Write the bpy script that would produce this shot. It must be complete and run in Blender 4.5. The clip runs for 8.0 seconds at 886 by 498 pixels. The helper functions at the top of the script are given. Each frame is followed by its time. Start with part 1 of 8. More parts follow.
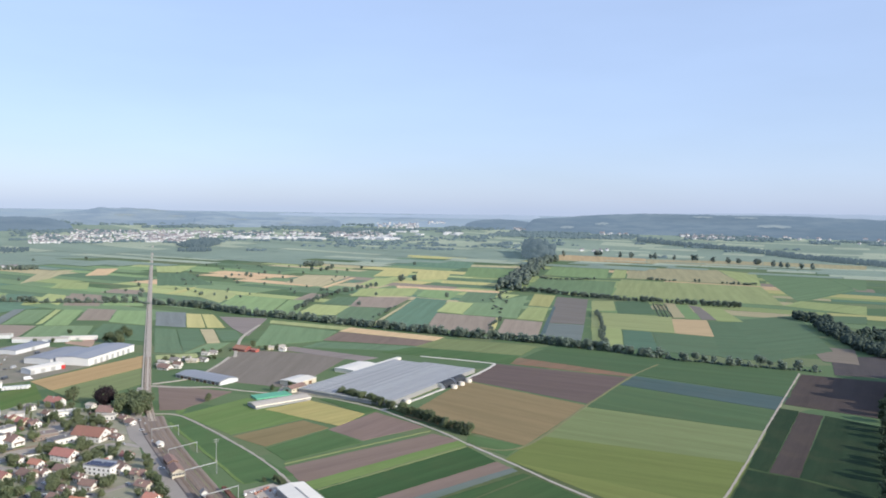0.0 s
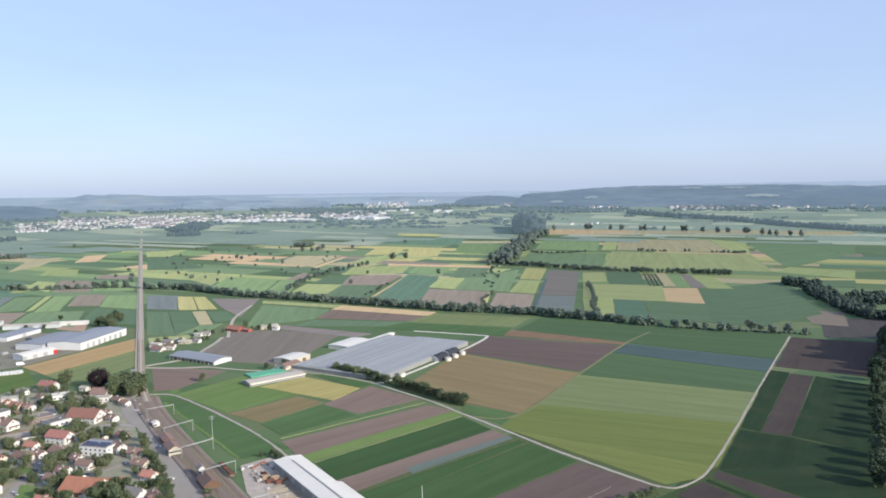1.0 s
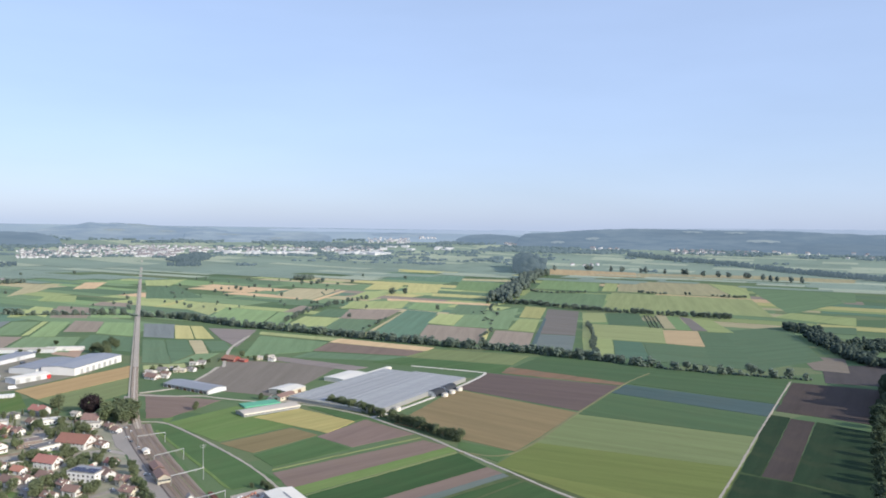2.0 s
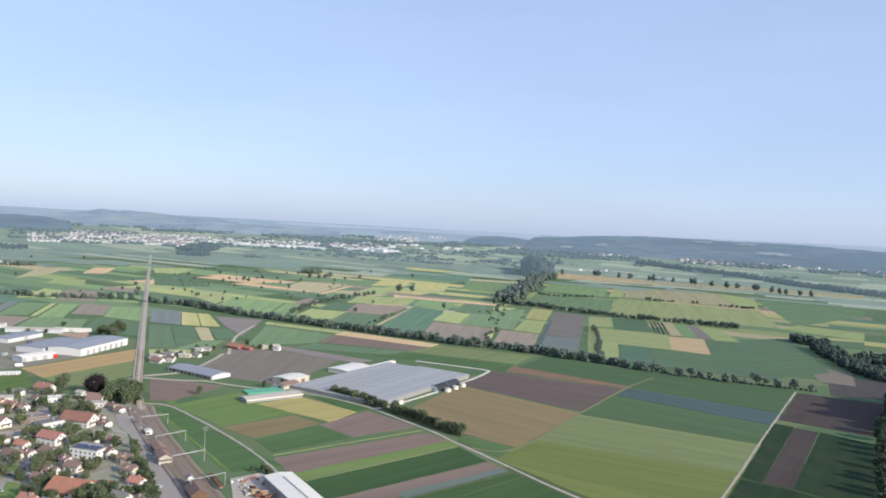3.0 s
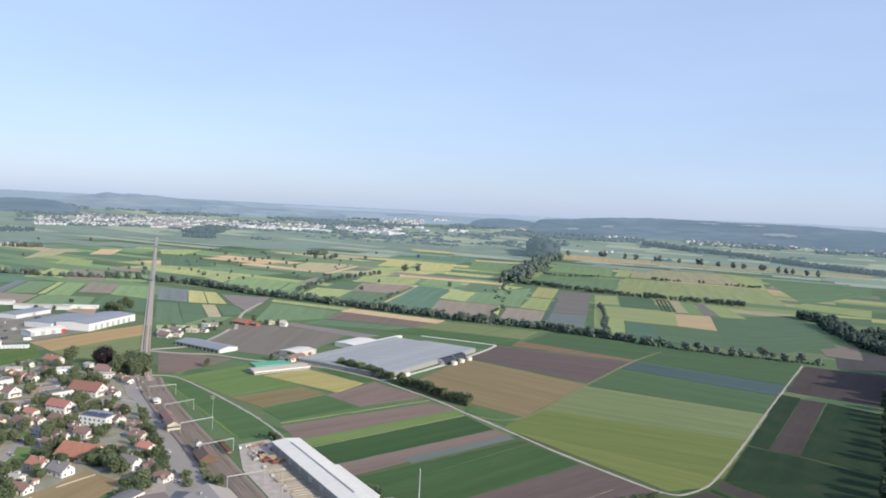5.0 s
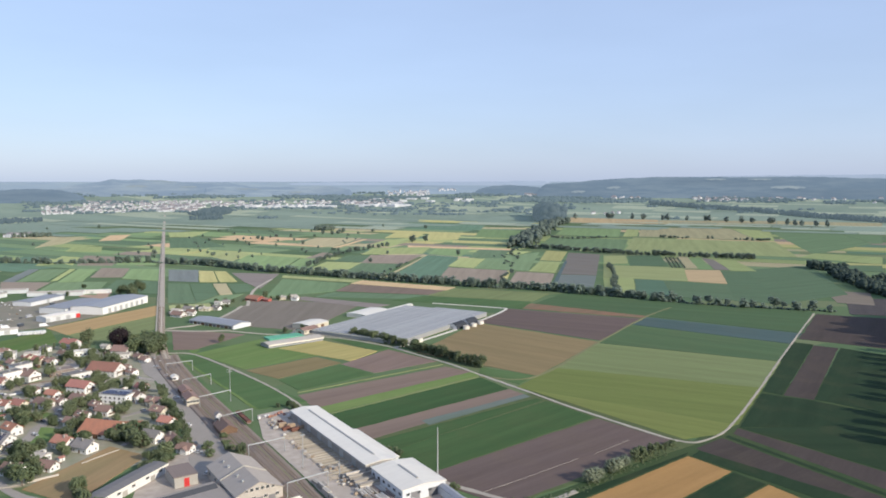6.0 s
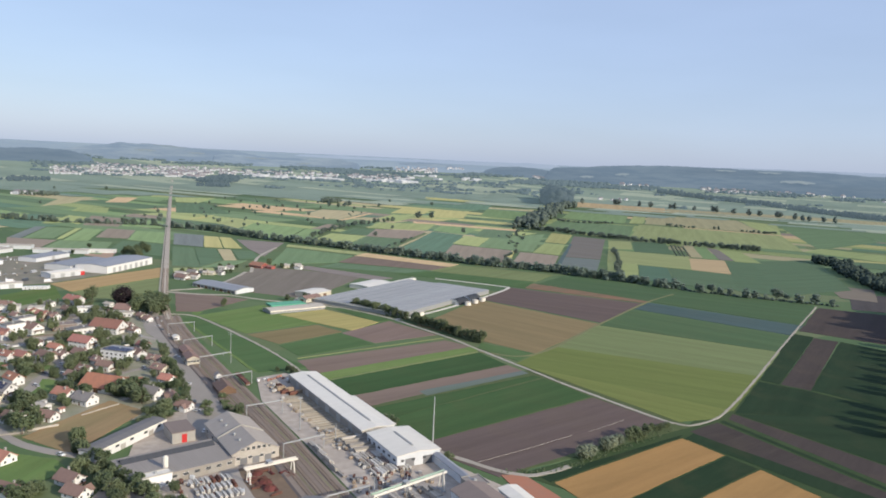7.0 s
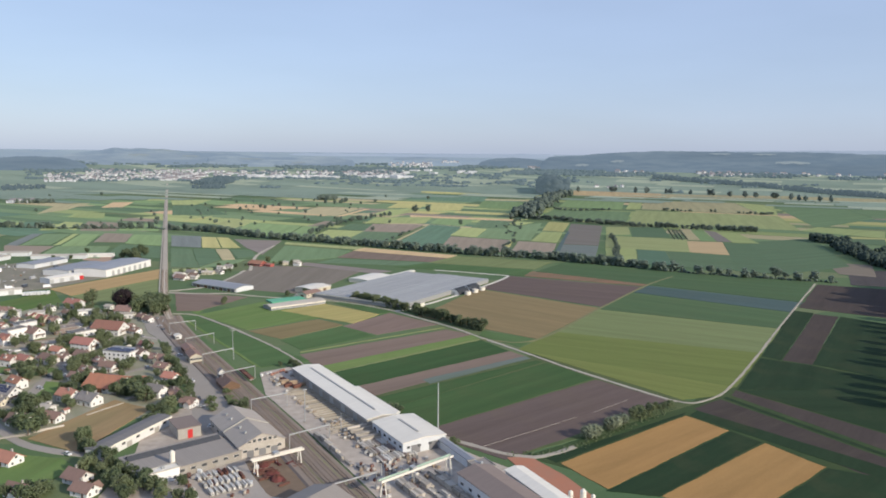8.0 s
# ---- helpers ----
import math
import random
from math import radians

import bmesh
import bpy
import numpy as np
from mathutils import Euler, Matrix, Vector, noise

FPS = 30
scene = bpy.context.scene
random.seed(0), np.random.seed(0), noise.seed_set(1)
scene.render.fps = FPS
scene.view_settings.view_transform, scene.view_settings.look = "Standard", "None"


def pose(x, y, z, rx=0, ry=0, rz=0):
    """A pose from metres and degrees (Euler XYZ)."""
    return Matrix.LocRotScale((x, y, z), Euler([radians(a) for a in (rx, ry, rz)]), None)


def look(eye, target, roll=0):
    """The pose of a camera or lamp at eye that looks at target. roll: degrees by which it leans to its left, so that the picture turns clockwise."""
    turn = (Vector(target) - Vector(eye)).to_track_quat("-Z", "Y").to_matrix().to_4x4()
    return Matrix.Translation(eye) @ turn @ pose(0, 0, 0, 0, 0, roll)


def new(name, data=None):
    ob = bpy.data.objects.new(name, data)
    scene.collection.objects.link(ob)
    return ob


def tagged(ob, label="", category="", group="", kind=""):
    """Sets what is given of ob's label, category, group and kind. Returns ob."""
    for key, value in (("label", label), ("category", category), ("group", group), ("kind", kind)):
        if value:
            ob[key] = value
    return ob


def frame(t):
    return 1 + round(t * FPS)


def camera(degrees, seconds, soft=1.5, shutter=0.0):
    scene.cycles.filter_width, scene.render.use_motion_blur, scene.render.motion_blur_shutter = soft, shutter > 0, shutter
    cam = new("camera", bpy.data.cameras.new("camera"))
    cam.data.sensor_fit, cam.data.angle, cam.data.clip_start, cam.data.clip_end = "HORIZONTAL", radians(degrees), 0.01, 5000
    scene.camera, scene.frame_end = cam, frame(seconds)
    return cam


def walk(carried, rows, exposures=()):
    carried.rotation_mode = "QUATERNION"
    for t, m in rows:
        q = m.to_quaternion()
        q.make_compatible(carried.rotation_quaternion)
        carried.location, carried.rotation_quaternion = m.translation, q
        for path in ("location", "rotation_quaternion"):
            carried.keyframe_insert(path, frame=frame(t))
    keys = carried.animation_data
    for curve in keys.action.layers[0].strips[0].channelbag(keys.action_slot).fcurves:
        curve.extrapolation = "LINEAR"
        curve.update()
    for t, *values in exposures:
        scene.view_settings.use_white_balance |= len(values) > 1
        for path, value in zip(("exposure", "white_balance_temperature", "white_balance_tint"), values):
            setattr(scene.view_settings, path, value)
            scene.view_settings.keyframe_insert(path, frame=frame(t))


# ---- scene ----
# camera: sinks slowly, almost straight down, swaying a little
cam = camera(61.9, 8.0, soft=1.8)
PATH = [
    (0, (-0.00, -0.00, 185.17), (-0.00, 99.86, 179.97), 0.89),
    (0.1, (0.02, -0.10, 184.43), (0.15, 99.79, 179.65), 1.39),
    (0.2, (0.05, -0.19, 183.69), (0.29, 99.72, 179.52), 2.04),
    (0.3, (0.07, -0.29, 182.94), (0.54, 99.64, 179.13), -1.11),
    (0.4, (0.10, -0.38, 182.20), (0.87, 99.54, 178.45), -2.79),
    (0.5, (0.12, -0.48, 181.46), (1.15, 99.45, 177.75), -2.90),
    (0.6, (0.22, -0.27, 181.03), (1.21, 99.64, 176.95), -2.49),
    (0.7, (0.32, -0.06, 180.60), (1.31, 99.82, 175.84), -0.68),
    (0.8, (0.41, 0.15, 180.16), (1.16, 99.93, 173.57), 2.09),
    (0.9, (0.51, 0.36, 179.73), (1.48, 100.08, 172.27), 0.01),
    (1, (0.61, 0.57, 179.30), (1.85, 100.24, 171.24), -0.70),
    (1.1, (0.61, 0.93, 179.07), (1.64, 100.62, 171.28), -0.27),
    (1.2, (0.61, 1.28, 178.83), (1.68, 101.00, 171.43), -0.07),
    (1.3, (0.62, 1.64, 178.60), (1.78, 101.45, 172.62), 1.92),
    (1.4, (0.62, 1.99, 178.36), (1.84, 101.86, 173.24), 1.73),
    (1.5, (0.62, 2.35, 178.13), (1.95, 102.26, 174.16), 1.79),
    (1.6, (0.65, 2.30, 177.53), (1.96, 102.23, 174.16), 1.05),
    (1.7, (0.68, 2.24, 176.92), (1.88, 102.18, 173.67), 0.87),
    (2.8, (1.00, 1.66, 170.29), (1.07, 101.64, 168.39), 1.70),
    (2.9, (1.01, 1.62, 169.70), (0.90, 101.60, 167.26), 2.43),
    (3, (1.02, 1.59, 169.10), (1.03, 101.55, 166.28), 3.12),
    (3.1, (0.98, 1.64, 168.58), (0.86, 101.58, 165.10), 3.32),
    (3.2, (0.93, 1.68, 168.06), (0.80, 101.59, 163.67), 3.49),
    (3.3, (0.89, 1.73, 167.55), (0.82, 101.57, 161.98), 3.00),
    (3.4, (0.84, 1.77, 167.03), (0.75, 101.59, 160.93), 1.88),
    (3.5, (0.80, 1.82, 166.51), (0.87, 101.57, 159.35), 0.42),
    (3.6, (0.88, 2.24, 166.16), (0.83, 101.92, 158.24), -0.44),
    (3.7, (0.96, 2.65, 165.80), (0.74, 102.27, 157.03), 0.50),
    (3.8, (1.03, 3.07, 165.45), (0.69, 102.65, 156.32), -0.03),
    (3.9, (1.11, 3.48, 165.09), (0.64, 103.09, 156.22), -0.58),
    (4, (1.19, 3.90, 164.74), (0.78, 103.49, 155.70), 0.88),
    (4.1, (1.23, 4.10, 164.36), (0.67, 103.74, 155.92), 0.59),
    (4.2, (1.27, 4.30, 163.99), (0.80, 104.04, 156.88), 0.61),
    (5.3, (0.84, 1.90, 155.20), (-0.23, 101.78, 150.26), 3.61),
    (5.4, (0.90, 1.79, 154.66), (-0.42, 101.62, 148.90), 3.57),
    (5.5, (0.95, 1.69, 154.12), (-0.25, 101.51, 148.17), 3.04),
    (5.6, (1.03, 1.66, 153.75), (-0.19, 101.39, 146.53), 1.00),
    (5.7, (1.12, 1.63, 153.38), (-0.15, 101.30, 145.33), -0.29),
    (5.8, (1.20, 1.61, 153.01), (-0.20, 101.19, 144.06), -1.31),
    (5.9, (1.29, 1.58, 152.64), (-0.20, 101.16, 143.67), -0.90),
    (6, (1.37, 1.55, 152.27), (-0.15, 101.14, 143.35), -0.04),
    (6.1, (1.35, 1.46, 151.85), (-0.31, 100.98, 142.28), 0.68),
    (6.2, (1.33, 1.37, 151.43), (-0.32, 100.88, 141.72), 1.51),
    (6.3, (1.30, 1.27, 151.02), (-0.43, 100.74, 140.83), 0.53),
    (6.4, (1.28, 1.18, 150.60), (-0.48, 100.66, 140.54), 1.05),
    (6.5, (1.26, 1.09, 150.18), (-0.50, 100.63, 140.68), 0.65),
    (6.6, (1.26, 1.05, 149.75), (-0.55, 100.53, 139.75), -0.06),
    (6.7, (1.26, 1.01, 149.31), (-0.56, 100.46, 138.97), 0.24),
    (6.8, (1.25, 0.98, 148.88), (-0.71, 100.31, 137.51), 0.14),
    (6.9, (1.25, 0.94, 148.44), (-0.75, 100.22, 136.67), 0.66),
    (7, (1.25, 0.90, 148.01), (-0.83, 100.19, 136.29), 2.71),
    (7.1, (1.25, 0.75, 147.57), (-0.91, 100.06, 136.02), 2.15),
    (7.2, (1.25, 0.60, 147.14), (-0.79, 99.96, 136.01), 2.78),
    (7.3, (1.25, 0.45, 146.70), (-0.89, 99.85, 135.96), 2.91),
    (7.4, (1.25, 0.30, 146.27), (-0.93, 99.77, 136.23), 3.98),
    (7.5, (1.25, 0.15, 145.83), (-0.90, 99.65, 136.07), 4.52),
    (7.6, (1.27, 0.09, 145.46), (-0.74, 99.52, 134.99), 4.45),
    (7.7, (1.29, 0.03, 145.10), (-0.52, 99.42, 134.24), 4.29),
    (7.8, (1.30, -0.03, 144.73), (-0.57, 99.22, 132.67), 2.38),
    (7.9, (1.32, -0.09, 144.37), (-0.41, 99.10, 131.81), 1.36),
    (8, (1.34, -0.15, 144.00), (-0.46, 99.05, 131.53), 0.58),
]
walk(cam, [(t, look(eye, target, roll)) for t, eye, target, roll in PATH],
     exposures=[(0, 0.25, 6250, 10), (3.5, 0.22, 6250, 10), (5.5, 0.22, 6330, 10), (6, 0.16, 6380, 10), (6.5, 0.07, 6420, 10), (7.5, 0.03, 6470, 10), (8, 0.0, 6500, 10)])

# ---- light: low evening sun from the right and behind, hazy summer sky ----
SUN_AZ, SUN_EL = radians(-35), radians(23)
world = bpy.data.worlds.new("sky")
scene.world = world
world.use_nodes = True
wn = world.node_tree
sky = wn.nodes.new("ShaderNodeTexSky")
sky.sky_type = "NISHITA"
sky.sun_disc = False
sky.sun_elevation = SUN_EL
sky.sun_rotation = radians(90) - SUN_AZ
sky.air_density, sky.dust_density, sky.ozone_density = 1.0, 0.9, 2.0
# thin high haze evens the blue out over the whole sky
clear, veil = wn.nodes["Background"], wn.nodes.new("ShaderNodeBackground")
both = wn.nodes.new("ShaderNodeAddShader")
wn.links.new(sky.outputs[0], clear.inputs[0])
clear.inputs[1].default_value = 0.052
veil.inputs[0].default_value, veil.inputs[1].default_value = (0.45, 0.555, 0.81, 1), 0.68
# faint cirrus all over the sky
where, flat_ = wn.nodes.new("ShaderNodeTexCoord"), wn.nodes.new("ShaderNodeMapping")
flat_.inputs["Scale"].default_value = (1.0, 1.0, 5.0)
wisps, thin_ = wn.nodes.new("ShaderNodeTexNoise"), wn.nodes.new("ShaderNodeMapRange")
wisps.inputs["Scale"].default_value, wisps.inputs["Detail"].default_value = 2.2, 5.0
thin_.inputs[1].default_value, thin_.inputs[2].default_value = 0.3, 0.7
thin_.inputs[3].default_value, thin_.inputs[4].default_value = 0.64, 0.72
wn.links.new(where.outputs["Generated"], flat_.inputs["Vector"])
wn.links.new(flat_.outputs[0], wisps.inputs["Vector"])
wn.links.new(wisps.outputs["Fac"], thin_.inputs[0])
wn.links.new(thin_.outputs[0], veil.inputs[1])
wn.links.new(clear.outputs[0], both.inputs[0])
wn.links.new(veil.outputs[0], both.inputs[1])
wn.links.new(both.outputs[0], wn.nodes["World Output"].inputs[0])
sun_data = bpy.data.lights.new("sun", "SUN")
sun_data.energy, sun_data.angle, sun_data.color = 4.75, radians(0.7), (1.0, 0.885, 0.71)
sun = new("sun", sun_data)
sun.matrix_world = look((math.cos(SUN_EL) * math.cos(SUN_AZ) * 500, math.cos(SUN_EL) * math.sin(SUN_AZ) * 500, math.sin(SUN_EL) * 500), (0, 0, 0))


# ---- materials ----
def node_material(name, rough=0.9, metal=0.0):
    m = bpy.data.materials.new(name)
    m.use_nodes = True
    bsdf = m.node_tree.nodes["Principled BSDF"]
    bsdf.inputs["Roughness"].default_value = rough
    bsdf.inputs["Metallic"].default_value = metal
    bsdf.inputs["Specular IOR Level"].default_value = 0.25
    return m, m.node_tree, bsdf


def add_node(nt, kind, **values):
    n = nt.nodes.new(kind)
    for key, value in values.items():
        n.inputs[key].default_value = value
    return n


def mix_rgb(nt, fac, a, b, blend="MIX"):
    """Mixes two colours; each of fac, a and b is a socket or a value."""
    n = nt.nodes.new("ShaderNodeMix")
    n.data_type, n.blend_type = "RGBA", blend
    for index, v in ((0, fac), (6, a), (7, b)):
        if isinstance(v, bpy.types.NodeSocket):
            nt.links.new(v, n.inputs[index])
        else:
            n.inputs[index].default_value = v if index == 0 else (*v, 1)
    return n.outputs[2]


def ramp(nt, socket, lo, hi, a=0.0, b=1.0):
    n = nt.nodes.new("ShaderNodeMapRange")
    nt.links.new(socket, n.inputs[0])
    for k, v in zip((1, 2, 3, 4), (lo, hi, a, b)):
        n.inputs[k].default_value = v
    return n.outputs[0]


def noise_of(nt, coord, scale, detail=3.0, rough=0.55, distort=0.0):
    n = add_node(nt, "ShaderNodeTexNoise", Scale=scale, Detail=detail, Roughness=rough, Distortion=distort)
    nt.links.new(coord, n.inputs["Vector"])
    return n.outputs["Fac"]


def surface(name, col, col2=None, scale=0.5, big=0.04, rough=0.9, metal=0.0, bump=0.0, vary=0.12, amount=0.55):
    """A worn surface: two colours mixed by fine and by broad noise, brighter or darker from object to object."""
    m, nt, bsdf = node_material(name, rough, metal)
    col2 = col2 or tuple(c * 0.72 for c in col)
    geo = nt.nodes.new("ShaderNodeNewGeometry").outputs["Position"]
    fine, broad = noise_of(nt, geo, scale, 5), noise_of(nt, geo, big, 3)
    c = mix_rgb(nt, ramp(nt, fine, 0.35, 0.7, 0.0, amount), col, col2)
    c = mix_rgb(nt, ramp(nt, broad, 0.35, 0.7, 0.0, amount), c, tuple(0.5 * (a + b) * 0.92 for a, b in zip(col, col2)))
    info = nt.nodes.new("ShaderNodeObjectInfo").outputs["Random"]
    hsv = nt.nodes.new("ShaderNodeHueSaturation")
    nt.links.new(ramp(nt, info, 0, 1, 1 - vary, 1 + vary), hsv.inputs["Value"])
    nt.links.new(c, hsv.inputs["Color"])
    nt.links.new(hsv.outputs[0], bsdf.inputs["Base Color"])
    if bump:
        b = add_node(nt, "ShaderNodeBump", Strength=0.5, Distance=bump)
        nt.links.new(fine, b.inputs["Height"])
        nt.links.new(b.outputs[0], bsdf.inputs["Normal"])
    return m


def crop_material(name, col, col2, row=3.0, rows=0.3, patch=0.8, vary=0.06):
    """Crop or tilled soil: rows along the field's x axis, broad patches of thinner growth, fine grain."""
    m, nt, bsdf = node_material(name, 0.95)
    bsdf.inputs["Specular IOR Level"].default_value = 0.1
    tex = nt.nodes.new("ShaderNodeTexCoord").outputs["Object"]
    info = nt.nodes.new("ShaderNodeObjectInfo").outputs["Random"]
    wave = add_node(nt, "ShaderNodeTexWave", Scale=0.314 / row, Distortion=0.6, Detail=2.0)
    wave.inputs["Detail Scale"].default_value = 0.05
    wave.bands_direction = "Y"
    nt.links.new(tex, wave.inputs["Vector"])
    stretch = nt.nodes.new("ShaderNodeMapping")
    stretch.inputs["Scale"].default_value = (0.16, 1.0, 1.0)
    nt.links.new(tex, stretch.inputs["Vector"])
    long_ = nt.nodes.new("ShaderNodeMapping")
    long_.inputs["Scale"].default_value = (0.03, 1.0, 1.0)
    nt.links.new(tex, long_.inputs["Vector"])
    broad = noise_of(nt, stretch.outputs[0], 0.045, 4, 0.6, 0.4)
    bands = noise_of(nt, long_.outputs[0], 0.08, 3, 0.6)
    mottle = noise_of(nt, tex, 0.028, 6, 0.68, 0.7)
    streak = noise_of(nt, stretch.outputs[0], 0.35, 3)
    fine = noise_of(nt, tex, 0.9, 4, 0.7)
    bare = (0.78 * col[0] + 0.030, 0.78 * col[1] + 0.024, 0.78 * col[2] + 0.012)
    c = mix_rgb(nt, ramp(nt, broad, 0.32, 0.66, 0.0, patch), col, col2)
    c = mix_rgb(nt, ramp(nt, mottle, 0.5, 0.72, 0.0, 0.65), c, bare)
    c = mix_rgb(nt, ramp(nt, wave.outputs["Fac"], 0.2, 0.9, 0.0, 0.6 * rows), c, col2)

    def plus(x, y):
        n = nt.nodes.new("ShaderNodeMath")
        n.operation = "ADD"
        nt.links.new(x, n.inputs[0])
        nt.links.new(y, n.inputs[1])
        return n.outputs[0]

    tone = plus(plus(ramp(nt, bands, 0.25, 0.75, -0.13, 0.13), ramp(nt, streak, 0.25, 0.75, -0.05, 0.05)), plus(ramp(nt, fine, 0.25, 0.75, -0.06, 0.06), ramp(nt, info, 0, 1, 1 - vary, 1 + vary)))
    hsv = nt.nodes.new("ShaderNodeHueSaturation")
    nt.links.new(tone, hsv.inputs["Value"])
    nt.links.new(ramp(nt, info, 0, 1, 0.507, 0.493), hsv.inputs["Hue"])
    nt.links.new(c, hsv.inputs["Color"])
    nt.links.new(hsv.outputs[0], bsdf.inputs["Base Color"])
    b = add_node(nt, "ShaderNodeBump", Strength=0.35, Distance=0.3)
    nt.links.new(fine, b.inputs["Height"])
    nt.links.new(b.outputs[0], bsdf.inputs["Normal"])
    return m


# crop: colour, second colour, row spacing, row contrast, height, name, label
CROPS = {
    "dgreen": ((0.064, 0.118, 0.044), (0.082, 0.136, 0.052), 3.0, 0.3, 0.45, "vegetable_field", "dark green field of leafy crops in long rows"),
    "green": ((0.095, 0.152, 0.062), (0.120, 0.168, 0.070), 4.0, 0.3, 0.35, "green_field", "mid green field of young crops"),
    "lgreen": ((0.112, 0.182, 0.054), (0.140, 0.190, 0.064), 5.0, 0.25, 0.3, "meadow", "fresh bright green mown meadow"),
    "ygreen": ((0.185, 0.215, 0.092), (0.160, 0.190, 0.080), 6.0, 0.35, 0.5, "ripening_field", "pale yellow-green ripening grain field"),
    "olive": ((0.148, 0.176, 0.052), (0.132, 0.160, 0.048), 9.0, 0.3, 0.6, "grain_field", "olive green grain field with faint tractor lines"),
    "yellow": ((0.400, 0.335, 0.125), (0.285, 0.265, 0.095), 9.0, 0.8, 0.6, "yellow_field", "yellow ripening field with darker tractor lines"),
    "wheat": ((0.345, 0.200, 0.074), (0.285, 0.170, 0.066), 5.0, 0.3, 0.6, "wheat_field", "ripe golden-orange wheat field"),
    "tan": ((0.222, 0.172, 0.084), (0.186, 0.148, 0.074), 9.0, 0.25, 0.15, "stubble_field", "tan stubble field with fading stripes"),
    "brown": ((0.205, 0.152, 0.116), (0.170, 0.129, 0.102), 3.0, 0.35, 0.1, "ploughed_field", "brown ploughed field of bare peaty soil"),
    "soil": ((0.070, 0.056, 0.048), (0.056, 0.046, 0.040), 3.0, 0.3, 0.1, "bare_field", "dark grey-brown bare harrowed soil"),
    "film": ((0.140, 0.162, 0.145), (0.100, 0.130, 0.095), 2.0, 0.6, 0.25, "covered_field", "bluish field under thin crop covers"),
    "teal": ((0.064, 0.110, 0.052), (0.076, 0.120, 0.052), 4.0, 0.3, 0.4, "beet_field", "cool dark green beet field"),
    "red": ((0.230, 0.130, 0.080), (0.160, 0.130, 0.080), 3.0, 0.3, 0.15, "fallow_strip", "reddish fallow strip between crops"),
    "orange": ((0.420, 0.280, 0.135), (0.360, 0.245, 0.120), 5.0, 0.3, 0.5, "barley_field", "orange-tan ripe barley field"),
    # potato and peat, like soil: the eastern side's shade darkens their base colour
    "potato": ((0.019, 0.038, 0.018), (0.025, 0.045, 0.021), 3.0, 0.3, 0.45, "potato_field", "field of potato rows in shade-darkened green"),
    "peat": ((0.078, 0.070, 0.066), (0.062, 0.057, 0.054), 3.0, 0.3, 0.1, "peat_field", "bare peat soil between crops in shade-darkened brown"),
    "verge": ((0.040, 0.068, 0.028), (0.058, 0.080, 0.032), 7.0, 0.1, 0.02, "rough_verge", "rough dark grass verge between the crops"),
    "bank": ((0.085, 0.112, 0.048), (0.105, 0.118, 0.052), 7.0, 0.1, 0.02, "grassy_bank", "rough olive green grass bank beside the fields"),
    "cabbage": ((0.078, 0.115, 0.108), (0.062, 0.098, 0.082), 2.0, 0.4, 0.25, "cabbage_field", "blue-green strip of cabbage rows"),
    "loam": ((0.130, 0.097, 0.082), (0.109, 0.084, 0.072), 3.0, 0.35, 0.1, "ploughed_field", "brown ploughed field of fine loam"),
    "leek": ((0.043, 0.086, 0.031), (0.056, 0.098, 0.036), 3.0, 0.4, 0.45, "vegetable_field", "dark green field of leafy crops in long rows"),
    "drymeadow": ((0.292, 0.204, 0.106), (0.205, 0.172, 0.080), 5.0, 0.15, 0.1, "dry_meadow", "dry meadow turning from olive to straw brown"),
    "clay": ((0.205, 0.176, 0.140), (0.182, 0.158, 0.124), 3.0, 0.35, 0.1, "ploughed_field", "grey-brown ploughed field with a first green haze"),
    "hay": ((0.285, 0.300, 0.135), (0.250, 0.270, 0.115), 6.0, 0.2, 0.3, "hay_meadow", "pale green mown hay meadow"),
    "grass": ((0.085, 0.150, 0.040), (0.120, 0.150, 0.050), 7.0, 0.1, 0.15, "grassland", "worn green grass by the buildings"),
}
# crops of the outer plain: air haze put into paler, bluer base colours
HAZED = {"potato": (0.085, 0.130, 0.072), "peat": (0.165, 0.148, 0.140), "dgreen": (0.118, 0.176, 0.092), "green": (0.166, 0.236, 0.112), "lgreen": (0.208, 0.292, 0.122), "ygreen": (0.335, 0.372, 0.170), "olive": (0.290, 0.330, 0.150),
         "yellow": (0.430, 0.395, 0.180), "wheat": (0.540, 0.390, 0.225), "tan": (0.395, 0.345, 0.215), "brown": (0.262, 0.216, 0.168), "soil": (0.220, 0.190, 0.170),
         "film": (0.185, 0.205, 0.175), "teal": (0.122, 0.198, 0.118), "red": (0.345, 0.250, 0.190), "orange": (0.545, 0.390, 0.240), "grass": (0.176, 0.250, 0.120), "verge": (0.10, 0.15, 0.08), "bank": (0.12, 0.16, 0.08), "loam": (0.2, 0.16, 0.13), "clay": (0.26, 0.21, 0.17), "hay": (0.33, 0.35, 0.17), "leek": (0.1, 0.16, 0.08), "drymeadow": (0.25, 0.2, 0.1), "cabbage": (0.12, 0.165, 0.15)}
# more blue for the painted haze, most of it in the greens
HAZED = {k: (1.17 * r, 1.17 * g, (1.12 if r > 1.8 * b else 1.30 if g > r else 1.18) * b) for k, (r, g, b) in HAZED.items()}
HAZED_MATS = {k: crop_material("outer_" + k, v, tuple(0.86 * c for c in v), 5.0, 0.25) for k, v in HAZED.items()}
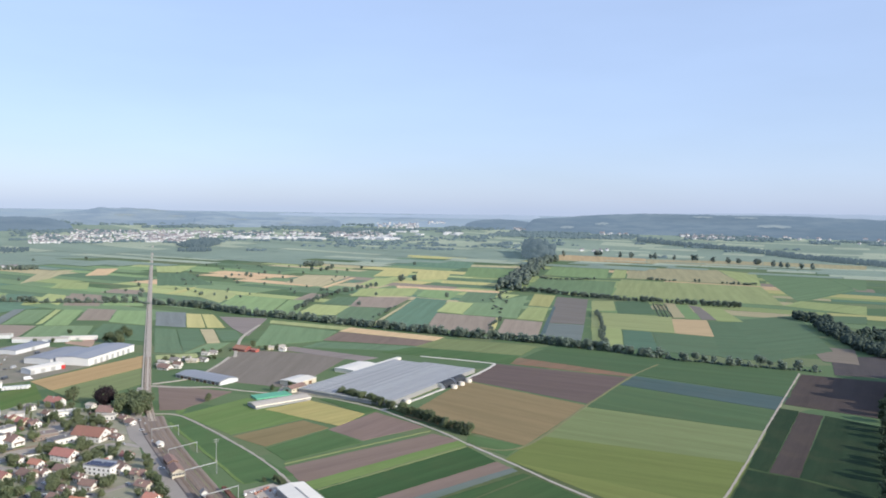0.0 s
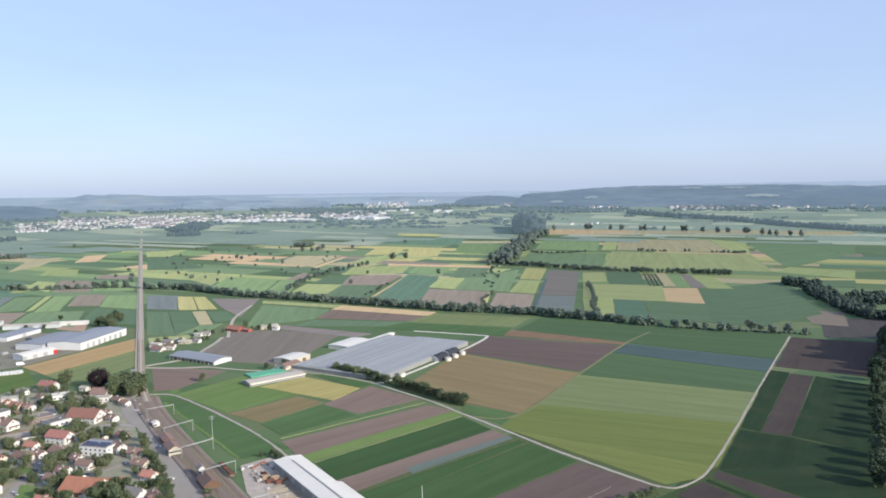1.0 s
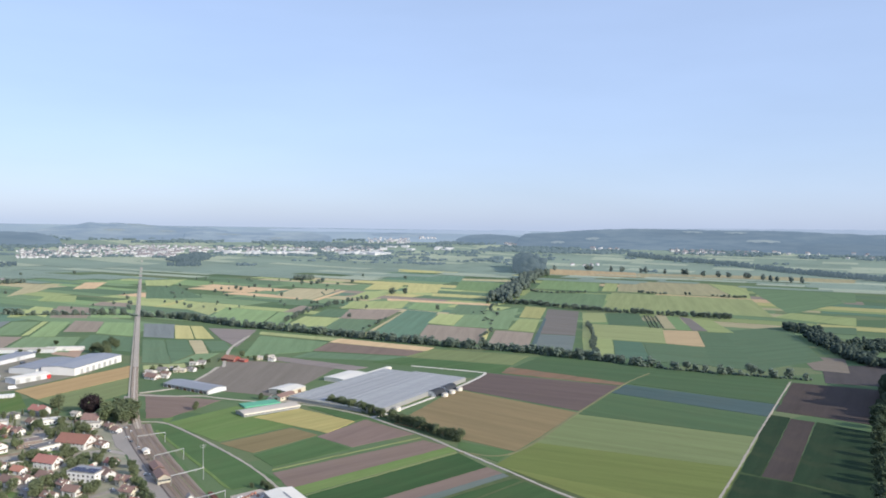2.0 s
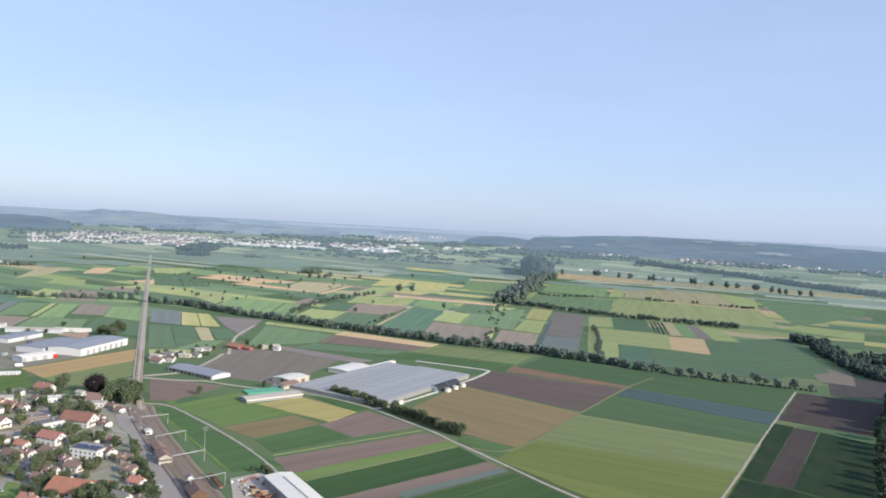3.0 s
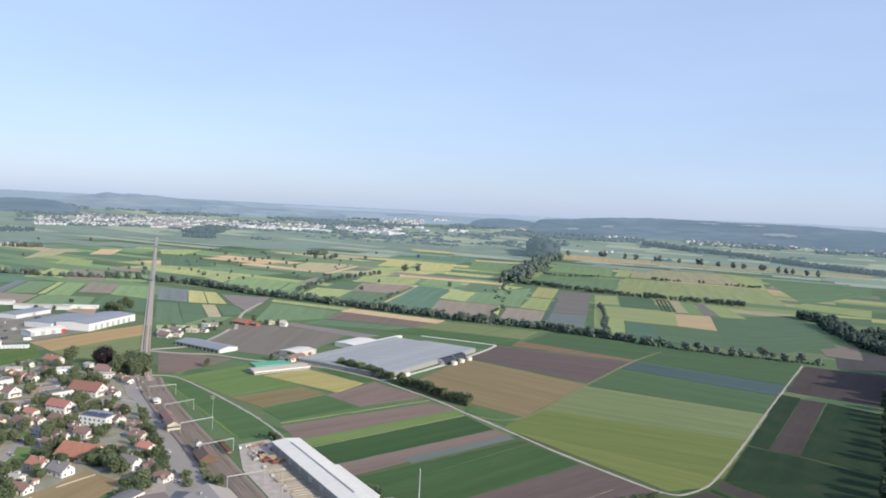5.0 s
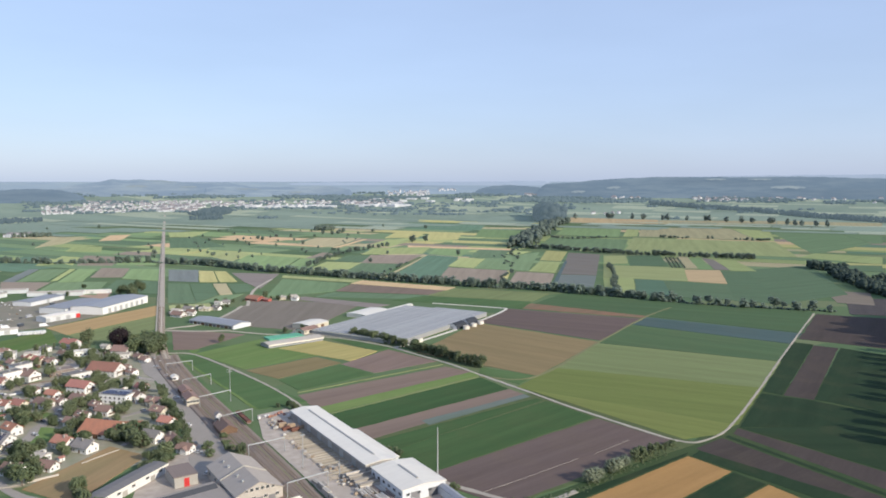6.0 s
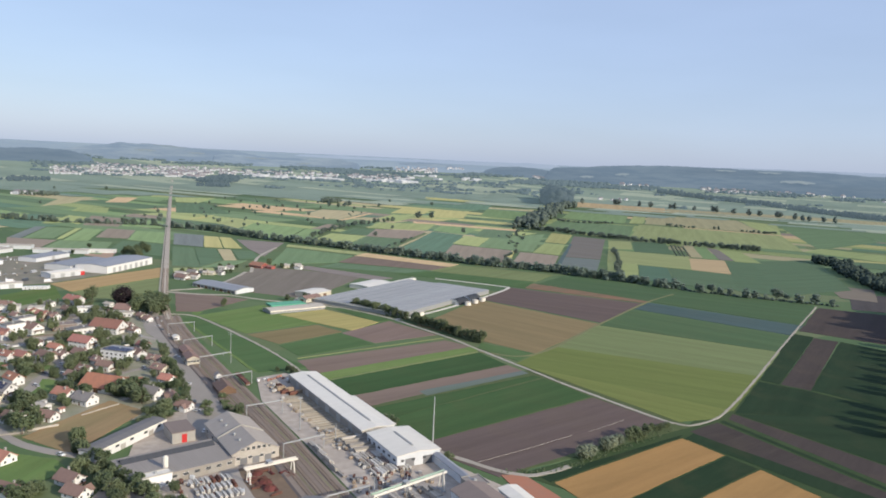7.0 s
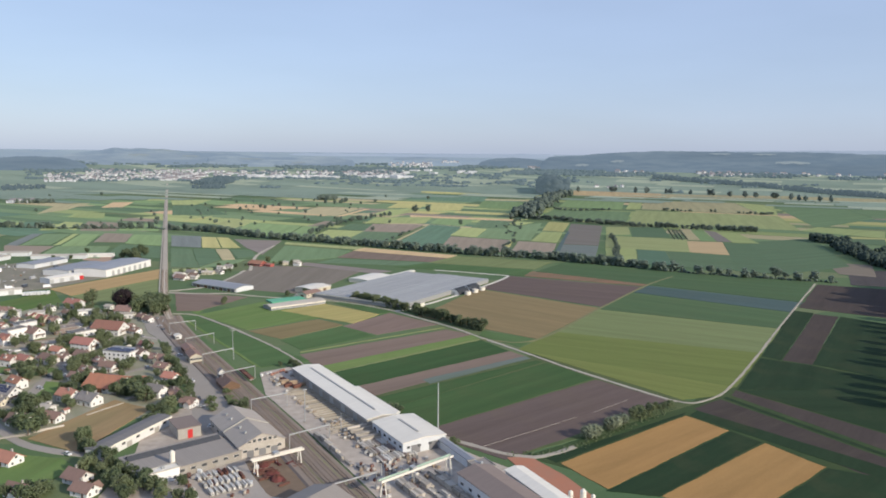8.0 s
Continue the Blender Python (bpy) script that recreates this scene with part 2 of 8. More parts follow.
# eastern side of the plain: copies darkened, its dimmer light put into the colour
EAST_SHADE_MATS = {k: crop_material("east_" + k, (0.71 * v[0], 0.745 * v[1], 0.73 * v[2]), (0.62 * v[0], 0.65 * v[1], 0.64 * v[2]), 5.0, 0.25) for k, v in HAZED.items()}
CROP_MATS = {k: crop_material(k, tuple(g * c for g, c in zip((1.07, 1.07, 1.13), v[0])), tuple(g * c for g, c in zip((1.07, 1.07, 1.13), v[1])), v[2], v[3]) for k, v in CROPS.items()}


def ground_material():
    """Meadow green with drier patches, tinted differently from parcel to parcel."""
    m, nt, bsdf = node_material("meadow_ground", 0.95)
    geo = nt.nodes.new("ShaderNodeNewGeometry").outputs["Position"]
    turn_ = nt.nodes.new("ShaderNodeMapping")
    turn_.inputs["Rotation"].default_value = (0, 0, radians(30))
    turn_.inputs["Scale"].default_value = (1 / 150, 1 / 60, 1)
    nt.links.new(geo, turn_.inputs["Vector"])
    cells = nt.nodes.new("ShaderNodeTexVoronoi")
    cells.distance = "CHEBYCHEV"
    cells.inputs["Scale"].default_value = 1.0
    nt.links.new(turn_.outputs[0], cells.inputs["Vector"])
    split = nt.nodes.new("ShaderNodeSeparateColor")
    nt.links.new(cells.outputs["Color"], split.inputs[0])
    broad, fine = noise_of(nt, geo, 0.01, 4), noise_of(nt, geo, 0.4, 5, 0.7)
    c = mix_rgb(nt, ramp(nt, split.outputs[0], 0.2, 0.9), (0.075, 0.130, 0.060), (0.120, 0.170, 0.080))
    c = mix_rgb(nt, ramp(nt, split.outputs[1], 0.75, 0.8, 0.0, 0.6), c, (0.18, 0.19, 0.10))
    c = mix_rgb(nt, ramp(nt, broad, 0.35, 0.7, 0.0, 0.5), c, (0.09, 0.14, 0.05))
    c = mix_rgb(nt, ramp(nt, fine, 0.4, 0.8, 0.0, 0.4), c, (0.055, 0.10, 0.03))
    nt.links.new(c, bsdf.inputs["Base Color"])
    return m


def leaf_material(name, col, col2, vary=0.25, thinness=0.28):
    m, nt, bsdf = node_material(name, 0.75)
    geo = nt.nodes.new("ShaderNodeNewGeometry")
    isle = geo.outputs["Random Per Island"]
    info = nt.nodes.new("ShaderNodeObjectInfo").outputs["Random"]
    c = mix_rgb(nt, isle, col, col2)
    hsv = nt.nodes.new("ShaderNodeHueSaturation")
    nt.links.new(ramp(nt, info, 0, 1, 1 - vary, 1 + vary), hsv.inputs["Value"])
    nt.links.new(ramp(nt, info, 0, 1, 0.515, 0.485), hsv.inputs["Hue"])
    nt.links.new(c, hsv.inputs["Color"])
    nt.links.new(hsv.outputs[0], bsdf.inputs["Base Color"])
    # leaves let part of the light through
    thin, blend = nt.nodes.new("ShaderNodeBsdfTranslucent"), nt.nodes.new("ShaderNodeMixShader")
    nt.links.new(hsv.outputs[0], thin.inputs[0])
    blend.inputs[0].default_value = thinness
    nt.links.new(bsdf.outputs[0], blend.inputs[1])
    nt.links.new(thin.outputs[0], blend.inputs[2])
    nt.links.new(blend.outputs[0], nt.nodes["Material Output"].inputs[0])
    return m


def haze_material(name, col, col2, scale, glow, lit=1.0, layered=False):
    """The far rim of the plain, a backdrop: blue haze put into its colour and glow."""
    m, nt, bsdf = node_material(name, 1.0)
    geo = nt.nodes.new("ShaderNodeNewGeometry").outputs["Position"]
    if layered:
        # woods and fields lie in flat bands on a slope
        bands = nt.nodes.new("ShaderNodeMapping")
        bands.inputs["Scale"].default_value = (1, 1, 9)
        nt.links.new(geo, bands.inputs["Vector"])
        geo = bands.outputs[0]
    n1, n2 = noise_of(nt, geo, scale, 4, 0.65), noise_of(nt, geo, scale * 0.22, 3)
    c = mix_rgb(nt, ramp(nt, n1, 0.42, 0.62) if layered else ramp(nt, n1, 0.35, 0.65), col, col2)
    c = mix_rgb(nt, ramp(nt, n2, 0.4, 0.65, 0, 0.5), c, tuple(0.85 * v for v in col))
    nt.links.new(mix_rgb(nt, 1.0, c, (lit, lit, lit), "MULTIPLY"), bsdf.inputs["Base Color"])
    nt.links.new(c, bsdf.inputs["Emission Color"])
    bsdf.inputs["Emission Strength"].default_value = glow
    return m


def roof_tile_material(name, col, col2):
    """Clay tiles: courses down the slope, patchy weathering."""
    m, nt, bsdf = node_material(name, 0.85)
    tex = nt.nodes.new("ShaderNodeTexCoord").outputs["Object"]
    wave = add_node(nt, "ShaderNodeTexWave", Scale=0.9, Distortion=0.3, Detail=1.0)
    wave.bands_direction = "Y"
    nt.links.new(tex, wave.inputs["Vector"])
    patch, fine = noise_of(nt, tex, 0.35, 4), noise_of(nt, tex, 3.0, 4)
    info = nt.nodes.new("ShaderNodeObjectInfo").outputs["Random"]
    c = mix_rgb(nt, ramp(nt, patch, 0.35, 0.7, 0, 0.7), col, col2)
    c = mix_rgb(nt, ramp(nt, wave.outputs["Fac"], 0.1, 0.9, 0, 0.25), c, tuple(0.6 * v for v in col2))
    c = mix_rgb(nt, ramp(nt, fine, 0.45, 0.8, 0, 0.4), c, tuple(1.2 * v for v in col))
    hsv = nt.nodes.new("ShaderNodeHueSaturation")
    nt.links.new(ramp(nt, info, 0, 1, 0.8, 1.2), hsv.inputs["Value"])
    nt.links.new(ramp(nt, info, 0, 1, 0.508, 0.495), hsv.inputs["Hue"])
    nt.links.new(c, hsv.inputs["Color"])
    nt.links.new(hsv.outputs[0], bsdf.inputs["Base Color"])
    return m


def sheet_roof_material(name, col, rough=0.5, metal=0.0, pitch=1.0, vary=0.06):
    """Profiled sheet: ribs down the slope, dust and streaks."""
    m, nt, bsdf = node_material(name, rough, metal)
    tex = nt.nodes.new("ShaderNodeTexCoord").outputs["Object"]
    wave = add_node(nt, "ShaderNodeTexWave", Scale=0.314 / pitch, Distortion=0.0)
    wave.bands_direction = "X"
    nt.links.new(tex, wave.inputs["Vector"])
    stretch = nt.nodes.new("ShaderNodeMapping")
    stretch.inputs["Scale"].default_value = (1.0, 0.12, 1.0)
    nt.links.new(tex, stretch.inputs["Vector"])
    streak, broad = noise_of(nt, stretch.outputs[0], 0.5, 4), noise_of(nt, tex, 0.06, 3)
    c = mix_rgb(nt, ramp(nt, wave.outputs["Fac"], 0.5, 1.0, 0, 0.25), col, tuple(0.75 * v for v in col))
    c = mix_rgb(nt, ramp(nt, streak, 0.4, 0.75, 0, 0.45), c, tuple(0.78 * v for v in col))
    c = mix_rgb(nt, ramp(nt, broad, 0.4, 0.7, 0, 0.4), c, tuple(0.85 * v for v in col))
    info = nt.nodes.new("ShaderNodeObjectInfo").outputs["Random"]
    hsv = nt.nodes.new("ShaderNodeHueSaturation")
    nt.links.new(ramp(nt, info, 0, 1, 1 - vary, 1 + vary), hsv.inputs["Value"])
    nt.links.new(c, hsv.inputs["Color"])
    nt.links.new(hsv.outputs[0], bsdf.inputs["Base Color"])
    return m


def glass_material(name, col, rough):
    m, nt, bsdf = node_material(name, rough)
    bsdf.inputs["Base Color"].default_value = (*col, 1)
    bsdf.inputs["Specular IOR Level"].default_value = 0.6
    return m


MAT_GROUND = ground_material()
MAT_ASPHALT = surface("asphalt", (0.339, 0.307, 0.271), (0.266, 0.241, 0.215), 0.8, 0.05, 0.9)
MAT_LANE = surface("farm_lane", (0.407, 0.367, 0.305), (0.305, 0.277, 0.226), 0.6, 0.04, 0.95)
MAT_GARDEN = surface("garden_ground", (0.215, 0.240, 0.140), (0.410, 0.362, 0.300), 0.10, 0.03, 0.95, amount=0.9)
MAT_YARD = surface("yard_concrete", (0.475, 0.412, 0.350), (0.305, 0.266, 0.226), 0.2, 0.05, 0.95, amount=0.75)
MAT_BALLAST = surface("rail_ballast", (0.232, 0.188, 0.156), (0.179, 0.147, 0.124), 0.7, 0.05, 1.0, bump=0.1)
MAT_TRACKBED = surface("pale_trackbed", (0.441, 0.390, 0.322), (0.350, 0.305, 0.249), 0.5, 0.03, 1.0)
MAT_RAIL = surface("rail_steel", (0.237, 0.190, 0.160), (0.186, 0.149, 0.127), 2.0, 0.1, 0.6, 0.3)
MAT_SLEEPER = surface("sleeper_concrete", (0.243, 0.198, 0.164), None, 1.0)
MAT_STEEL = surface("galvanised_steel", (0.42, 0.43, 0.43), None, 1.0, 0.2, 0.5, 0.3)
MAT_CONCRETE = surface("precast_concrete", (0.42, 0.385, 0.34), (0.30, 0.275, 0.24), 0.8, 0.1, 0.9, vary=0.3)
MAT_PLASTER = surface("white_plaster", (0.68, 0.675, 0.665), (0.57, 0.565, 0.55), 0.6, 0.1, 0.9, vary=0.1, amount=0.4)
MAT_CREAM = surface("cream_plaster", (0.58, 0.54, 0.44), (0.48, 0.44, 0.35), 0.6, 0.1, 0.9)
MAT_GREYWALL = surface("grey_plaster", (0.36, 0.34, 0.31), (0.27, 0.26, 0.24), 0.5, 0.1, 0.9)
MAT_SHEETWALL = surface("cladding", (0.62, 0.64, 0.66), (0.50, 0.52, 0.54), 0.5, 0.08, 0.6)
MAT_DARKWALL = surface("dark_cladding", (0.20, 0.20, 0.205), (0.14, 0.14, 0.145), 0.5, 0.08, 0.7)
MAT_PALEPANEL = surface("pale_panels", (0.56, 0.54, 0.50), (0.44, 0.42, 0.385), 0.5, 0.1, 0.85, vary=0.2)
MAT_REDSTEEL = surface("red_oxide_steel", (0.15, 0.045, 0.042), (0.10, 0.045, 0.04), 0.6, 0.2, 0.85)
MAT_CRANEGREEN = surface("pale_green_paint", (0.42, 0.55, 0.44), (0.34, 0.45, 0.36), 0.6, 0.1, 0.6)
MAT_WOOD = surface("timber", (0.16, 0.10, 0.065), (0.10, 0.065, 0.045), 1.5, 0.2, 0.85)
MAT_REDDOOR = surface("red_door", (0.55, 0.045, 0.045), None, 1.0, 0.2, 0.5)
MAT_RUST = surface("rusty_steel", (0.17, 0.078, 0.058), (0.11, 0.06, 0.048), 0.8, 0.2, 0.9)
MAT_TILE_RED = roof_tile_material("red_tiles", (0.339, 0.160, 0.127), (0.266, 0.138, 0.115))
MAT_TILE_ORANGE = roof_tile_material("orange_tiles", (0.424, 0.203, 0.145), (0.333, 0.169, 0.127))
MAT_TILE_BROWN = roof_tile_material("brown_tiles", (0.243, 0.158, 0.130), (0.186, 0.130, 0.111))
MAT_TILE_OLD = roof_tile_material("weathered_tiles", (0.365, 0.165, 0.100), (0.235, 0.130, 0.090))
MAT_TILE_GREY = roof_tile_material("grey_tiles", (0.237, 0.220, 0.209), (0.181, 0.169, 0.164))
MAT_ROOF_WHITE = sheet_roof_material("white_sheet_roof", (0.72, 0.68, 0.60), 0.55, 0.0, 1.2)
MAT_ROOF_GREY = sheet_roof_material("grey_fibre_roof", (0.285, 0.258, 0.234), 0.85, 0.0, 1.5)
MAT_ROOF_BLUE = sheet_roof_material("blue_grey_roof", (0.28, 0.295, 0.325), 0.6, 0.0, 1.2)
MAT_ROOF_DARK = sheet_roof_material("dark_flat_roof", (0.169, 0.164, 0.164), 0.9, 0.0, 4.0)
MAT_BITUMEN = sheet_roof_material("bitumen_felt", (0.062, 0.066, 0.076), 0.85, 0.0, 4.0)
MAT_ROOF_BROWN = sheet_roof_material("brown_grey_roof", (0.232, 0.186, 0.165), 0.85, 0.0, 1.5)
MAT_ROOF_LIGHT = sheet_roof_material("pale_grey_roof", (0.475, 0.435, 0.379), 0.8, 0.0, 1.5)
MAT_ROOF_FIBRE = sheet_roof_material("fibre_cement_roof", (0.385, 0.342, 0.300), 0.9, 0.0, 1.5)
MAT_GREEN_NET = surface("green_netting", (0.14, 0.41, 0.27), (0.11, 0.35, 0.23), 0.6, 0.1, 0.8)
MAT_GLASSROOF = sheet_roof_material("shaded_glass_roof", (0.285, 0.292, 0.296), 0.4, 0.0, 4.0, 0.15)
MAT_GUTTER = surface("dull_zinc", (0.235, 0.25, 0.262), None, 0.3, 0.05, 0.6)
MAT_WHITELANE = surface("white_concrete", (0.62, 0.585, 0.52), (0.52, 0.485, 0.43), 0.5, 0.05, 0.9)
MAT_WINDOW = glass_material("window_glass", (0.07, 0.075, 0.08), 0.12)
MAT_SOLAR = glass_material("solar_panel", (0.035, 0.04, 0.075), 0.25)
MAT_TYRE = surface("tyre_rubber", (0.03, 0.03, 0.03))
MAT_CARWHITE = glass_material("white_car_paint", (0.7, 0.7, 0.7), 0.3)
MAT_CARDARK = glass_material("dark_car_paint", (0.06, 0.07, 0.09), 0.3)
MAT_CARSILVER = glass_material("silver_car_paint", (0.34, 0.35, 0.37), 0.35)
MAT_BARK = surface("bark", (0.13, 0.10, 0.075), (0.08, 0.062, 0.05), 2.0, 0.2, 0.95)
MAT_LEAF = leaf_material("broad_leaves", (0.124, 0.163, 0.087), (0.168, 0.205, 0.110), 0.25, 0.4)
MAT_LEAF_DARK = leaf_material("dark_leaves", (0.118, 0.152, 0.086), (0.158, 0.192, 0.106), 0.25, 0.45)
MAT_LEAF_PALE = leaf_material("willow_leaves", (0.20, 0.232, 0.155), (0.25, 0.28, 0.195))
MAT_LEAF_COPPER = leaf_material("copper_leaves", (0.022, 0.018, 0.022), (0.045, 0.030, 0.035), 0.1)
# leaf copy with the eastern edge's dimness put into its darker green
MAT_LEAF_SHADED = leaf_material("shaded_leaves", (0.046, 0.071, 0.041), (0.071, 0.099, 0.055))
# foliage copies for far trees, air haze put into their bluer colours
MAT_LEAF_HAZED = leaf_material("hazed_leaves", (0.160, 0.212, 0.182), (0.196, 0.246, 0.206), 0.15, 0.5)
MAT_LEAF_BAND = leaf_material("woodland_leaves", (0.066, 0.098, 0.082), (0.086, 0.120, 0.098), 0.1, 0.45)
MAT_LEAF_FAR = leaf_material("hazed_avenue_leaves", (0.220, 0.282, 0.268), (0.252, 0.312, 0.292), 0.1, 0.55)
# backdrop colours with the air haze mixed in, glowing though nothing there is lit
MAT_FAR_WOOD = haze_material("distant_wood", (0.105, 0.150, 0.172), (0.120, 0.165, 0.184), 0.02, 0.72, 0.25)
MAT_FAR_HILL = haze_material("distant_hill", (0.335, 0.412, 0.525), (0.365, 0.438, 0.545), 0.003, 0.80, 0.22)
MAT_FAR_RIDGE = haze_material("distant_ridge", (0.150, 0.214, 0.282), (0.188, 0.252, 0.312), 0.006, 0.86, 0.12, True)
MAT_FAR_RIM = haze_material("distant_rim", (0.270, 0.350, 0.440), (0.310, 0.385, 0.440), 0.006, 0.6, 0.4)
MAT_FAR_PALE = haze_material("distant_pale_field", (0.275, 0.325, 0.242), (0.320, 0.356, 0.268), 0.01, 0.1)
MAT_FAR_GREEN = haze_material("distant_green_field", (0.182, 0.240, 0.192), (0.212, 0.268, 0.208), 0.01, 0.1)
MAT_FAR_WALL = haze_material("distant_house_wall", (0.66, 0.67, 0.69), (0.44, 0.47, 0.51), 0.02, 0.28, 0.65)
MAT_FAR_MID = haze_material("distant_slope", (0.222, 0.296, 0.385), (0.315, 0.384, 0.446), 0.0045, 0.83, 0.16, True)
MAT_FAR_TREES = haze_material("distant_trees", (0.125, 0.180, 0.205), (0.155, 0.210, 0.225), 0.02, 0.62, 0.35)
MAT_FAR_CLEAR = haze_material("distant_clearing", (0.30, 0.37, 0.42), (0.35, 0.41, 0.43), 0.01, 0.6, 0.25)
MAT_FAR_ROOF = haze_material("distant_house_roof", (0.315, 0.285, 0.292), (0.265, 0.262, 0.282), 0.02, 0.3, 0.6)


# ---- mesh tools ----
class Geo:
    """Collects vertices and faces for one mesh."""

    def __init__(self):
        self.v, self.f = [], []

    def add(self, verts, faces):
        n = len(self.v)
        self.v += [tuple(p) for p in verts]
        self.f += [tuple(i + n for i in face) for face in faces]
        return self

    def box(self, x0, x1, y0, y1, z0, z1):
        return self.add([(x0, y0, z0), (x1, y0, z0), (x1, y1, z0), (x0, y1, z0), (x0, y0, z1), (x1, y0, z1), (x1, y1, z1), (x0, y1, z1)],
                        [(3, 2, 1, 0), (4, 5, 6, 7), (0, 1, 5, 4), (1, 2, 6, 5), (2, 3, 7, 6), (3, 0, 4, 7)])

    def beam(self, a, b, w, h=None):
        """A square bar from a to b."""
        a, b = Vector(a), Vector(b)
        d = (b - a).normalized()
        s = d.cross(Vector((0, 0, 1)))
        s = s.normalized() if s.length > 1e-4 else Vector((1, 0, 0))
        u = s.cross(d)
        h = h or w
        q = [s * i * w / 2 + u * j * h / 2 for i, j in ((-1, -1), (1, -1), (1, 1), (-1, 1))]
        return self.add([a + p for p in q] + [b + p for p in q], [(3, 2, 1, 0), (4, 5, 6, 7), (0, 1, 5, 4), (1, 2, 6, 5), (2, 3, 7, 6), (3, 0, 4, 7)])

    def tube(self, a, b, r0, r1, n=8):
        a, b = Vector(a), Vector(b)
        d = (b - a).normalized()
        s = d.cross(Vector((0, 0, 1)))
        s = s.normalized() if s.length > 1e-3 else Vector((1, 0, 0))
        u = s.cross(d)
        ring = [s * math.cos(k * math.tau / n) + u * math.sin(k * math.tau / n) for k in range(n)]
        verts = [a + p * r0 for p in ring] + [b + p * r1 for p in ring]
        faces = [(k, (k + 1) % n, n + (k + 1) % n, n + k) for k in range(n)]
        return self.add(verts, faces + [tuple(range(n - 1, -1, -1)), tuple(range(n, 2 * n))])

    def mesh(self, name, mat):
        me = bpy.data.meshes.new(name)
        me.from_pydata(self.v, [], self.f)
        me.materials.append(mat)
        me.update()
        return me


def part(name, geo, mat, parent, label=""):
    """One mesh object under a thing or a part; geo is a Geo or a finished mesh."""
    ob = new(name, geo.mesh(name, mat) if isinstance(geo, Geo) else geo)
    ob.parent = parent
    if label:
        tagged(ob, label)
    return ob


def thing(name, m, label, category, group="", kind=""):
    ob = new(name)
    ob.empty_display_size = 0.5
    ob.matrix_world = m
    return tagged(ob, label, category, group, kind)


def single(name, geo, mat, m, label, category, group="", kind=""):
    ob = new(name, geo.mesh(name, mat) if isinstance(geo, Geo) else geo)
    ob.matrix_world = m
    return tagged(ob, label, category, group, kind)


# ---- lie of the land: a flat plain, its far rim raised to fit the camera's view ----
RIM, REACH, SIGHT = 2800.0, 2100.0, 165.0


def land(x, y):
    d = math.hypot(x, y)
    if d <= RIM:
        return 0.0
    s = min((d - RIM) / REACH, 0.985)
    return SIGHT * (1 - d / (RIM + REACH * s / (1 - s)))


def smooth(points, step=12.0):
    """A rounded polyline through the points, with even steps."""
    p = [Vector((*q, 0)) for q in points]
    p = [2 * p[0] - p[1]] + p + [2 * p[-1] - p[-2]]
    out = []
    for a, b, c, d in zip(p, p[1:], p[2:], p[3:]):
        n = max(1, int((c - b).length / step))
        for k in range(n):
            t = k / n
            out.append(0.5 * (2 * b + (c - a) * t + (2 * a - 5 * b + 4 * c - d) * t * t + (3 * b - a - 3 * c + d) * t ** 3))
    out.append(p[-2])
    return [(q.x, q.y) for q in out]


def offset_line(line, off):
    out = []
    for k, (x, y) in enumerate(line):
        (ax, ay), (bx, by) = line[max(k - 1, 0)], line[min(k + 1, len(line) - 1)]
        d = math.hypot(bx - ax, by - ay) or 1.0
        out.append((x + (by - ay) / d * off, y - (bx - ax) / d * off))
    return out


def ribbon(line, width, z0, z1, batter=0.0, worn=0.0):
    """A strip of ground or track bed along a line, with sides; batter widens its foot, worn frays its edges."""
    geo = Geo()
    l, r = offset_line(line, -width / 2), offset_line(line, width / 2)
    lf, rf = offset_line(line, -width / 2 - batter), offset_line(line, width / 2 + batter)
    for k in range(len(line)):
        if worn:
            for side, foot, seed in ((l, lf, 1.0), (r, rf, 5.0)):
                x, y = side[k]
                s = worn * noise.noise((x * 0.13, y * 0.13, seed))
                d = Vector((x - line[k][0], y - line[k][1])).normalized() * s
                side[k] = (x + d.x, y + d.y)
                foot[k] = (foot[k][0] + d.x, foot[k][1] + d.y)
        g = land(*line[k])
        geo.v += [(*lf[k], g + z0), (*l[k], g + z1), (*r[k], g + z1), (*rf[k], g + z0)]
    for k in range(len(line) - 1):
        a, b = 4 * k, 4 * k + 4
        geo.f += [(a + 1, a + 2, b + 2, b + 1), (a, a + 1, b + 1, b), (a + 2, a + 3, b + 3, b + 2)]
    n = 4 * (len(line) - 1)
    geo.f += [(0, 3, 2, 1), (n, n + 1, n + 2, n + 3)]
    return geo


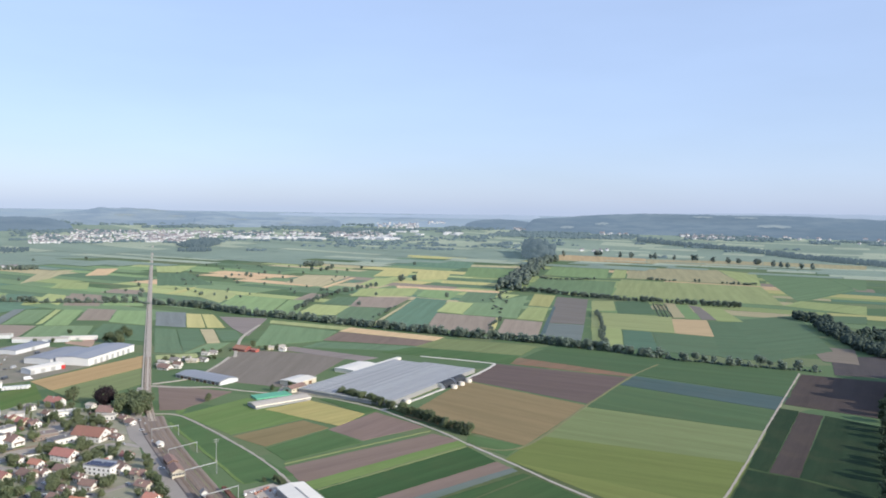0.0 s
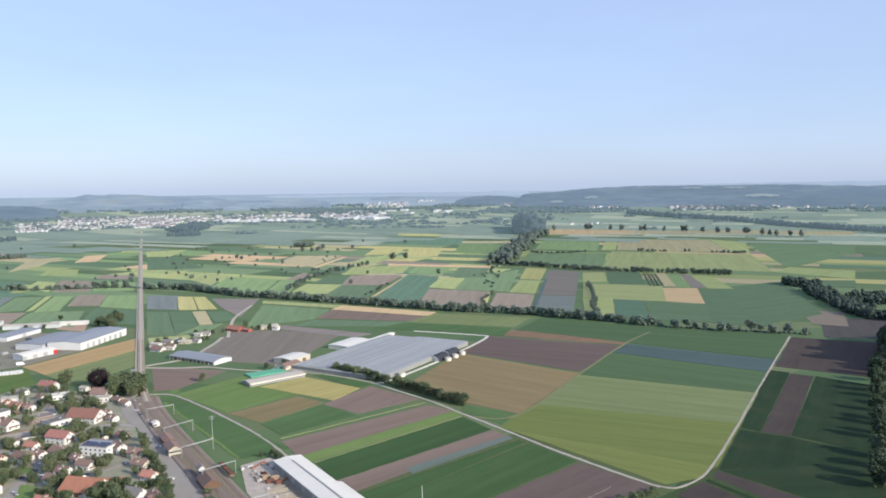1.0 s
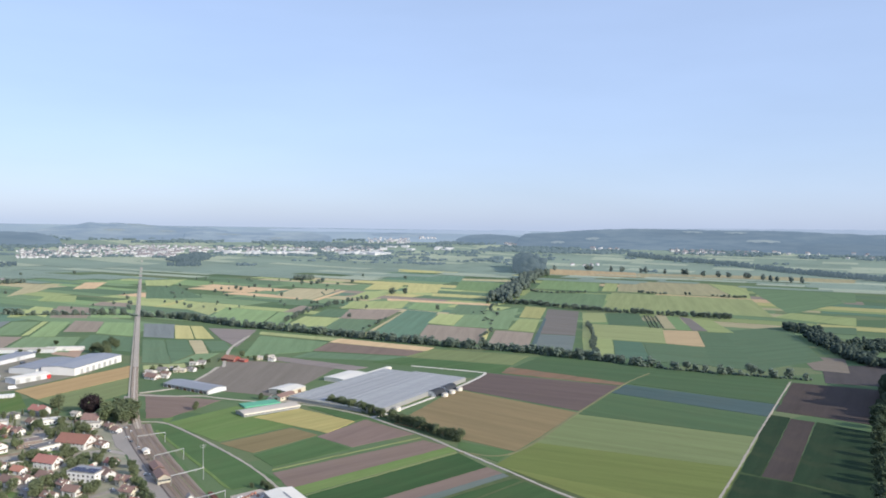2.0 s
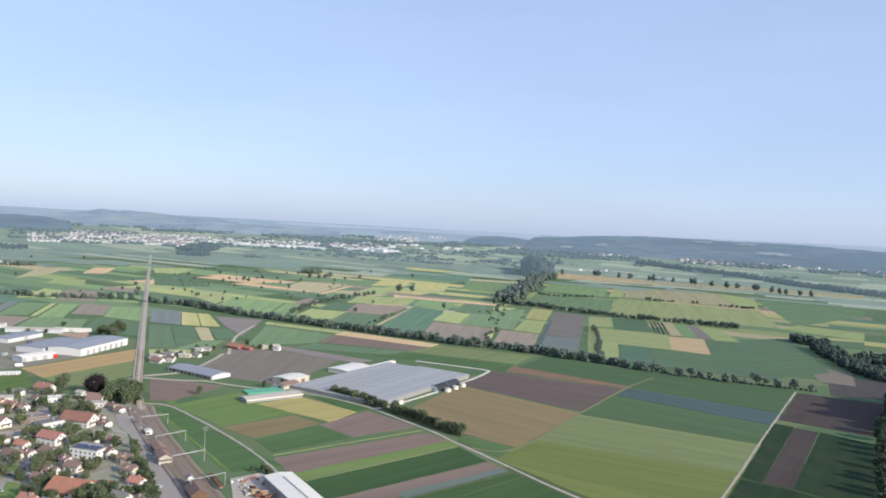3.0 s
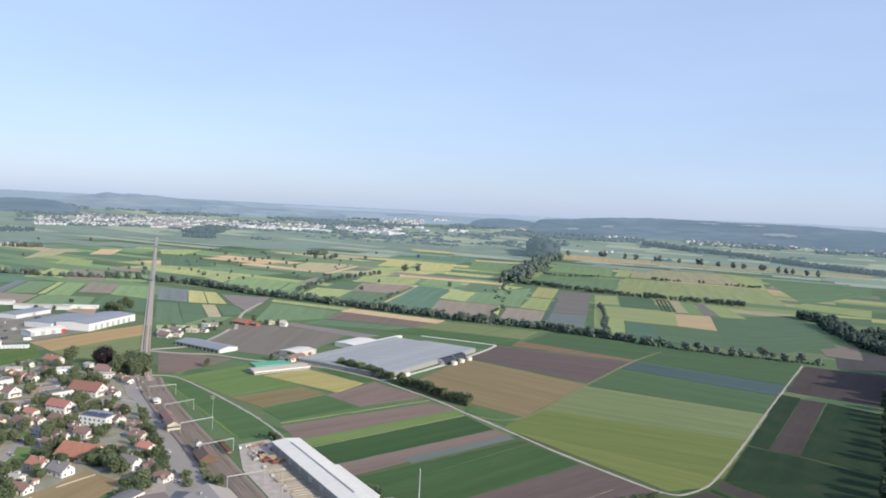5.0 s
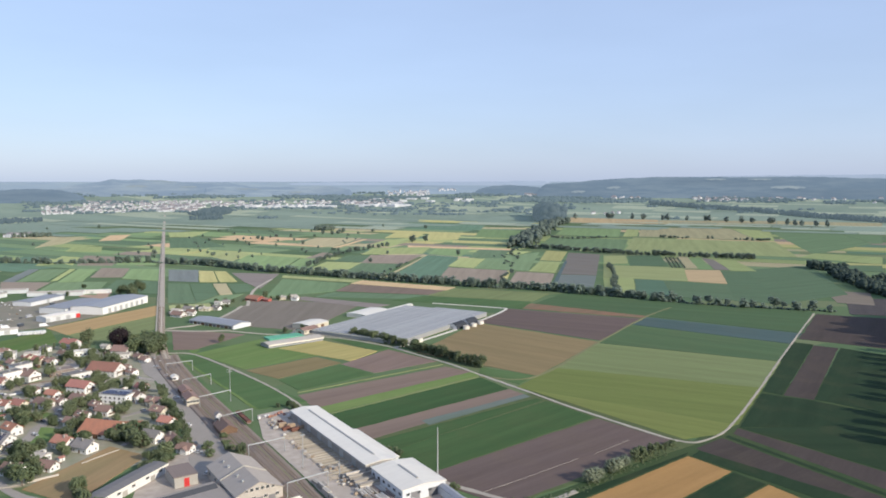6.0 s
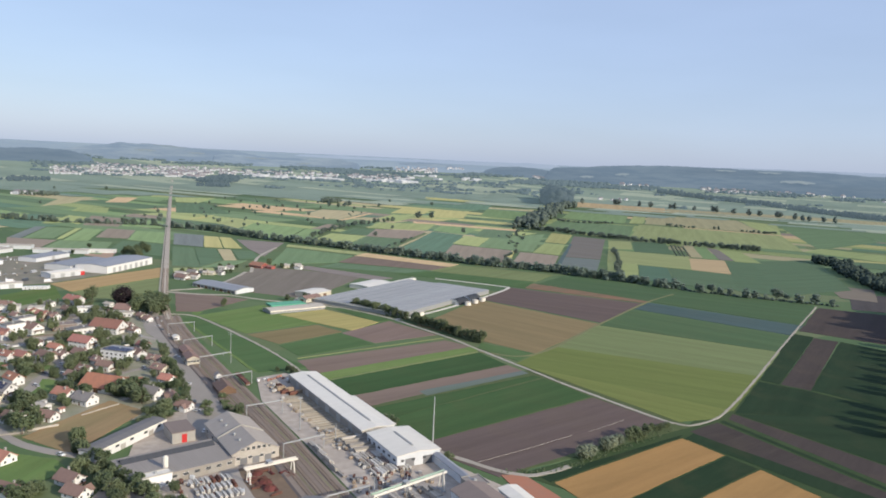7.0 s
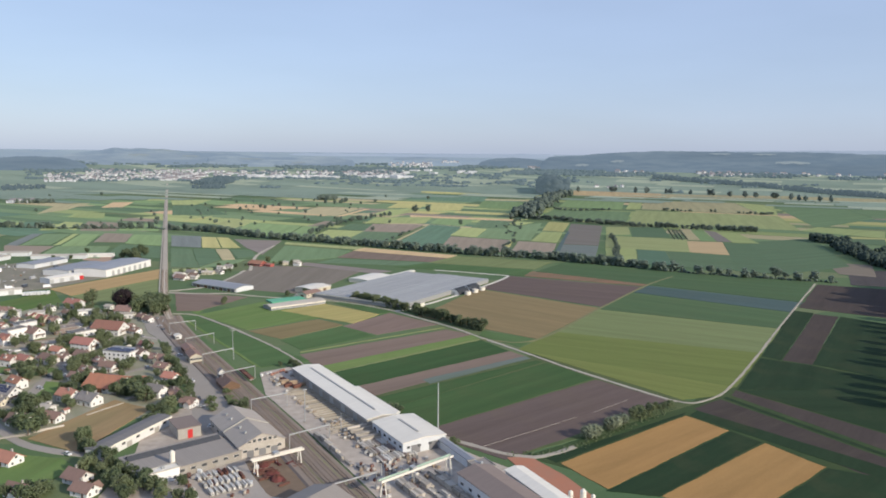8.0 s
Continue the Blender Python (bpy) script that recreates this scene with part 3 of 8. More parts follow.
def make_ground():
    geo = Geo()
    radii = [0, 60, 150, 300, 500, 800, 1200, 1700, 2300, 2800] + [2800 + 2100 * k / 36 for k in range(1, 37)]
    n = 128
    geo.v.append((0, 0, 0))
    for r in radii[1:]:
        geo.v += [(r * math.cos(k * math.tau / n), r * math.sin(k * math.tau / n), land(r, 0)) for k in range(n)]
    geo.f += [(0, 1 + k, 1 + (k + 1) % n) for k in range(n)]
    for i in range(len(radii) - 2):
        a, b = 1 + i * n, 1 + (i + 1) * n
        geo.f += [(a + k, b + k, b + (k + 1) % n, a + (k + 1) % n) for k in range(n)]
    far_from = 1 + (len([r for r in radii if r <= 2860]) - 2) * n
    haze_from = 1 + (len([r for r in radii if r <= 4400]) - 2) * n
    ob = single("ground", geo, MAT_GROUND, Matrix(), "wide flat plain of green meadows and farmland", "ground", kind="structure")
    # far faces take the hazed, faintly glowing backdrop colours
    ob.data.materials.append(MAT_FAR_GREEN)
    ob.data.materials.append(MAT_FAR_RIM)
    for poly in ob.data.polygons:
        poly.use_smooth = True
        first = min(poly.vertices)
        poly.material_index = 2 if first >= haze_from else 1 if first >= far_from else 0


make_ground()

FIELD_COUNT = [0]


def field(crop, a, b, c, d, group="fields of the plain"):
    """One parcel with corners a, b, c, d in metres; its rows run along a to b."""
    v = CROPS[crop]
    FIELD_COUNT[0] += 1
    top = 0.05 + 0.15 * v[4] + 0.0007 * FIELD_COUNT[0]
    ang = math.atan2(b[1] - a[1], b[0] - a[0])
    m = pose(a[0], a[1], 0, 0, 0, math.degrees(ang))
    inv = m.inverted()
    far_ = max(math.hypot(*p) for p in (a, b, c, d)) > RIM - 100
    close = min(math.hypot(*p) for p in (a, b, c, d)) < 650
    n = 36 if close else 14
    rag = 0.6 if close else 1.0
    geo = Geo()
    for i in range(n + 1):
        for j in range(n + 1):
            s, t = i / n, j / n
            x = (a[0] * (1 - s) + b[0] * s) * (1 - t) + (d[0] * (1 - s) + c[0] * s) * t
            y = (a[1] * (1 - s) + b[1] * s) * (1 - t) + (d[1] * (1 - s) + c[1] * s) * t
            edge = i in (0, n) or j in (0, n)
            if edge:
                x += rag * 0.8 * noise.noise((x * 0.06, y * 0.06, 1.0)) + 0.35 * noise.noise((x * 0.4, y * 0.4, 3.0))
                y += rag * 0.8 * noise.noise((x * 0.06, y * 0.06, 7.0)) + 0.35 * noise.noise((x * 0.4, y * 0.4, 9.0))
            geo.v.append(inv @ Vector((x, y, land(x, y) + top + (1.0 if far_ and land(x, y) > 0.5 else 0.0))))
    w = n + 1
    geo.f += [(i * w + j, (i + 1) * w + j, (i + 1) * w + j + 1, i * w + j + 1) for i in range(n) for j in range(n)]
    rim = [i * w for i in range(n)] + [n * w + j for j in range(n)] + [i * w + n for i in range(n, 0, -1)] + [j for j in range(n, 0, -1)]
    base = len(geo.v)
    geo.v += [geo.v[k] - Vector((0, 0, top + 1.2)) for k in rim]
    geo.f += [(rim[k], base + k, base + (k + 1) % len(rim), rim[(k + 1) % len(rim)]) for k in range(len(rim))]
    # far parcels take the hazed copies, eastern ones the darkened copies
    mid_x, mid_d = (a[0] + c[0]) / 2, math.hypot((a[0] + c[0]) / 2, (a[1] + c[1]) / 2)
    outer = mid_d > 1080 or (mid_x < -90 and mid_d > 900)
    ob = single(v[5], geo, ((EAST_SHADE_MATS if (a[0] + c[0]) / 2 > 150 else HAZED_MATS) if outer else CROP_MATS)[crop], m, v[6], "field", group, "structure")
    return ob



# ---- far parcels: strips of the outer plain ----
def far_parcels():
    rng = random.Random(7)
    u, v = Vector((math.cos(radians(-28)), math.sin(radians(-28)))), Vector((math.cos(radians(63)), math.sin(radians(63))))
    near_kinds = ["green"] * 6 + ["dgreen"] * 4 + ["teal"] * 2 + ["ygreen"] * 3 + ["lgreen"] * 3 + ["olive"] * 3 + ["yellow", "tan", "tan", "brown", "orange"]
    far_sets = {"pale": Geo(), "green": Geo()}
    row = -400.0
    while row < 5200:
        deep = rng.uniform(32, 95) if row < 2600 else rng.uniform(40, 100)
        along = -3600.0 + rng.uniform(0, 200)
        while along < 2600:
            wide = rng.uniform(120, 380)
            cs = [u * (along + a * (wide - 3)) + v * (row + b * (deep - 2)) for a, b in ((0, 0), (1, 0), (1, 1), (0, 1))]
            mid = (cs[0] + cs[2]) / 2
            d, az = mid.length, math.degrees(math.atan2(mid.x, mid.y))
            along += wide
            if abs(az) > 41 or d < 1420 or d > 4400 or mid.y < 0 or rng.random() < 0.12:
                continue
            if d < 2500:
                kind = rng.choice(near_kinds)
                field(kind, *[tuple(c) for c in cs], group="strips of the outer plain")
            elif rng.random() < 0.86:
                geo = far_sets["pale" if rng.random() < 0.34 else "green"]
                n = 5
                base = len(geo.v)
                for i in range(n + 1):
                    for j in range(3):
                        p = cs[0].lerp(cs[1], i / n).lerp(cs[3].lerp(cs[2], i / n), j / 2)
                        geo.v.append((p.x, p.y, land(p.x, p.y) + 1.2))
                geo.f += [(base + 3 * i + j, base + 3 * i + 3 + j, base + 3 * i + 4 + j, base + 3 * i + 1 + j) for i in range(n) for j in range(2)]
        row += deep
    single("distant_fields", far_sets["pale"], MAT_FAR_PALE, Matrix(), "pale stubble and grain strips in painted haze far across the plain", "fields", kind="stuff")
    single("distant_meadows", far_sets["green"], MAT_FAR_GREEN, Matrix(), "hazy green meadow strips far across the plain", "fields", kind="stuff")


far_parcels()
# ---- fields ----
field("verge", (36, 343), (143, 428), (345, 440), (205, 225))
field("verge", (143, 428), (225, 540), (420, 640), (330, 400))
field("bank", (-60, 440), (30, 342), (145, 425), (60, 530))
field("lgreen", (-231, 649), (-188, 711), (-120, 643), (-171, 593))
field("tan", (-168, 589), (-120, 637), (-94, 616), (-136, 565))
field("dgreen", (-134, 560), (-94, 610), (-62, 578), (-113, 533))
field("brown", (-94, 611), (-59, 667), (-13, 623), (-62, 583))
field("brown", (-111, 520), (-6, 604), (16, 588), (-93, 489))
field("lgreen", (-93, 489), (16, 588), (21, 577), (-82, 479))
field("leek", (-79, 477), (22, 571), (42, 538), (-62, 446))
field("brown", (-62, 446), (42, 538), (52, 525), (-49, 428))
field("film", (-20, 464), (52, 525), (56, 519), (-14, 456))
field("leek", (-47, 425), (59, 514), (64, 510), (-35, 409))
field("leek", (-35, 409), (66, 508), (93, 472), (-17, 373))
field("loam", (-17, 373), (94, 470), (131, 429), (26, 339))
field("wheat", (52, 336), (132, 404), (148, 382), (69, 309))
field("potato", (68, 307), (149, 381), (159, 366), (90, 303))
field("wheat", (91, 303), (160, 365), (177, 336), (121, 286))
field("soil", (140, 416), (162, 434), (221, 332), (200, 313))
field("potato", (164, 436), (167, 439), (224, 338), (222, 335))
field("soil", (171, 442), (178, 452), (242, 365), (227, 341))
field("potato", (179, 453), (224, 529), (253, 511), (301, 460))
field("potato", (227, 534), (325, 704), (340, 692), (237, 524))
field("soil", (238, 524), (339, 689), (356, 678), (254, 513))
field("potato", (255, 514), (358, 678), (405, 627), (305, 466))
field("soil", (338, 718), (422, 856), (521, 813), (424, 656))
field("olive", (49, 545), (182, 462), (163, 441), (138, 432))
field("olive", (84, 602), (231, 543), (180, 458), (48, 542))
field("ygreen", (138, 696), (280, 624), (231, 543), (84, 602))
field("teal", (191, 789), (319, 695), (281, 626), (139, 698))
field("cabbage", (220, 833), (354, 744), (320, 696), (193, 790))
field("teal", (144, 1000), (425, 872), (356, 745), (102, 927))
field("red", (69, 898), (99, 927), (227, 853), (215, 829))
field("loam", (67, 889), (211, 825), (145, 707), (28, 801))
field("tan", (26, 797), (141, 702), (67, 577), (-33, 655))
field("dgreen", (24, 602), (65, 576), (51, 550), (21, 584))
field("clay", (-262, 789), (-260, 955), (-115, 923), (-152, 751))
field("brown", (-293, 757), (-209, 734), (-236, 664), (-255, 662))
field("dgreen", (-239, 636), (-230, 644), (-101, 504), (-130, 486))
field("lgreen", (-232, 622), (-232, 627), (-129, 486), (-136, 490))
field("lgreen", (-241, 661), (-232, 666), (-232, 652), (-234, 649))
field("orange", (-429, 763), (-369, 906), (-342, 839), (-388, 728))
field("ygreen", (-387, 726), (-341, 837), (-311, 759), (-339, 685))
field("grass", (-438, 692), (-420, 754), (-380, 696), (-401, 631))
field("peat", (460, 855), (514, 966), (622, 975), (535, 835))
field("potato", (122, 285), (178, 335), (215, 318), (180, 260))
field("potato", (134, 404), (141, 413), (222, 318), (212, 305))
field("potato", (180, 452), (303, 462), (345, 405), (243, 367))
field("potato", (50, 336), (131, 405), (134, 410), (46, 341))
# beyond the glasshouses and the canal
field("teal", (-102, 1182), (-55, 1558), (11, 1519), (-27, 1151))
field("lgreen", (-56, 1583), (-37, 1749), (46, 1704), (14, 1524))
field("dgreen", (31, 1498), (62, 1719), (133, 1705), (97, 1486))
field("ygreen", (-10, 1348), (14, 1499), (63, 1477), (36, 1317))
field("green", (36, 1312), (62, 1467), (189, 1624), (130, 1276))
field("brown", (-24, 1151), (-10, 1328), (101, 1279), (68, 1114))
field("yellow", (70, 1114), (94, 1279), (100, 1279), (79, 1113))
field("brown", (84, 1118), (108, 1263), (170, 1236), (141, 1082))
field("ygreen", (130, 1271), (168, 1434), (207, 1424), (172, 1246))
field("yellow", (170, 1454), (209, 1662), (252, 1635), (209, 1434))
field("soil", (251, 1610), (312, 1574), (236, 1215), (179, 1229))
field("film", (178, 1224), (235, 1210), (201, 1057), (145, 1071))
field("cabbage", (219, 1447), (222, 1437), (148, 1071), (142, 1077))
field("hay", (314, 1548), (361, 1548), (330, 1395), (282, 1385))
field("dgreen", (365, 1547), (433, 1550), (394, 1358), (324, 1355))
field("tan", (460, 1527), (483, 1525), (435, 1313), (411, 1316))
field("lgreen", (476, 1501), (501, 1503), (457, 1295), (433, 1303))
field("soil", (503, 1503), (516, 1471), (483, 1291), (459, 1295))
field("ygreen", (518, 1471), (549, 1438), (522, 1271), (481, 1281))
field("hay", (280, 1375), (413, 1321), (363, 1141), (243, 1193))
field("orange", (406, 1296), (464, 1287), (414, 1113), (363, 1141))
field("ygreen", (242, 1188), (288, 1178), (251, 1010), (214, 1039))
field("teal", (288, 1167), (328, 1151), (294, 988), (252, 1010))
field("dgreen", (329, 1146), (412, 1108), (366, 958), (294, 982))
field("dgreen", (462, 1272), (522, 1265), (424, 923), (364, 953))
field("dgreen", (512, 1294), (661, 1368), (538, 1007), (414, 928))
field("clay", (525, 1048), (576, 1021), (524, 917), (488, 937))
field("hay", (386, 1666), (500, 2061), (826, 1905), (704, 1515))
field("ygreen", (480, 2102), (603, 2562), (636, 2529), (521, 2103))
field("tan", (525, 2102), (639, 2528), (918, 2467), (806, 1963))
field("ygreen", (807, 1962), (923, 2471), (989, 2326), (833, 1924))
field("lgreen", (300, 2171), (392, 2593), (574, 2528), (464, 2080))
field("green", (201, 1784), (275, 2078), (471, 1996), (376, 1637))
field("orange", (446, 2853), (494, 3135), (821, 2982), (754, 2736))
field("tan", (814, 2948), (756, 2735), (1150, 2660), (1250, 2879))
field("tan", (1252, 2878), (1152, 2659), (1418, 2470), (1565, 2720))
field("green", (972, 2273), (1229, 2502), (1045, 1852), (765, 1575))
field("green", (1232, 2501), (1369, 2383), (1070, 1855), (1050, 1855))
field("ygreen", (704, 1515), (780, 1601), (876, 1516), (798, 1380))
field("dgreen", (712, 1371), (788, 1363), (734, 1267), (683, 1284))
field("lgreen", (-414, 1325), (-435, 1554), (-314, 1496), (-304, 1292))
field("lgreen", (-299, 1283), (-310, 1487), (-270, 1484), (-250, 1227))
field("tan", (-392, 1828), (-384, 2055), (-255, 2035), (-288, 1746))
field("orange", (-286, 1731), (-247, 1995), (-234, 1992), (-271, 1718))
field("brown", (-302, 1483), (-287, 1619), (-256, 1578), (-272, 1453))
field("dgreen", (-345, 1633), (-346, 1746), (-276, 1718), (-275, 1606))
field("ygreen", (-256, 1292), (-246, 1422), (-175, 1402), (-187, 1274))
field("dgreen", (-236, 1429), (-223, 1553), (-175, 1544), (-176, 1412))
field("olive", (-196, 1567), (-189, 1719), (-55, 1749), (-67, 1583))
field("brown", (-181, 1402), (-177, 1554), (-65, 1558), (-96, 1385))
field("dgreen", (-184, 1255), (-180, 1398), (-99, 1378), (-114, 1218))
field("soil", (-151, 1322), (-139, 1381), (-130, 1372), (-146, 1262))
field("tan", (-112, 1200), (-58, 1545), (-52, 1543), (-106, 1198))
field("yellow", (-192, 2037), (-179, 2269), (-85, 2295), (-99, 2058))
field("ygreen", (-206, 1813), (-180, 1992), (-101, 1973), (-153, 1763))
field("yellow", (-76, 1954), (-74, 2240), (29, 2266), (11, 1976))
field("orange", (-108, 1746), (-112, 1797), (133, 1705), (128, 1665))
field("yellow", (-4, 1880), (-1, 1956), (169, 1883), (160, 1813))
field("dgreen", (-38, 1975), (-33, 2056), (185, 1977), (173, 1903))
field("tan", (-63, 2496), (-62, 2591), (271, 2497), (256, 2408))
field("yellow", (-140, 2889), (-141, 3004), (332, 2773), (315, 2664))
field("lgreen", (59, 2080), (87, 2435), (246, 2349), (196, 2016))
field("teal", (-208, 2629), (-193, 2851), (117, 2700), (85, 2375))
field("tan", (-984, 1712), (-1115, 2053), (-1047, 2094), (-982, 1839))
field("orange", (-937, 1930), (-1005, 2142), (-953, 2165), (-890, 1952))
field("ygreen", (-947, 2239), (-1009, 2430), (-965, 2432), (-887, 2236))
field("olive", (-867, 1628), (-914, 1757), (-844, 1758), (-780, 1616))
field("brown", (-728, 1563), (-727, 1629), (-649, 1614), (-633, 1539))
field("brown", (-697, 1349), (-777, 1539), (-699, 1515), (-629, 1349))
field("ygreen", (-787, 1426), (-817, 1524), (-769, 1504), (-705, 1350))
field("lgreen", (-628, 1360), (-689, 1503), (-599, 1482), (-554, 1360))
field("dgreen", (-1104, 2261), (-1178, 2492), (-1061, 2490), (-974, 2211))
field("teal", (-832, 1336), (-895, 1514), (-832, 1504), (-770, 1337))
field("film", (-699, 1128), (-750, 1285), (-735, 1294), (-676, 1118))
field("green", (-675, 1125), (-728, 1286), (-684, 1293), (-636, 1141))
field("ygreen", (-626, 1130), (-681, 1295), (-671, 1294), (-622, 1144))
field("lgreen", (-610, 1122), (-667, 1296), (-633, 1296), (-575, 1129))
field("brown", (-587, 1179), (-633, 1313), (-578, 1305), (-536, 1181))
field("lgreen", (-530, 1167), (-573, 1297), (-520, 1297), (-458, 1138))
field("brown", (-699, 1122), (-618, 1117), (-590, 1017), (-625, 1002))
field("green", (-579, 1000), (-614, 1119), (-535, 1126), (-487, 992))
field("red", (-503, 978), (-516, 1034), (-483, 1033), (-457, 956))
field("dgreen", (-494, 1023), (-531, 1150), (-457, 1133), (-405, 1001))
field("film", (-444, 1138), (-502, 1288), (-447, 1282), (-393, 1125))
field("yellow", (-391, 1125), (-443, 1272), (-416, 1266), (-362, 1124))
field("yellow", (-360, 1125), (-414, 1266), (-393, 1263), (-333, 1128))
field("soil", (-376, 1241), (-292, 1228), (-279, 1054), (-322, 1126))
field("dgreen", (-363, 926), (-436, 1114), (-401, 1106), (-326, 923))
field("dgreen", (-399, 1106), (-367, 1107), (-321, 995), (-327, 928))
field("tan", (-365, 1107), (-345, 1109), (-302, 1000), (-318, 995))
field("dgreen", (-340, 1100), (-309, 1103), (-279, 1028), (-302, 1011))
field("hay", (-345, 884), (-354, 907), (-309, 924), (-298, 901))
field("green", (-325, 924), (-316, 991), (-289, 1004), (-291, 935))
field("ygreen", (-804, 2075), (-882, 2266), (-772, 2316), (-739, 2073))
field("dgreen", (-665, 1715), (-788, 2033), (-720, 2074), (-542, 1747))
field("yellow", (-585, 1553), (-578, 1656), (-569, 1713), (-558, 1578))
field("hay", (-504, 1517), (-510, 1642), (-441, 1579), (-430, 1420))
field("hay", (-277, 1180), (-281, 1210), (-142, 1148), (-140, 1117))
field("orange", (-156, 1110), (-142, 1148), (3, 1071), (-11, 1040))
field("green", (-251, 978), (-272, 1165), (-158, 1110), (-168, 1026))
field("brown", (-167, 1032), (-154, 1105), (-13, 1040), (-32, 999))
field("dgreen", (-186, 977), (-167, 1021), (-32, 994), (-40, 959))
field("ygreen", (-36, 994), (2, 1061), (132, 1012), (102, 944))
field("dgreen", (-79, 951), (-40, 989), (100, 939), (84, 890))
field("soil", (-221, 965), (-199, 980), (-79, 915), (-97, 893))
field("yellow", (-161, 670), (-126, 704), (-68, 660), (-87, 622))
field("dgreen", (-119, 710), (-109, 717), (-58, 672), (-70, 660))

# ---- roads, lanes, yards ----
STREETS = []


def road(name, points, width, mat, label, top=0.36, category="road"):
    line = smooth(points, 4.0)
    if "village" in name or "station" in name:
        STREETS.extend((x, y, width / 2 + 1.5) for x, y in line)
    return single(name, ribbon(line, width, -0.2, top, 0.3, 0.7), mat, Matrix(), label, category, kind="structure")


road("lane", [(-257, 650), (-233, 647), (-196, 611), (-158, 568), (-131, 535), (-107, 500), (-92, 472)], 2.0, MAT_LANE, "pale gravel farm lane from the level crossing")
road("lane", [(-235, 752), (-190, 735), (-129, 722), (-90, 702), (-60, 680), (-32, 648), (-1, 612), (21, 580), (50, 539), (78, 498), (96, 474), (124, 439), (134, 428)], 2.2, MAT_LANE, "pale concrete farm lane past the greenhouses")
road("lane", [(130, 432), (142, 426), (159, 437), (176, 458), (217, 523), (292, 648), (421, 860)], 1.6, MAT_LANE, "pale concrete farm lane with a bend at the junction", 0.37)
road("lane", [(62, 356), (52, 348), (40, 342), (26, 346), (10, 356), (-4, 366)], 3.0, MAT_LANE, "short pale lane behind the works", 0.35)
road("field_track", [(22, 572), (66, 574), (139, 699), (215, 829), (267, 901)], 2.6, surface("grassy_track", (0.17, 0.18, 0.08), (0.22, 0.20, 0.11)), "grassy field track between parcels", 0.34)
road("lane", [(-255, 905), (-268, 960), (-285, 1050), (-288, 1160)], 4.0, MAT_LANE, "pale lane from the red-roofed farm to the trees")
road("lane", [(-300, 760), (-270, 790), (-262, 850), (-262, 905)], 4.0, MAT_LANE, "pale lane past the farm sheds", 0.345)
road("lane", [(-300, 752), (-265, 748), (-235, 752)], 5.0, MAT_LANE, "pale forecourt lane beside the long shed", 0.365)
road("station_road", [(-305, 746), (-280, 676), (-258, 618), (-222, 555), (-186, 494), (-158, 440), (-137, 395), (-112, 350), (-92, 312), (-75, 285)], 9.0, MAT_ASPHALT, "grey asphalt road along the station", 0.3)
road("village_street", [(-333, 507), (-327, 513), (-317, 524), (-308, 538), (-296, 556), (-303, 575), (-315, 600)], 6.5, MAT_ASPHALT, "pale grey village street among houses", 0.28)
road("village_path", [(-345, 527), (-339, 533), (-325, 545), (-306, 559)], 5.0, surface("dry_path", (0.25, 0.18, 0.13), (0.20, 0.17, 0.10), 0.2), "brown dry path beside the village street", 0.27)
road("village_street", [(-270, 392), (-257, 401), (-252, 409), (-253, 426), (-258, 448), (-259, 461), (-262, 480), (-285, 500), (-327, 513)], 7.0, MAT_ASPHALT, "grey village street past gardens", 0.27)
road("village_street", [(-255, 385), (-236, 367), (-213, 348), (-191, 339), (-177, 336), (-166, 333), (-147, 321), (-135, 310), (-113, 299)], 4.6, MAT_ASPHALT, "narrow grey street below the dry meadow", 0.29)
road("village_street", [(-230, 558), (-248, 566), (-262, 560), (-275, 550), (-296, 556)], 5.0, MAT_ASPHALT, "narrow grey street between houses", 0.26)
road("village_street", [(-190, 498), (-208, 480), (-222, 462), (-240, 458), (-259, 461)], 4.6, MAT_ASPHALT, "narrow grey street between houses", 0.255)


def yard(name, corners, mat, label, top=0.22):
    geo = Geo()
    n = len(corners)
    geo.v = [(x, y, top) for x, y in corners] + [(x, y, -0.2) for x, y in corners]
    geo.f = [tuple(range(n))] + [(k, n + k, n + (k + 1) % n, (k + 1) % n) for k in range(n)]
    return single(name, geo, mat, Matrix(), label, "yard", kind="structure")


yard("village_gardens", [(-430, 690), (-345, 672), (-262, 640), (-232, 560), (-172, 452), (-160, 395), (-205, 362), (-235, 350), (-330, 400), (-430, 470)], MAT_GARDEN, "village gardens of lawn, gravel and paving", 0.1)
HOUSES = []
yard("works_yard", [(-128, 474), (-112, 488), (-88, 468), (-40, 395), (15, 340), (60, 300), (50, 250), (-8, 256), (-39, 311), (-71, 364), (-113, 430)], MAT_YARD, "pale concrete yard of the precast works", 0.24)
yard("pile_bed", [(-97, 447), (-90, 449), (-40, 372), (-52, 361), (-101, 438)], surface("sandy_bed", (0.42, 0.365, 0.275), (0.33, 0.285, 0.215), 0.4, 0.06, 0.95), "sandy bed under the concrete piles", 0.262)
yard("builders_yard", [(-168, 392), (-133, 417), (-91, 351), (-59, 298), (-28, 246), (-110, 246), (-148, 292), (-150, 330)], MAT_YARD, "pale dusty yard of the builders' works", 0.21)
yard("station_yard", [(-246, 577), (-262, 607), (-266, 633), (-260, 645), (-224, 572), (-195, 513), (-172, 480), (-158, 472), (-138, 437), (-124, 402), (-121, 376), (-128, 366), (-137, 378), (-146, 397), (-154, 426), (-166, 453), (-186, 484), (-199, 505), (-219, 543), (-231, 560)], MAT_ASPHALT, "broad pale grey asphalt forecourt of the station", 0.315)
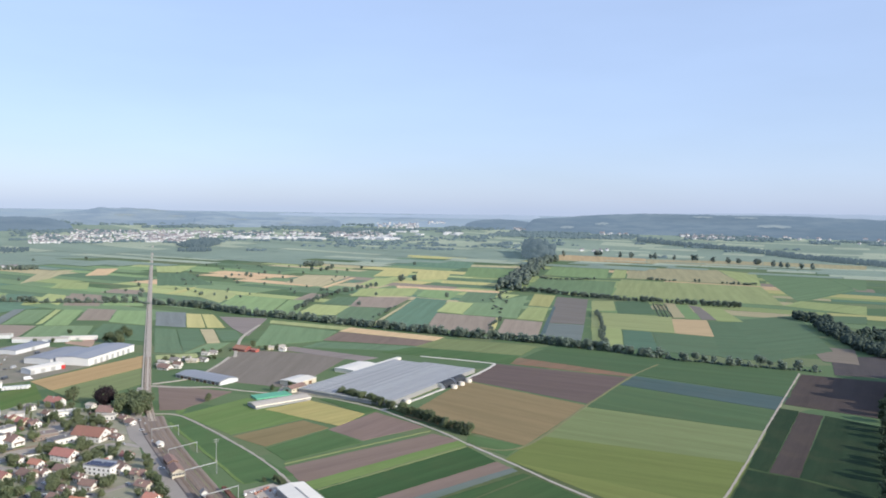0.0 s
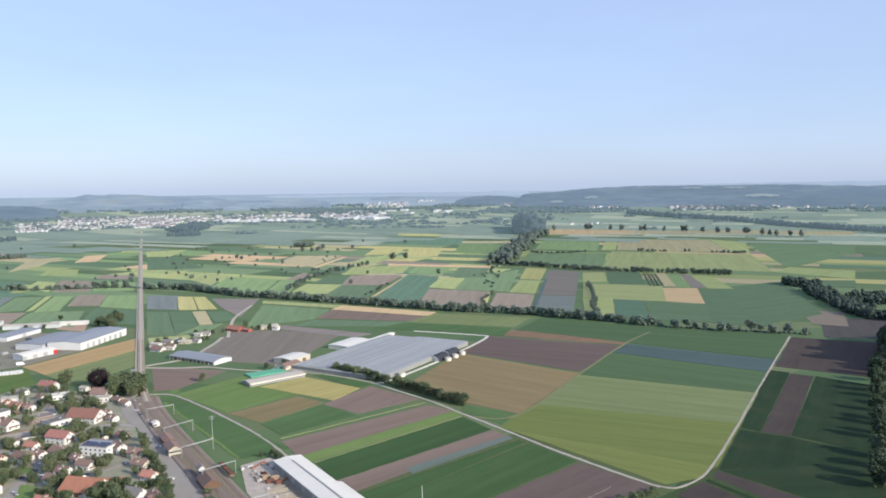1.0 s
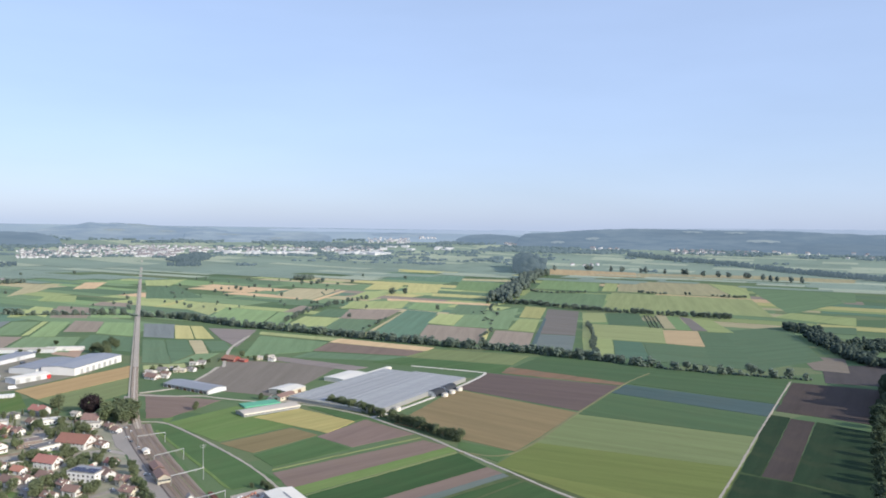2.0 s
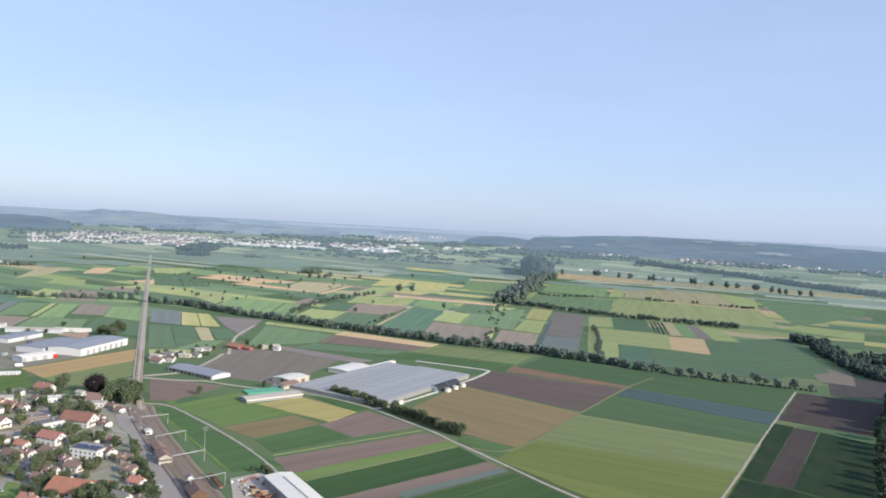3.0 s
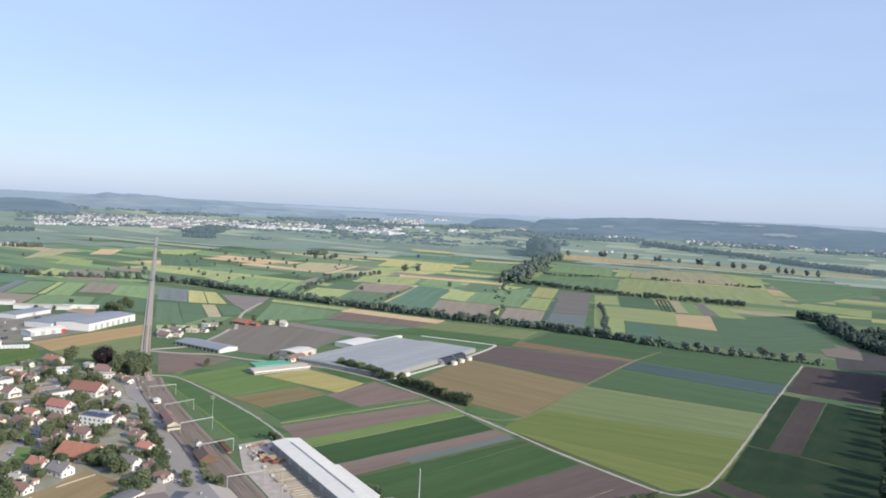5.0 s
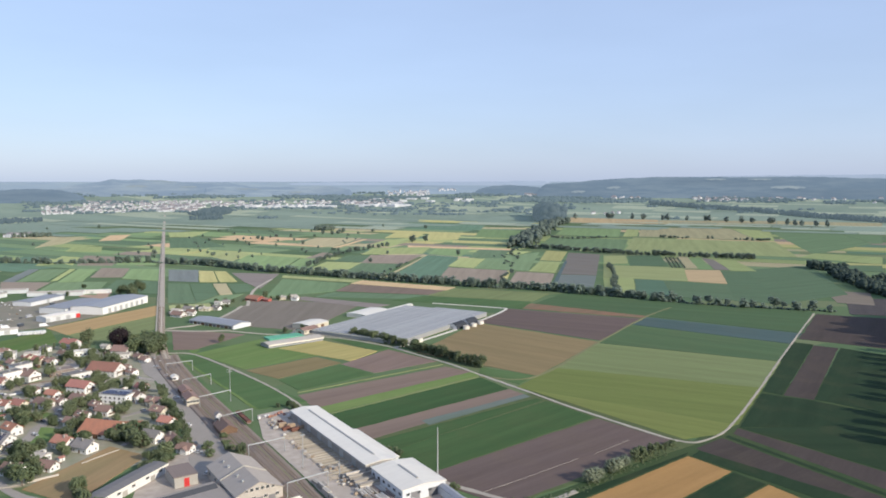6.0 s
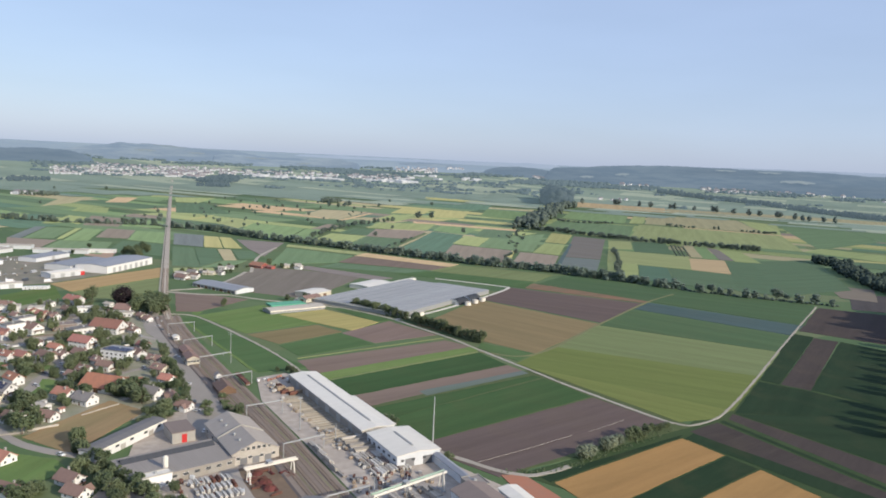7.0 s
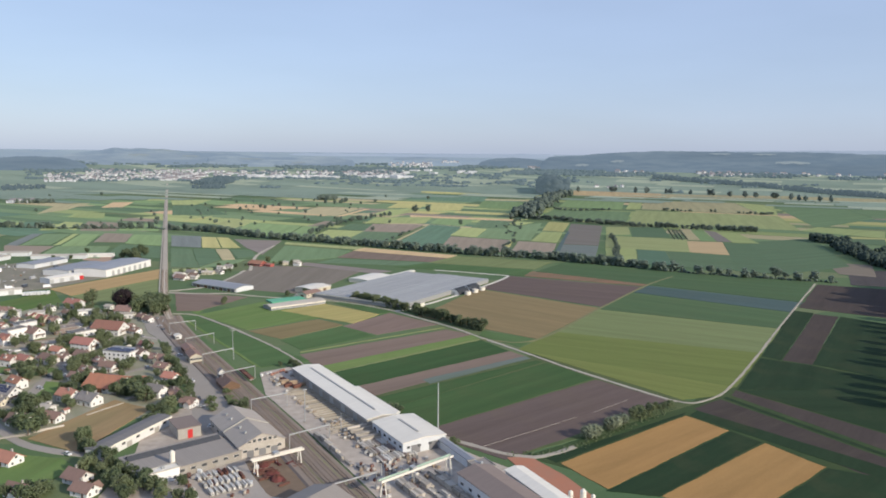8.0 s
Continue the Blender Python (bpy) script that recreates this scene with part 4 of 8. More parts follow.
yard("village_plaza", [(-336, 624), (-311, 632), (-292, 594), (-303, 570), (-318, 590)], MAT_ASPHALT, "grey paved village square", 0.245)
yard("warehouse_yard", [(-520, 700), (-432, 765), (-398, 862), (-400, 930), (-560, 960), (-640, 820)], surface("dusty_yard", (0.30, 0.26, 0.215), (0.17, 0.185, 0.12), 0.06, 0.02, 0.95, amount=0.8), "pale dusty yard round the warehouses", 0.18)
yard("farm_yard", [(-165, 735), (-120, 725), (-120, 770), (-165, 775)], MAT_LANE, "pale gravel yard beside the greenhouse", 0.3)
field("drymeadow", (-214, 354), (-198, 415), (-171, 401), (-180, 338), group="gardens")
field("lgreen", (-206, 318), (-204, 334), (-184, 331), (-190, 290), group="gardens")
field("lgreen", (-190, 290), (-184, 331), (-172, 320), (-180, 299), group="gardens")
field("lgreen", (-247, 422), (-257, 448), (-246, 446), (-236, 423), group="gardens")
field("grass", (-300, 380), (-262, 395), (-236, 366), (-262, 330), group="gardens")
field("green", (-232, 602), (-236, 628), (-140, 474), (-150, 462), group="railside")


# ---- railway ----
RAIL_LINE = [(-1357, 3453), (-952, 2412), (-581, 1463), (-376, 940), (-300, 747), (-271, 677), (-240, 612), (-201, 546), (-158, 479), (-123, 424), (-81, 358), (-49, 305), (-20, 258)]


def railway():
    line = smooth(RAIL_LINE, 14.0)
    single("railway_embankment", ribbon([p for p in line if p[1] > 618], 6.6, -0.3, 1.1, 0.3), MAT_TRACKBED, Matrix(), "pale brown ballast bed of the open railway line", "railway", kind="structure")
    single("railway_embankment", ribbon([p for p in line if p[1] < 640], 6.6, -0.3, 1.08, 0.3), MAT_BALLAST, Matrix(), "brown ballast bed of the railway line", "railway", kind="structure")
    near = [p for p in line if p[1] < 640]
    single("station_ballast", ribbon(offset_line(near, 0.6), 20.0, -0.2, 0.95, 1.5), MAT_BALLAST, Matrix(), "broad brown ballast bed of the station tracks", "railway", kind="structure")
    path = [p for p in line if p[1] > 690]
    single("service_road", ribbon(offset_line(path, 4.9), 1.5, -0.2, 0.9, 0.2), MAT_LANE, Matrix(), "pale service road beside the railway", "road", kind="structure")
    for off in (-4.35, 4.45):
        single("track_weeds", ribbon(offset_line([p for p in near if p[1] < 560], off), 1.2, 0.5, 1.0), surface("weeds", (0.17, 0.165, 0.09), (0.235, 0.19, 0.145), 0.15, 0.04, amount=0.9), Matrix(), "green weeds growing between the station tracks", "weeds", kind="structure")
    for off, part_line, grp in ((-2.1, line, ""), (2.1, line, ""), (-6.6, near, ""), (6.8, near, "")):
        axis = offset_line(part_line, off)
        track = thing("railway_track", Matrix(), "pair of rusty rails on concrete sleepers", "track", "station tracks", "structure")
        for side in (-0.75, 0.75):
            part("rail", ribbon(offset_line(axis, side), 0.16, 1.05, 1.28), MAT_RAIL, track)
        geo = Geo()
        dense = smooth([p for p in axis if p[1] < 900], 0.66) if len([p for p in axis if p[1] < 900]) > 2 else []
        left, right = offset_line(dense, -1.3), offset_line(dense, 1.3)
        for (ax, ay), (bx, by) in zip(left[::2], right[::2]):
            geo.beam((ax, ay, 1.12), (bx, by, 1.12), 0.26, 0.16)
        tagged(part("sleepers", geo, MAT_SLEEPER, track), kind="stuff")


railway()


def portal(ax, ay, bx, by, h=8.2):
    """A portal over the tracks that carries the contact wires."""
    ang = math.degrees(math.atan2(by - ay, bx - ax))
    span = math.hypot(bx - ax, by - ay)
    t = thing("catenary_portal", pose(ax, ay, 0, 0, 0, ang), "grey steel portal over the station tracks", "railway portal", "railway portals")
    for x in (0, span):
        part("mast", Geo().tube((x, 0, -0.1), (x, 0, h + 0.4), 0.26, 0.2), MAT_STEEL, t)
    part("crossbeam", Geo().beam((-0.2, 0, h), (span + 0.2, 0, h), 0.45, 0.5), MAT_STEEL, t)
    for x in (span * 0.25, span * 0.5, span * 0.75):
        arm = part("hanger", Geo().beam((x, 0, h - 0.2), (x, 0, h - 1.8), 0.14), MAT_STEEL, t)
        part("insulator", Geo().tube((x, 0, h - 2.1), (x, 0, h - 1.8), 0.12, 0.12, 6), MAT_WOOD, arm)


for args in ((-229, 578, -212, 590), (-198, 530, -183, 548), (-171, 488, -155, 505), (-144, 446, -128, 462), (-112, 396, -95, 409), (-79, 345, -62, 360), (-48, 292, -32, 304)):
    portal(*args)


def line_mast(x, y, h, ang, label, r=0.3):
    t = thing("lattice_mast", pose(x, y, 0, 0, 0, ang), label, "mast", "masts")
    part("pole", Geo().tube((0, 0, -0.2), (0, 0, h), r, r * 0.55, 10), MAT_STEEL, t)
    part("foot", Geo().box(-0.7, 0.7, -0.7, 0.7, -0.2, 0.5), MAT_CONCRETE, t)
    return t


line_mast(-7, 367.5, 28.4, 0, "tall pale steel mast beside the works hall", 0.42)
m2 = line_mast(-79.5, 384, 18.3, 40, "pale steel light mast beside the tracks")
part("lamp_head", Geo().box(-1.2, 1.2, -0.25, 0.25, 18.1, 18.6), MAT_STEEL, m2)
m3 = line_mast(-163, 530, 17.0, 40, "steel power mast with cross arms beside the tracks")
part("cross_arm", Geo().beam((-2.4, 0, 16.2), (2.4, 0, 16.2), 0.25), MAT_STEEL, m3)
part("cross_arm", Geo().beam((-1.8, 0, 14.6), (1.8, 0, 14.6), 0.25), MAT_STEEL, m3)
line_mast(-0.6, 315, 13.2, 0, "steel lamp mast in the works yard")
line_mast(-30, 306, 11.0, 0, "steel lamp mast in the works yard")
line_mast(-16, 309, 12.0, 0, "steel lamp mast in the works yard")
line_mast(-58, 372, 10.0, 0, "steel lamp mast in the works yard")


# ---- buildings ----
BOX_CACHE = {}


def window_mesh(w, h, mat, deep):
    key = (w, h, mat.name, deep)
    if key not in BOX_CACHE:
        BOX_CACHE[key] = Geo().box(-w / 2, w / 2, -deep, deep, 0, h).mesh("window", mat)
    return BOX_CACHE[key]


def add_window(parent, x, y, z, ang, w=0.95, h=1.2, name="window"):
    frame_ = part(name, window_mesh(w + 0.16, h + 0.16, MAT_PLASTER, 0.06), None, parent)
    frame_.matrix_local = pose(x, y, z - 0.08, 0, 0, ang)
    pane = part("pane", window_mesh(w, h, MAT_WINDOW, 0.11), None, frame_)
    pane.matrix_local = pose(0, 0, 0.08)
    return frame_


def gable_shell(L, W, h, rise, flat_z=-0.2):
    """Walls of a gabled building as one closed prism."""
    x, y = L / 2, W / 2
    v = [(-x, -y, flat_z), (-x, y, flat_z), (-x, y, h), (-x, 0, h + rise), (-x, -y, h)]
    v += [(x, b, c) for _, b, c in v]
    return Geo().add(v, [(0, 4, 3, 2, 1), (5, 6, 7, 8, 9), (0, 5, 9, 4), (1, 2, 7, 6), (4, 9, 8, 3), (2, 3, 8, 7), (0, 1, 6, 5)])


def gable_roof(L, W, h, rise, over=0.6, thick=0.28):
    """Two sloping slabs with eaves, closed all round."""
    geo = Geo()
    x, y = L / 2 + over, W / 2
    slope = rise / y
    ye, ze = y + over, h - slope * over
    up = 0.06
    prof = [(-ye, ze + up), (0, h + rise + up), (ye, ze + up), (ye, ze + thick + up), (0, h + rise + thick * 1.25 + up), (-ye, ze + thick + up)]
    n = len(prof)
    geo.v = [(-x, a, b) for a, b in prof] + [(x, a, b) for a, b in prof]
    geo.f = [(k, (k + 1) % n, n + (k + 1) % n, n + k) for k in range(n)] + [(0, 5, 4, 1), (1, 4, 3, 2), (6, 7, 10, 11), (7, 8, 9, 10)]
    return geo


ROOFS = {"red": (MAT_TILE_RED, "red"), "brown": (MAT_TILE_BROWN, "brown"), "orange": (MAT_TILE_ORANGE, "bright orange"), "grey": (MAT_TILE_GREY, "dark grey"),
         "white": (MAT_ROOF_LIGHT, "pale grey"), "solar": (MAT_TILE_GREY, "dark panelled")}


def house(kind, x, y, L, W, ang, h, seed):
    """A gabled village house: walls, tiled roof, chimney, windows with panes, door, sometimes a dormer or balcony."""
    rng = random.Random(seed)
    HOUSES.append((x, y, 0.62 * max(L, W)))
    mat, word = ROOFS[kind]
    wall_mat, wall_word = (MAT_PLASTER, "white") if rng.random() < 0.9 else (MAT_CREAM, "cream")
    big = L > 18
    t = thing("house", pose(x, y, 0, 0, 0, ang), f"{wall_word} plastered {'large ' if big else ''}house with a {word} {'tiled ' if kind not in ('white', 'solar') else ''}gabled roof", "house", "village houses")
    rise = W / 2 * (0.70 if kind != "white" else 0.3)
    part("wall", gable_shell(L, W, h, rise), wall_mat, t)
    roof = part("roof", gable_roof(L, W, h, rise, 0.8), mat, t, f"{word} roof")
    cx, cy = L * rng.uniform(-0.3, 0.3), W * rng.choice((-0.14, 0.14))
    part("chimney", Geo().box(cx - 0.4, cx + 0.4, cy - 0.4, cy + 0.4, h, h + rise + 1.1), MAT_GREYWALL, roof)
    floors = max(1, int(h / 2.6))
    for f in range(floors):
        z = 1.0 + 2.7 * f
        n = max(2, int(L / 3.6))
        for k in range(n):
            px = -L / 2 + (k + 0.5) * L / n
            if f == 0 and k == n // 2:
                continue
            add_window(t, px, -W / 2, z, 0)
        for k in (-0.25, 0.25):
            add_window(t, L / 2, W * k, z, 90)
    add_window(t, L / 2, 0, h + 0.5, 90, 1.2, 1.2)
    add_window(t, -L / 2, 0, h + 0.5, 90, 1.2, 1.2)
    dx = -L / 2 + (max(2, int(L / 3.6)) // 2 + 0.5) * L / max(2, int(L / 3.6))
    part("door", Geo().box(dx - 0.55, dx + 0.55, -W / 2 - 0.08, -W / 2 + 0.05, -0.1, 2.1), MAT_WOOD, t)
    if rng.random() < 0.45 and L > 10:
        bz = h - 2.4
        bal = part("balcony", Geo().box(L / 2, L / 2 + 1.3, -W * 0.38, W * 0.38, bz, bz + 0.18), MAT_GREYWALL, t)
        part("railing", Geo().box(L / 2 + 1.22, L / 2 + 1.3, -W * 0.38, W * 0.38, bz + 0.18, bz + 1.1), MAT_WOOD, bal)
    if rng.random() < 0.4:
        s, px = -1 if rng.random() < 0.6 else 1, L * rng.uniform(-0.2, 0.2)
        dz = h + rise * 0.2
        yy = s * W * 0.42
        dormer = part("dormer", Geo().box(px - 1.1, px + 1.1, min(yy, yy * 0.2), max(yy, yy * 0.2), dz, dz + 1.5), wall_mat, t)
        part("dormer_roof", Geo().box(px - 1.35, px + 1.35, min(yy * 1.1, yy * 0.1), max(yy * 1.1, yy * 0.1), dz + 1.5, dz + 1.7), mat, dormer)
    if 8.5 < L < 17 and kind != "solar" and rng.random() < 0.5:
        ww, wl, px, side = W * 0.62, W * 0.75, L * rng.choice((-0.22, 0.22)), rng.choice((-1, -1, 1))
        wing = part("wing", gable_shell(wl, ww, h * 0.94, rise * 0.62), wall_mat, t)
        wing.matrix_local = pose(px, side * (W / 2 - wl / 2 + 1.8), 0, 0, 0, 90)
        part("wing_roof", gable_roof(wl, ww, h * 0.94, rise * 0.62, 0.6, 0.25), mat, wing)
        add_window(wing, -side * wl / 2, 0, 1.2, 90, 1.4, 1.3)
    if kind == "solar":
        slope = rise / (W / 2)
        run = (W / 2 - 1.1) / 3
        key = ("solar", round(run, 2))
        if key not in BOX_CACHE:
            BOX_CACHE[key] = Geo().box(0, 1.7, 0, run * 1.17, -0.05, 0.05).mesh("solar_panel", MAT_SOLAR)
        for i in range(int(L / 1.9)):
            for j in range(3):
                y0 = -W / 2 + 0.5 + j * (W / 2 - 0.8) / 3
                o = part("solar_panel", BOX_CACHE[key], None, roof)
                o.matrix_local = pose(-L / 2 + 0.4 + i * 1.85, y0, h + slope * (y0 + W / 2) + 0.48, math.degrees(math.atan(slope)))
    return t


def flat_block(x, y, L, W, ang, h, label, roof_mat=None, wall_mat=None, name="apartment_block"):
    """A flat-roofed block with a parapet, windows on all floors and a door."""
    HOUSES.append((x, y, 0.6 * max(L, W)))
    t = thing(name, pose(x, y, 0, 0, 0, ang), label, "building", "village houses")
    part("wall", Geo().box(-L / 2, L / 2, -W / 2, W / 2, -0.2, h), wall_mat or MAT_PLASTER, t)
    roof = part("roof", Geo().box(-L / 2 - 0.25, L / 2 + 0.25, -W / 2 - 0.25, W / 2 + 0.25, h, h + 0.25), roof_mat or MAT_ROOF_DARK, t)
    geo = Geo()
    for a, b, c, d in ((-L / 2 - 0.3, L / 2 + 0.3, -W / 2 - 0.3, -W / 2), (-L / 2 - 0.3, L / 2 + 0.3, W / 2, W / 2 + 0.3), (-L / 2 - 0.3, -L / 2, -W / 2, W / 2), (L / 2, L / 2 + 0.3, -W / 2, W / 2)):
        geo.box(a, b, c, d, h + 0.25, h + 0.6)
    part("parapet", geo, MAT_GREYWALL, roof)
    part("vent", Geo().box(-0.6, 0.6, -0.6, 0.6, h + 0.25, h + 1.1), MAT_STEEL, roof)
    for f in range(max(1, int(h / 2.9))):
        n = max(2, int(L / 3.4))
        for k in range(n):
            add_window(t, -L / 2 + (k + 0.5) * L / n, -W / 2, 1.0 + 2.8 * f, 0, 1.4, 1.3)
        for k in range(max(1, int(W / 4))):
            add_window(t, L / 2, -W / 2 + (k + 0.5) * W / max(1, int(W / 4)), 1.0 + 2.8 * f, 90, 1.4, 1.3)
    part("door", Geo().box(-L / 2 + 0.6, -L / 2 + 1.5, -W / 2 - 0.08, -W / 2 + 0.05, -0.1, 2.1), MAT_WOOD, t)
    return t


def hall(name, x, y, L, W, ang, h, rise, roof_mat, wall_mat, label, doors=(), skylights=0, flat=False, windows=0, group="", eave_band=None):
    """A works hall, shed or barn. doors: (side, place along it, width, height, material); sides: s and n are long, e and w are gable ends."""
    HOUSES.append((x, y, 0.5 * max(L, W)))
    t = thing(name, pose(x, y, 0, 0, 0, ang), label, "hall", group)
    if flat:
        part("wall", Geo().box(-L / 2, L / 2, -W / 2, W / 2, -0.2, h), wall_mat, t)
        roof = part("roof", Geo().box(-L / 2 - 0.3, L / 2 + 0.3, -W / 2 - 0.3, W / 2 + 0.3, h, h + 0.4), roof_mat, t)
    else:
        part("wall", gable_shell(L, W, h, rise), wall_mat, t)
        roof = part("roof", gable_roof(L, W, h, rise, 0.5, 0.3), roof_mat, t)
    if eave_band:
        part("eave_band", Geo().box(-L / 2 - 0.55, L / 2 + 0.55, -W / 2 - 0.62, -W / 2 - 0.54, h - 0.75, h + 0.35), eave_band, t)
    if skylights and not flat:
        for k in range(skylights):
            px = -L / 2 + (k + 0.5) * L / skylights
            l2 = L / skylights * (0.42 if L > 60 else 0.3)
            sky_ = part("skylight", Geo().box(px - l2, px + l2, -0.6, 0.6, h + rise + 0.2, h + rise + 0.6), MAT_ROOF_LIGHT, roof)
            part("pane", Geo().box(px - l2 + 0.15, px + l2 - 0.15, -0.45, 0.45, h + rise + 0.6, h + rise + 0.66), MAT_GLASSROOF, sky_)
    for side, at, w, hh, mat in doors:
        if side in "sn":
            yy = -W / 2 if side == "s" else W / 2
            geo = Geo().box(at - w / 2, at + w / 2, yy - 0.1, yy + 0.1, -0.1, hh)
        else:
            xx = L / 2 if side == "e" else -L / 2
            geo = Geo().box(xx - 0.1, xx + 0.1, at - w / 2, at + w / 2, -0.1, hh)
        part("door", geo, mat, t)
    for k in range(windows):
        add_window(t, -L / 2 + (k + 0.5) * L / windows, -W / 2, h * 0.5, 0, min(2.4, L / windows * 0.6), 1.2)
        if k < 4:
            add_window(t, L / 2, -W / 2 + (k + 0.5) * W / 4, h * 0.5, 90, 1.8, 1.2)
    return t


# precast works
hall("works_hall", -67, 426, 110, 18, -57, 5.4, 0.9, MAT_ROOF_WHITE, MAT_GREYWALL, "long works hall with a white sheet roof", [("s", -40 + 16 * k, 5, 4.2, MAT_STEEL) for k in range(6)], 1, group="works halls", eave_band=MAT_STEEL)
hall("works_annex_hall", -46, 408, 52, 8, -57, 5.0, 0.5, MAT_ROOF_WHITE, MAT_SHEETWALL, "narrow white-roofed annex along the works hall", (), 0, group="works halls")
hall("works_hall", -22, 362, 34, 24, -58, 6.2, 1.1, MAT_ROOF_WHITE, MAT_SHEETWALL, "wide works hall with a white sheet roof and ridge skylight", [("e", -5, 5, 4.4, MAT_DARKWALL), ("e", 5, 5, 4.4, MAT_DARKWALL)], 1, windows=6, group="works halls")
hall("conveyor_shed", 4, 338, 46, 3.4, -60, 4.4, 0.6, MAT_ROOF_BLUE, MAT_SHEETWALL, "narrow grey conveyor shed beside the works hall", (), 0, group="works halls")
hall("works_hall", 21, 292, 40, 17, -59, 8.0, 2.2, MAT_ROOF_BROWN, MAT_SHEETWALL, "large hall with a weathered brown-grey roof", (), 0, windows=6, group="works halls")
hall("works_hall", 37, 294, 38, 9, -62, 8.0, 0.8, MAT_ROOF_WHITE, MAT_SHEETWALL, "narrow hall with a bright white roof", (), 0, group="works halls")
yard("red_gravel_yard", [(27, 341), (38, 343), (52, 322), (62, 300), (52, 296), (38, 314)], surface("red_gravel", (0.42, 0.175, 0.105), (0.35, 0.20, 0.14), 0.15, 0.05), "open storage yard of red crushed brick", 0.27)
flat_block(14, 322, 10, 9, -60, 5.0, "low grey flat-roofed annex beside the works", MAT_ROOF_GREY, MAT_GREYWALL, "works_annex")


def silo(x, y, r, h):
    t = thing("silo", pose(x, y, 0), "white steel cement silo with a conical top", "silo", "silos")
    part("tank", Geo().tube((0, 0, 2.5), (0, 0, h), r, r, 16), MAT_ROOF_WHITE, t)
    part("cone", Geo().tube((0, 0, h), (0, 0, h + r * 0.8), r, r * 0.2, 16), MAT_ROOF_WHITE, t)
    part("hopper", Geo().tube((0, 0, 1.0), (0, 0, 2.5), r * 0.3, r, 16), MAT_STEEL, t)
    for k in range(4):
        a = k * math.tau / 4 + 0.4
        part("leg", Geo().beam((r * math.cos(a), r * math.sin(a), -0.1), (r * math.cos(a), r * math.sin(a), 2.7), 0.3), MAT_STEEL, t)


for sx, sy, sr, sh in ((50, 292, 1.0, 6.5), (55, 291, 1.3, 7.5), (59, 290, 0.9, 6)):
    silo(sx, sy, sr, sh)


def gantry_crane(ax, ay, bx, by, h, label):
    ang, span = math.degrees(math.atan2(by - ay, bx - ax)), math.hypot(bx - ax, by - ay)
    t = thing("gantry_crane", pose(ax, ay, 0, 0, 0, ang), label, "crane", "gantry cranes")
    for yy in (-1.0, 1.0):
        part("girder", Geo().box(-2, span + 2, yy - 0.25, yy + 0.25, h + 0.3, h + 1.2), MAT_CRANEGREEN if yy > 0 and span > 30 else MAT_ROOF_WHITE, t)
    for x in (0, span):
        for yy in (-2.2, 2.2):
            part("leg", Geo().beam((x, yy, 0.5), (x, yy * 0.45, h), 0.4), MAT_ROOF_WHITE, t)
        part("bogie", Geo().box(x - 0.4, x + 0.4, -2.9, 2.9, -0.1, 0.6), MAT_STEEL, t)
    trolley = part("trolley", Geo().box(span * 0.4, span * 0.4 + 2.4, -1.4, 1.4, h + 1.3, h + 2.3), MAT_STEEL, t)
    part("cable", Geo().beam((span * 0.4 + 1.2, 0, h - 3), (span * 0.4 + 1.2, 0, h + 1.3), 0.1), MAT_STEEL, trolley)


gantry_crane(-28, 295, -1, 321, 8.0, "white gantry crane spanning the works yard")
gantry_crane(-88, 317, -71, 330, 6.5, "white gantry crane beside the tracks")


def stack(name, x, y, ang, length, width, layers, across, size, mat, label, group):
    """A stack of long precast pieces on two bearers, each piece a part."""
    rng = random.Random(int(x * 31 + y * 17))
    t = thing(name, pose(x, y, 0, 0, 0, ang), label, "stack", group)
    for bx in (-length * 0.3, length * 0.3):
        part("bearer", Geo().box(bx - 0.15, bx + 0.15, -width / 2, width / 2, 0.15, 0.42), MAT_WOOD, t)
    key = ("piece", round(length, 1), round(size, 2), mat.name)
    if key not in BOX_CACHE:
        BOX_CACHE[key] = Geo().box(-length / 2, length / 2, -size / 2, size / 2, 0, size * 0.9).mesh("beam", mat)
    for j in range(layers):
        for k in range(across):
            if j == layers - 1 and rng.random() < 0.3:
                continue
            o = part("beam", BOX_CACHE[key], None, t)
            o.matrix_local = pose(rng.uniform(-0.4, 0.4), -width / 2 + (k + 0.5) * width / across, 0.42 + j * size * 0.92)
    return t


rng_yard = random.Random(3)
MAT_PILE = surface("aged_pile_concrete", (0.40, 0.36, 0.30), (0.33, 0.295, 0.24), 0.8, 0.1, 0.9, vary=0.15)
FRESH = surface("formwork_timber", (0.36, 0.275, 0.195), (0.27, 0.20, 0.14))
hall_dir = Vector((math.cos(radians(-57)), math.sin(radians(-57))))
hall_side = Vector((-hall_dir.y, hall_dir.x))
# rows of piles between the tracks and the long hall
for k in range(24):
    p = Vector((-96, 445)) + hall_dir * (8 + k * 3.6) - hall_side * (3.5 + rng_yard.uniform(-1, 1))
    stack("pile_stack", p.x, p.y, 33 + rng_yard.uniform(-2, 2), rng_yard.choice((14.0, 17.0, 19.0)), 1.9, 1, 3, 0.42, MAT_PILE, "row of long concrete piles lying in the yard", "stacks of concrete piles")
for k in range(9):
    p = Vector((-100, 462)) + hall_dir * (k * 2.2) + hall_side * rng_yard.uniform(-12, 3)
    stack("timber_stack", p.x, p.y, rng_yard.choice((33, -57)) + rng_yard.uniform(-5, 5), 5.0, 2.4, rng_yard.choice((2, 3, 4)), 3, 0.7, FRESH if k % 2 else MAT_RUST, "pallet stack of brown formwork timber", "yard pallets")
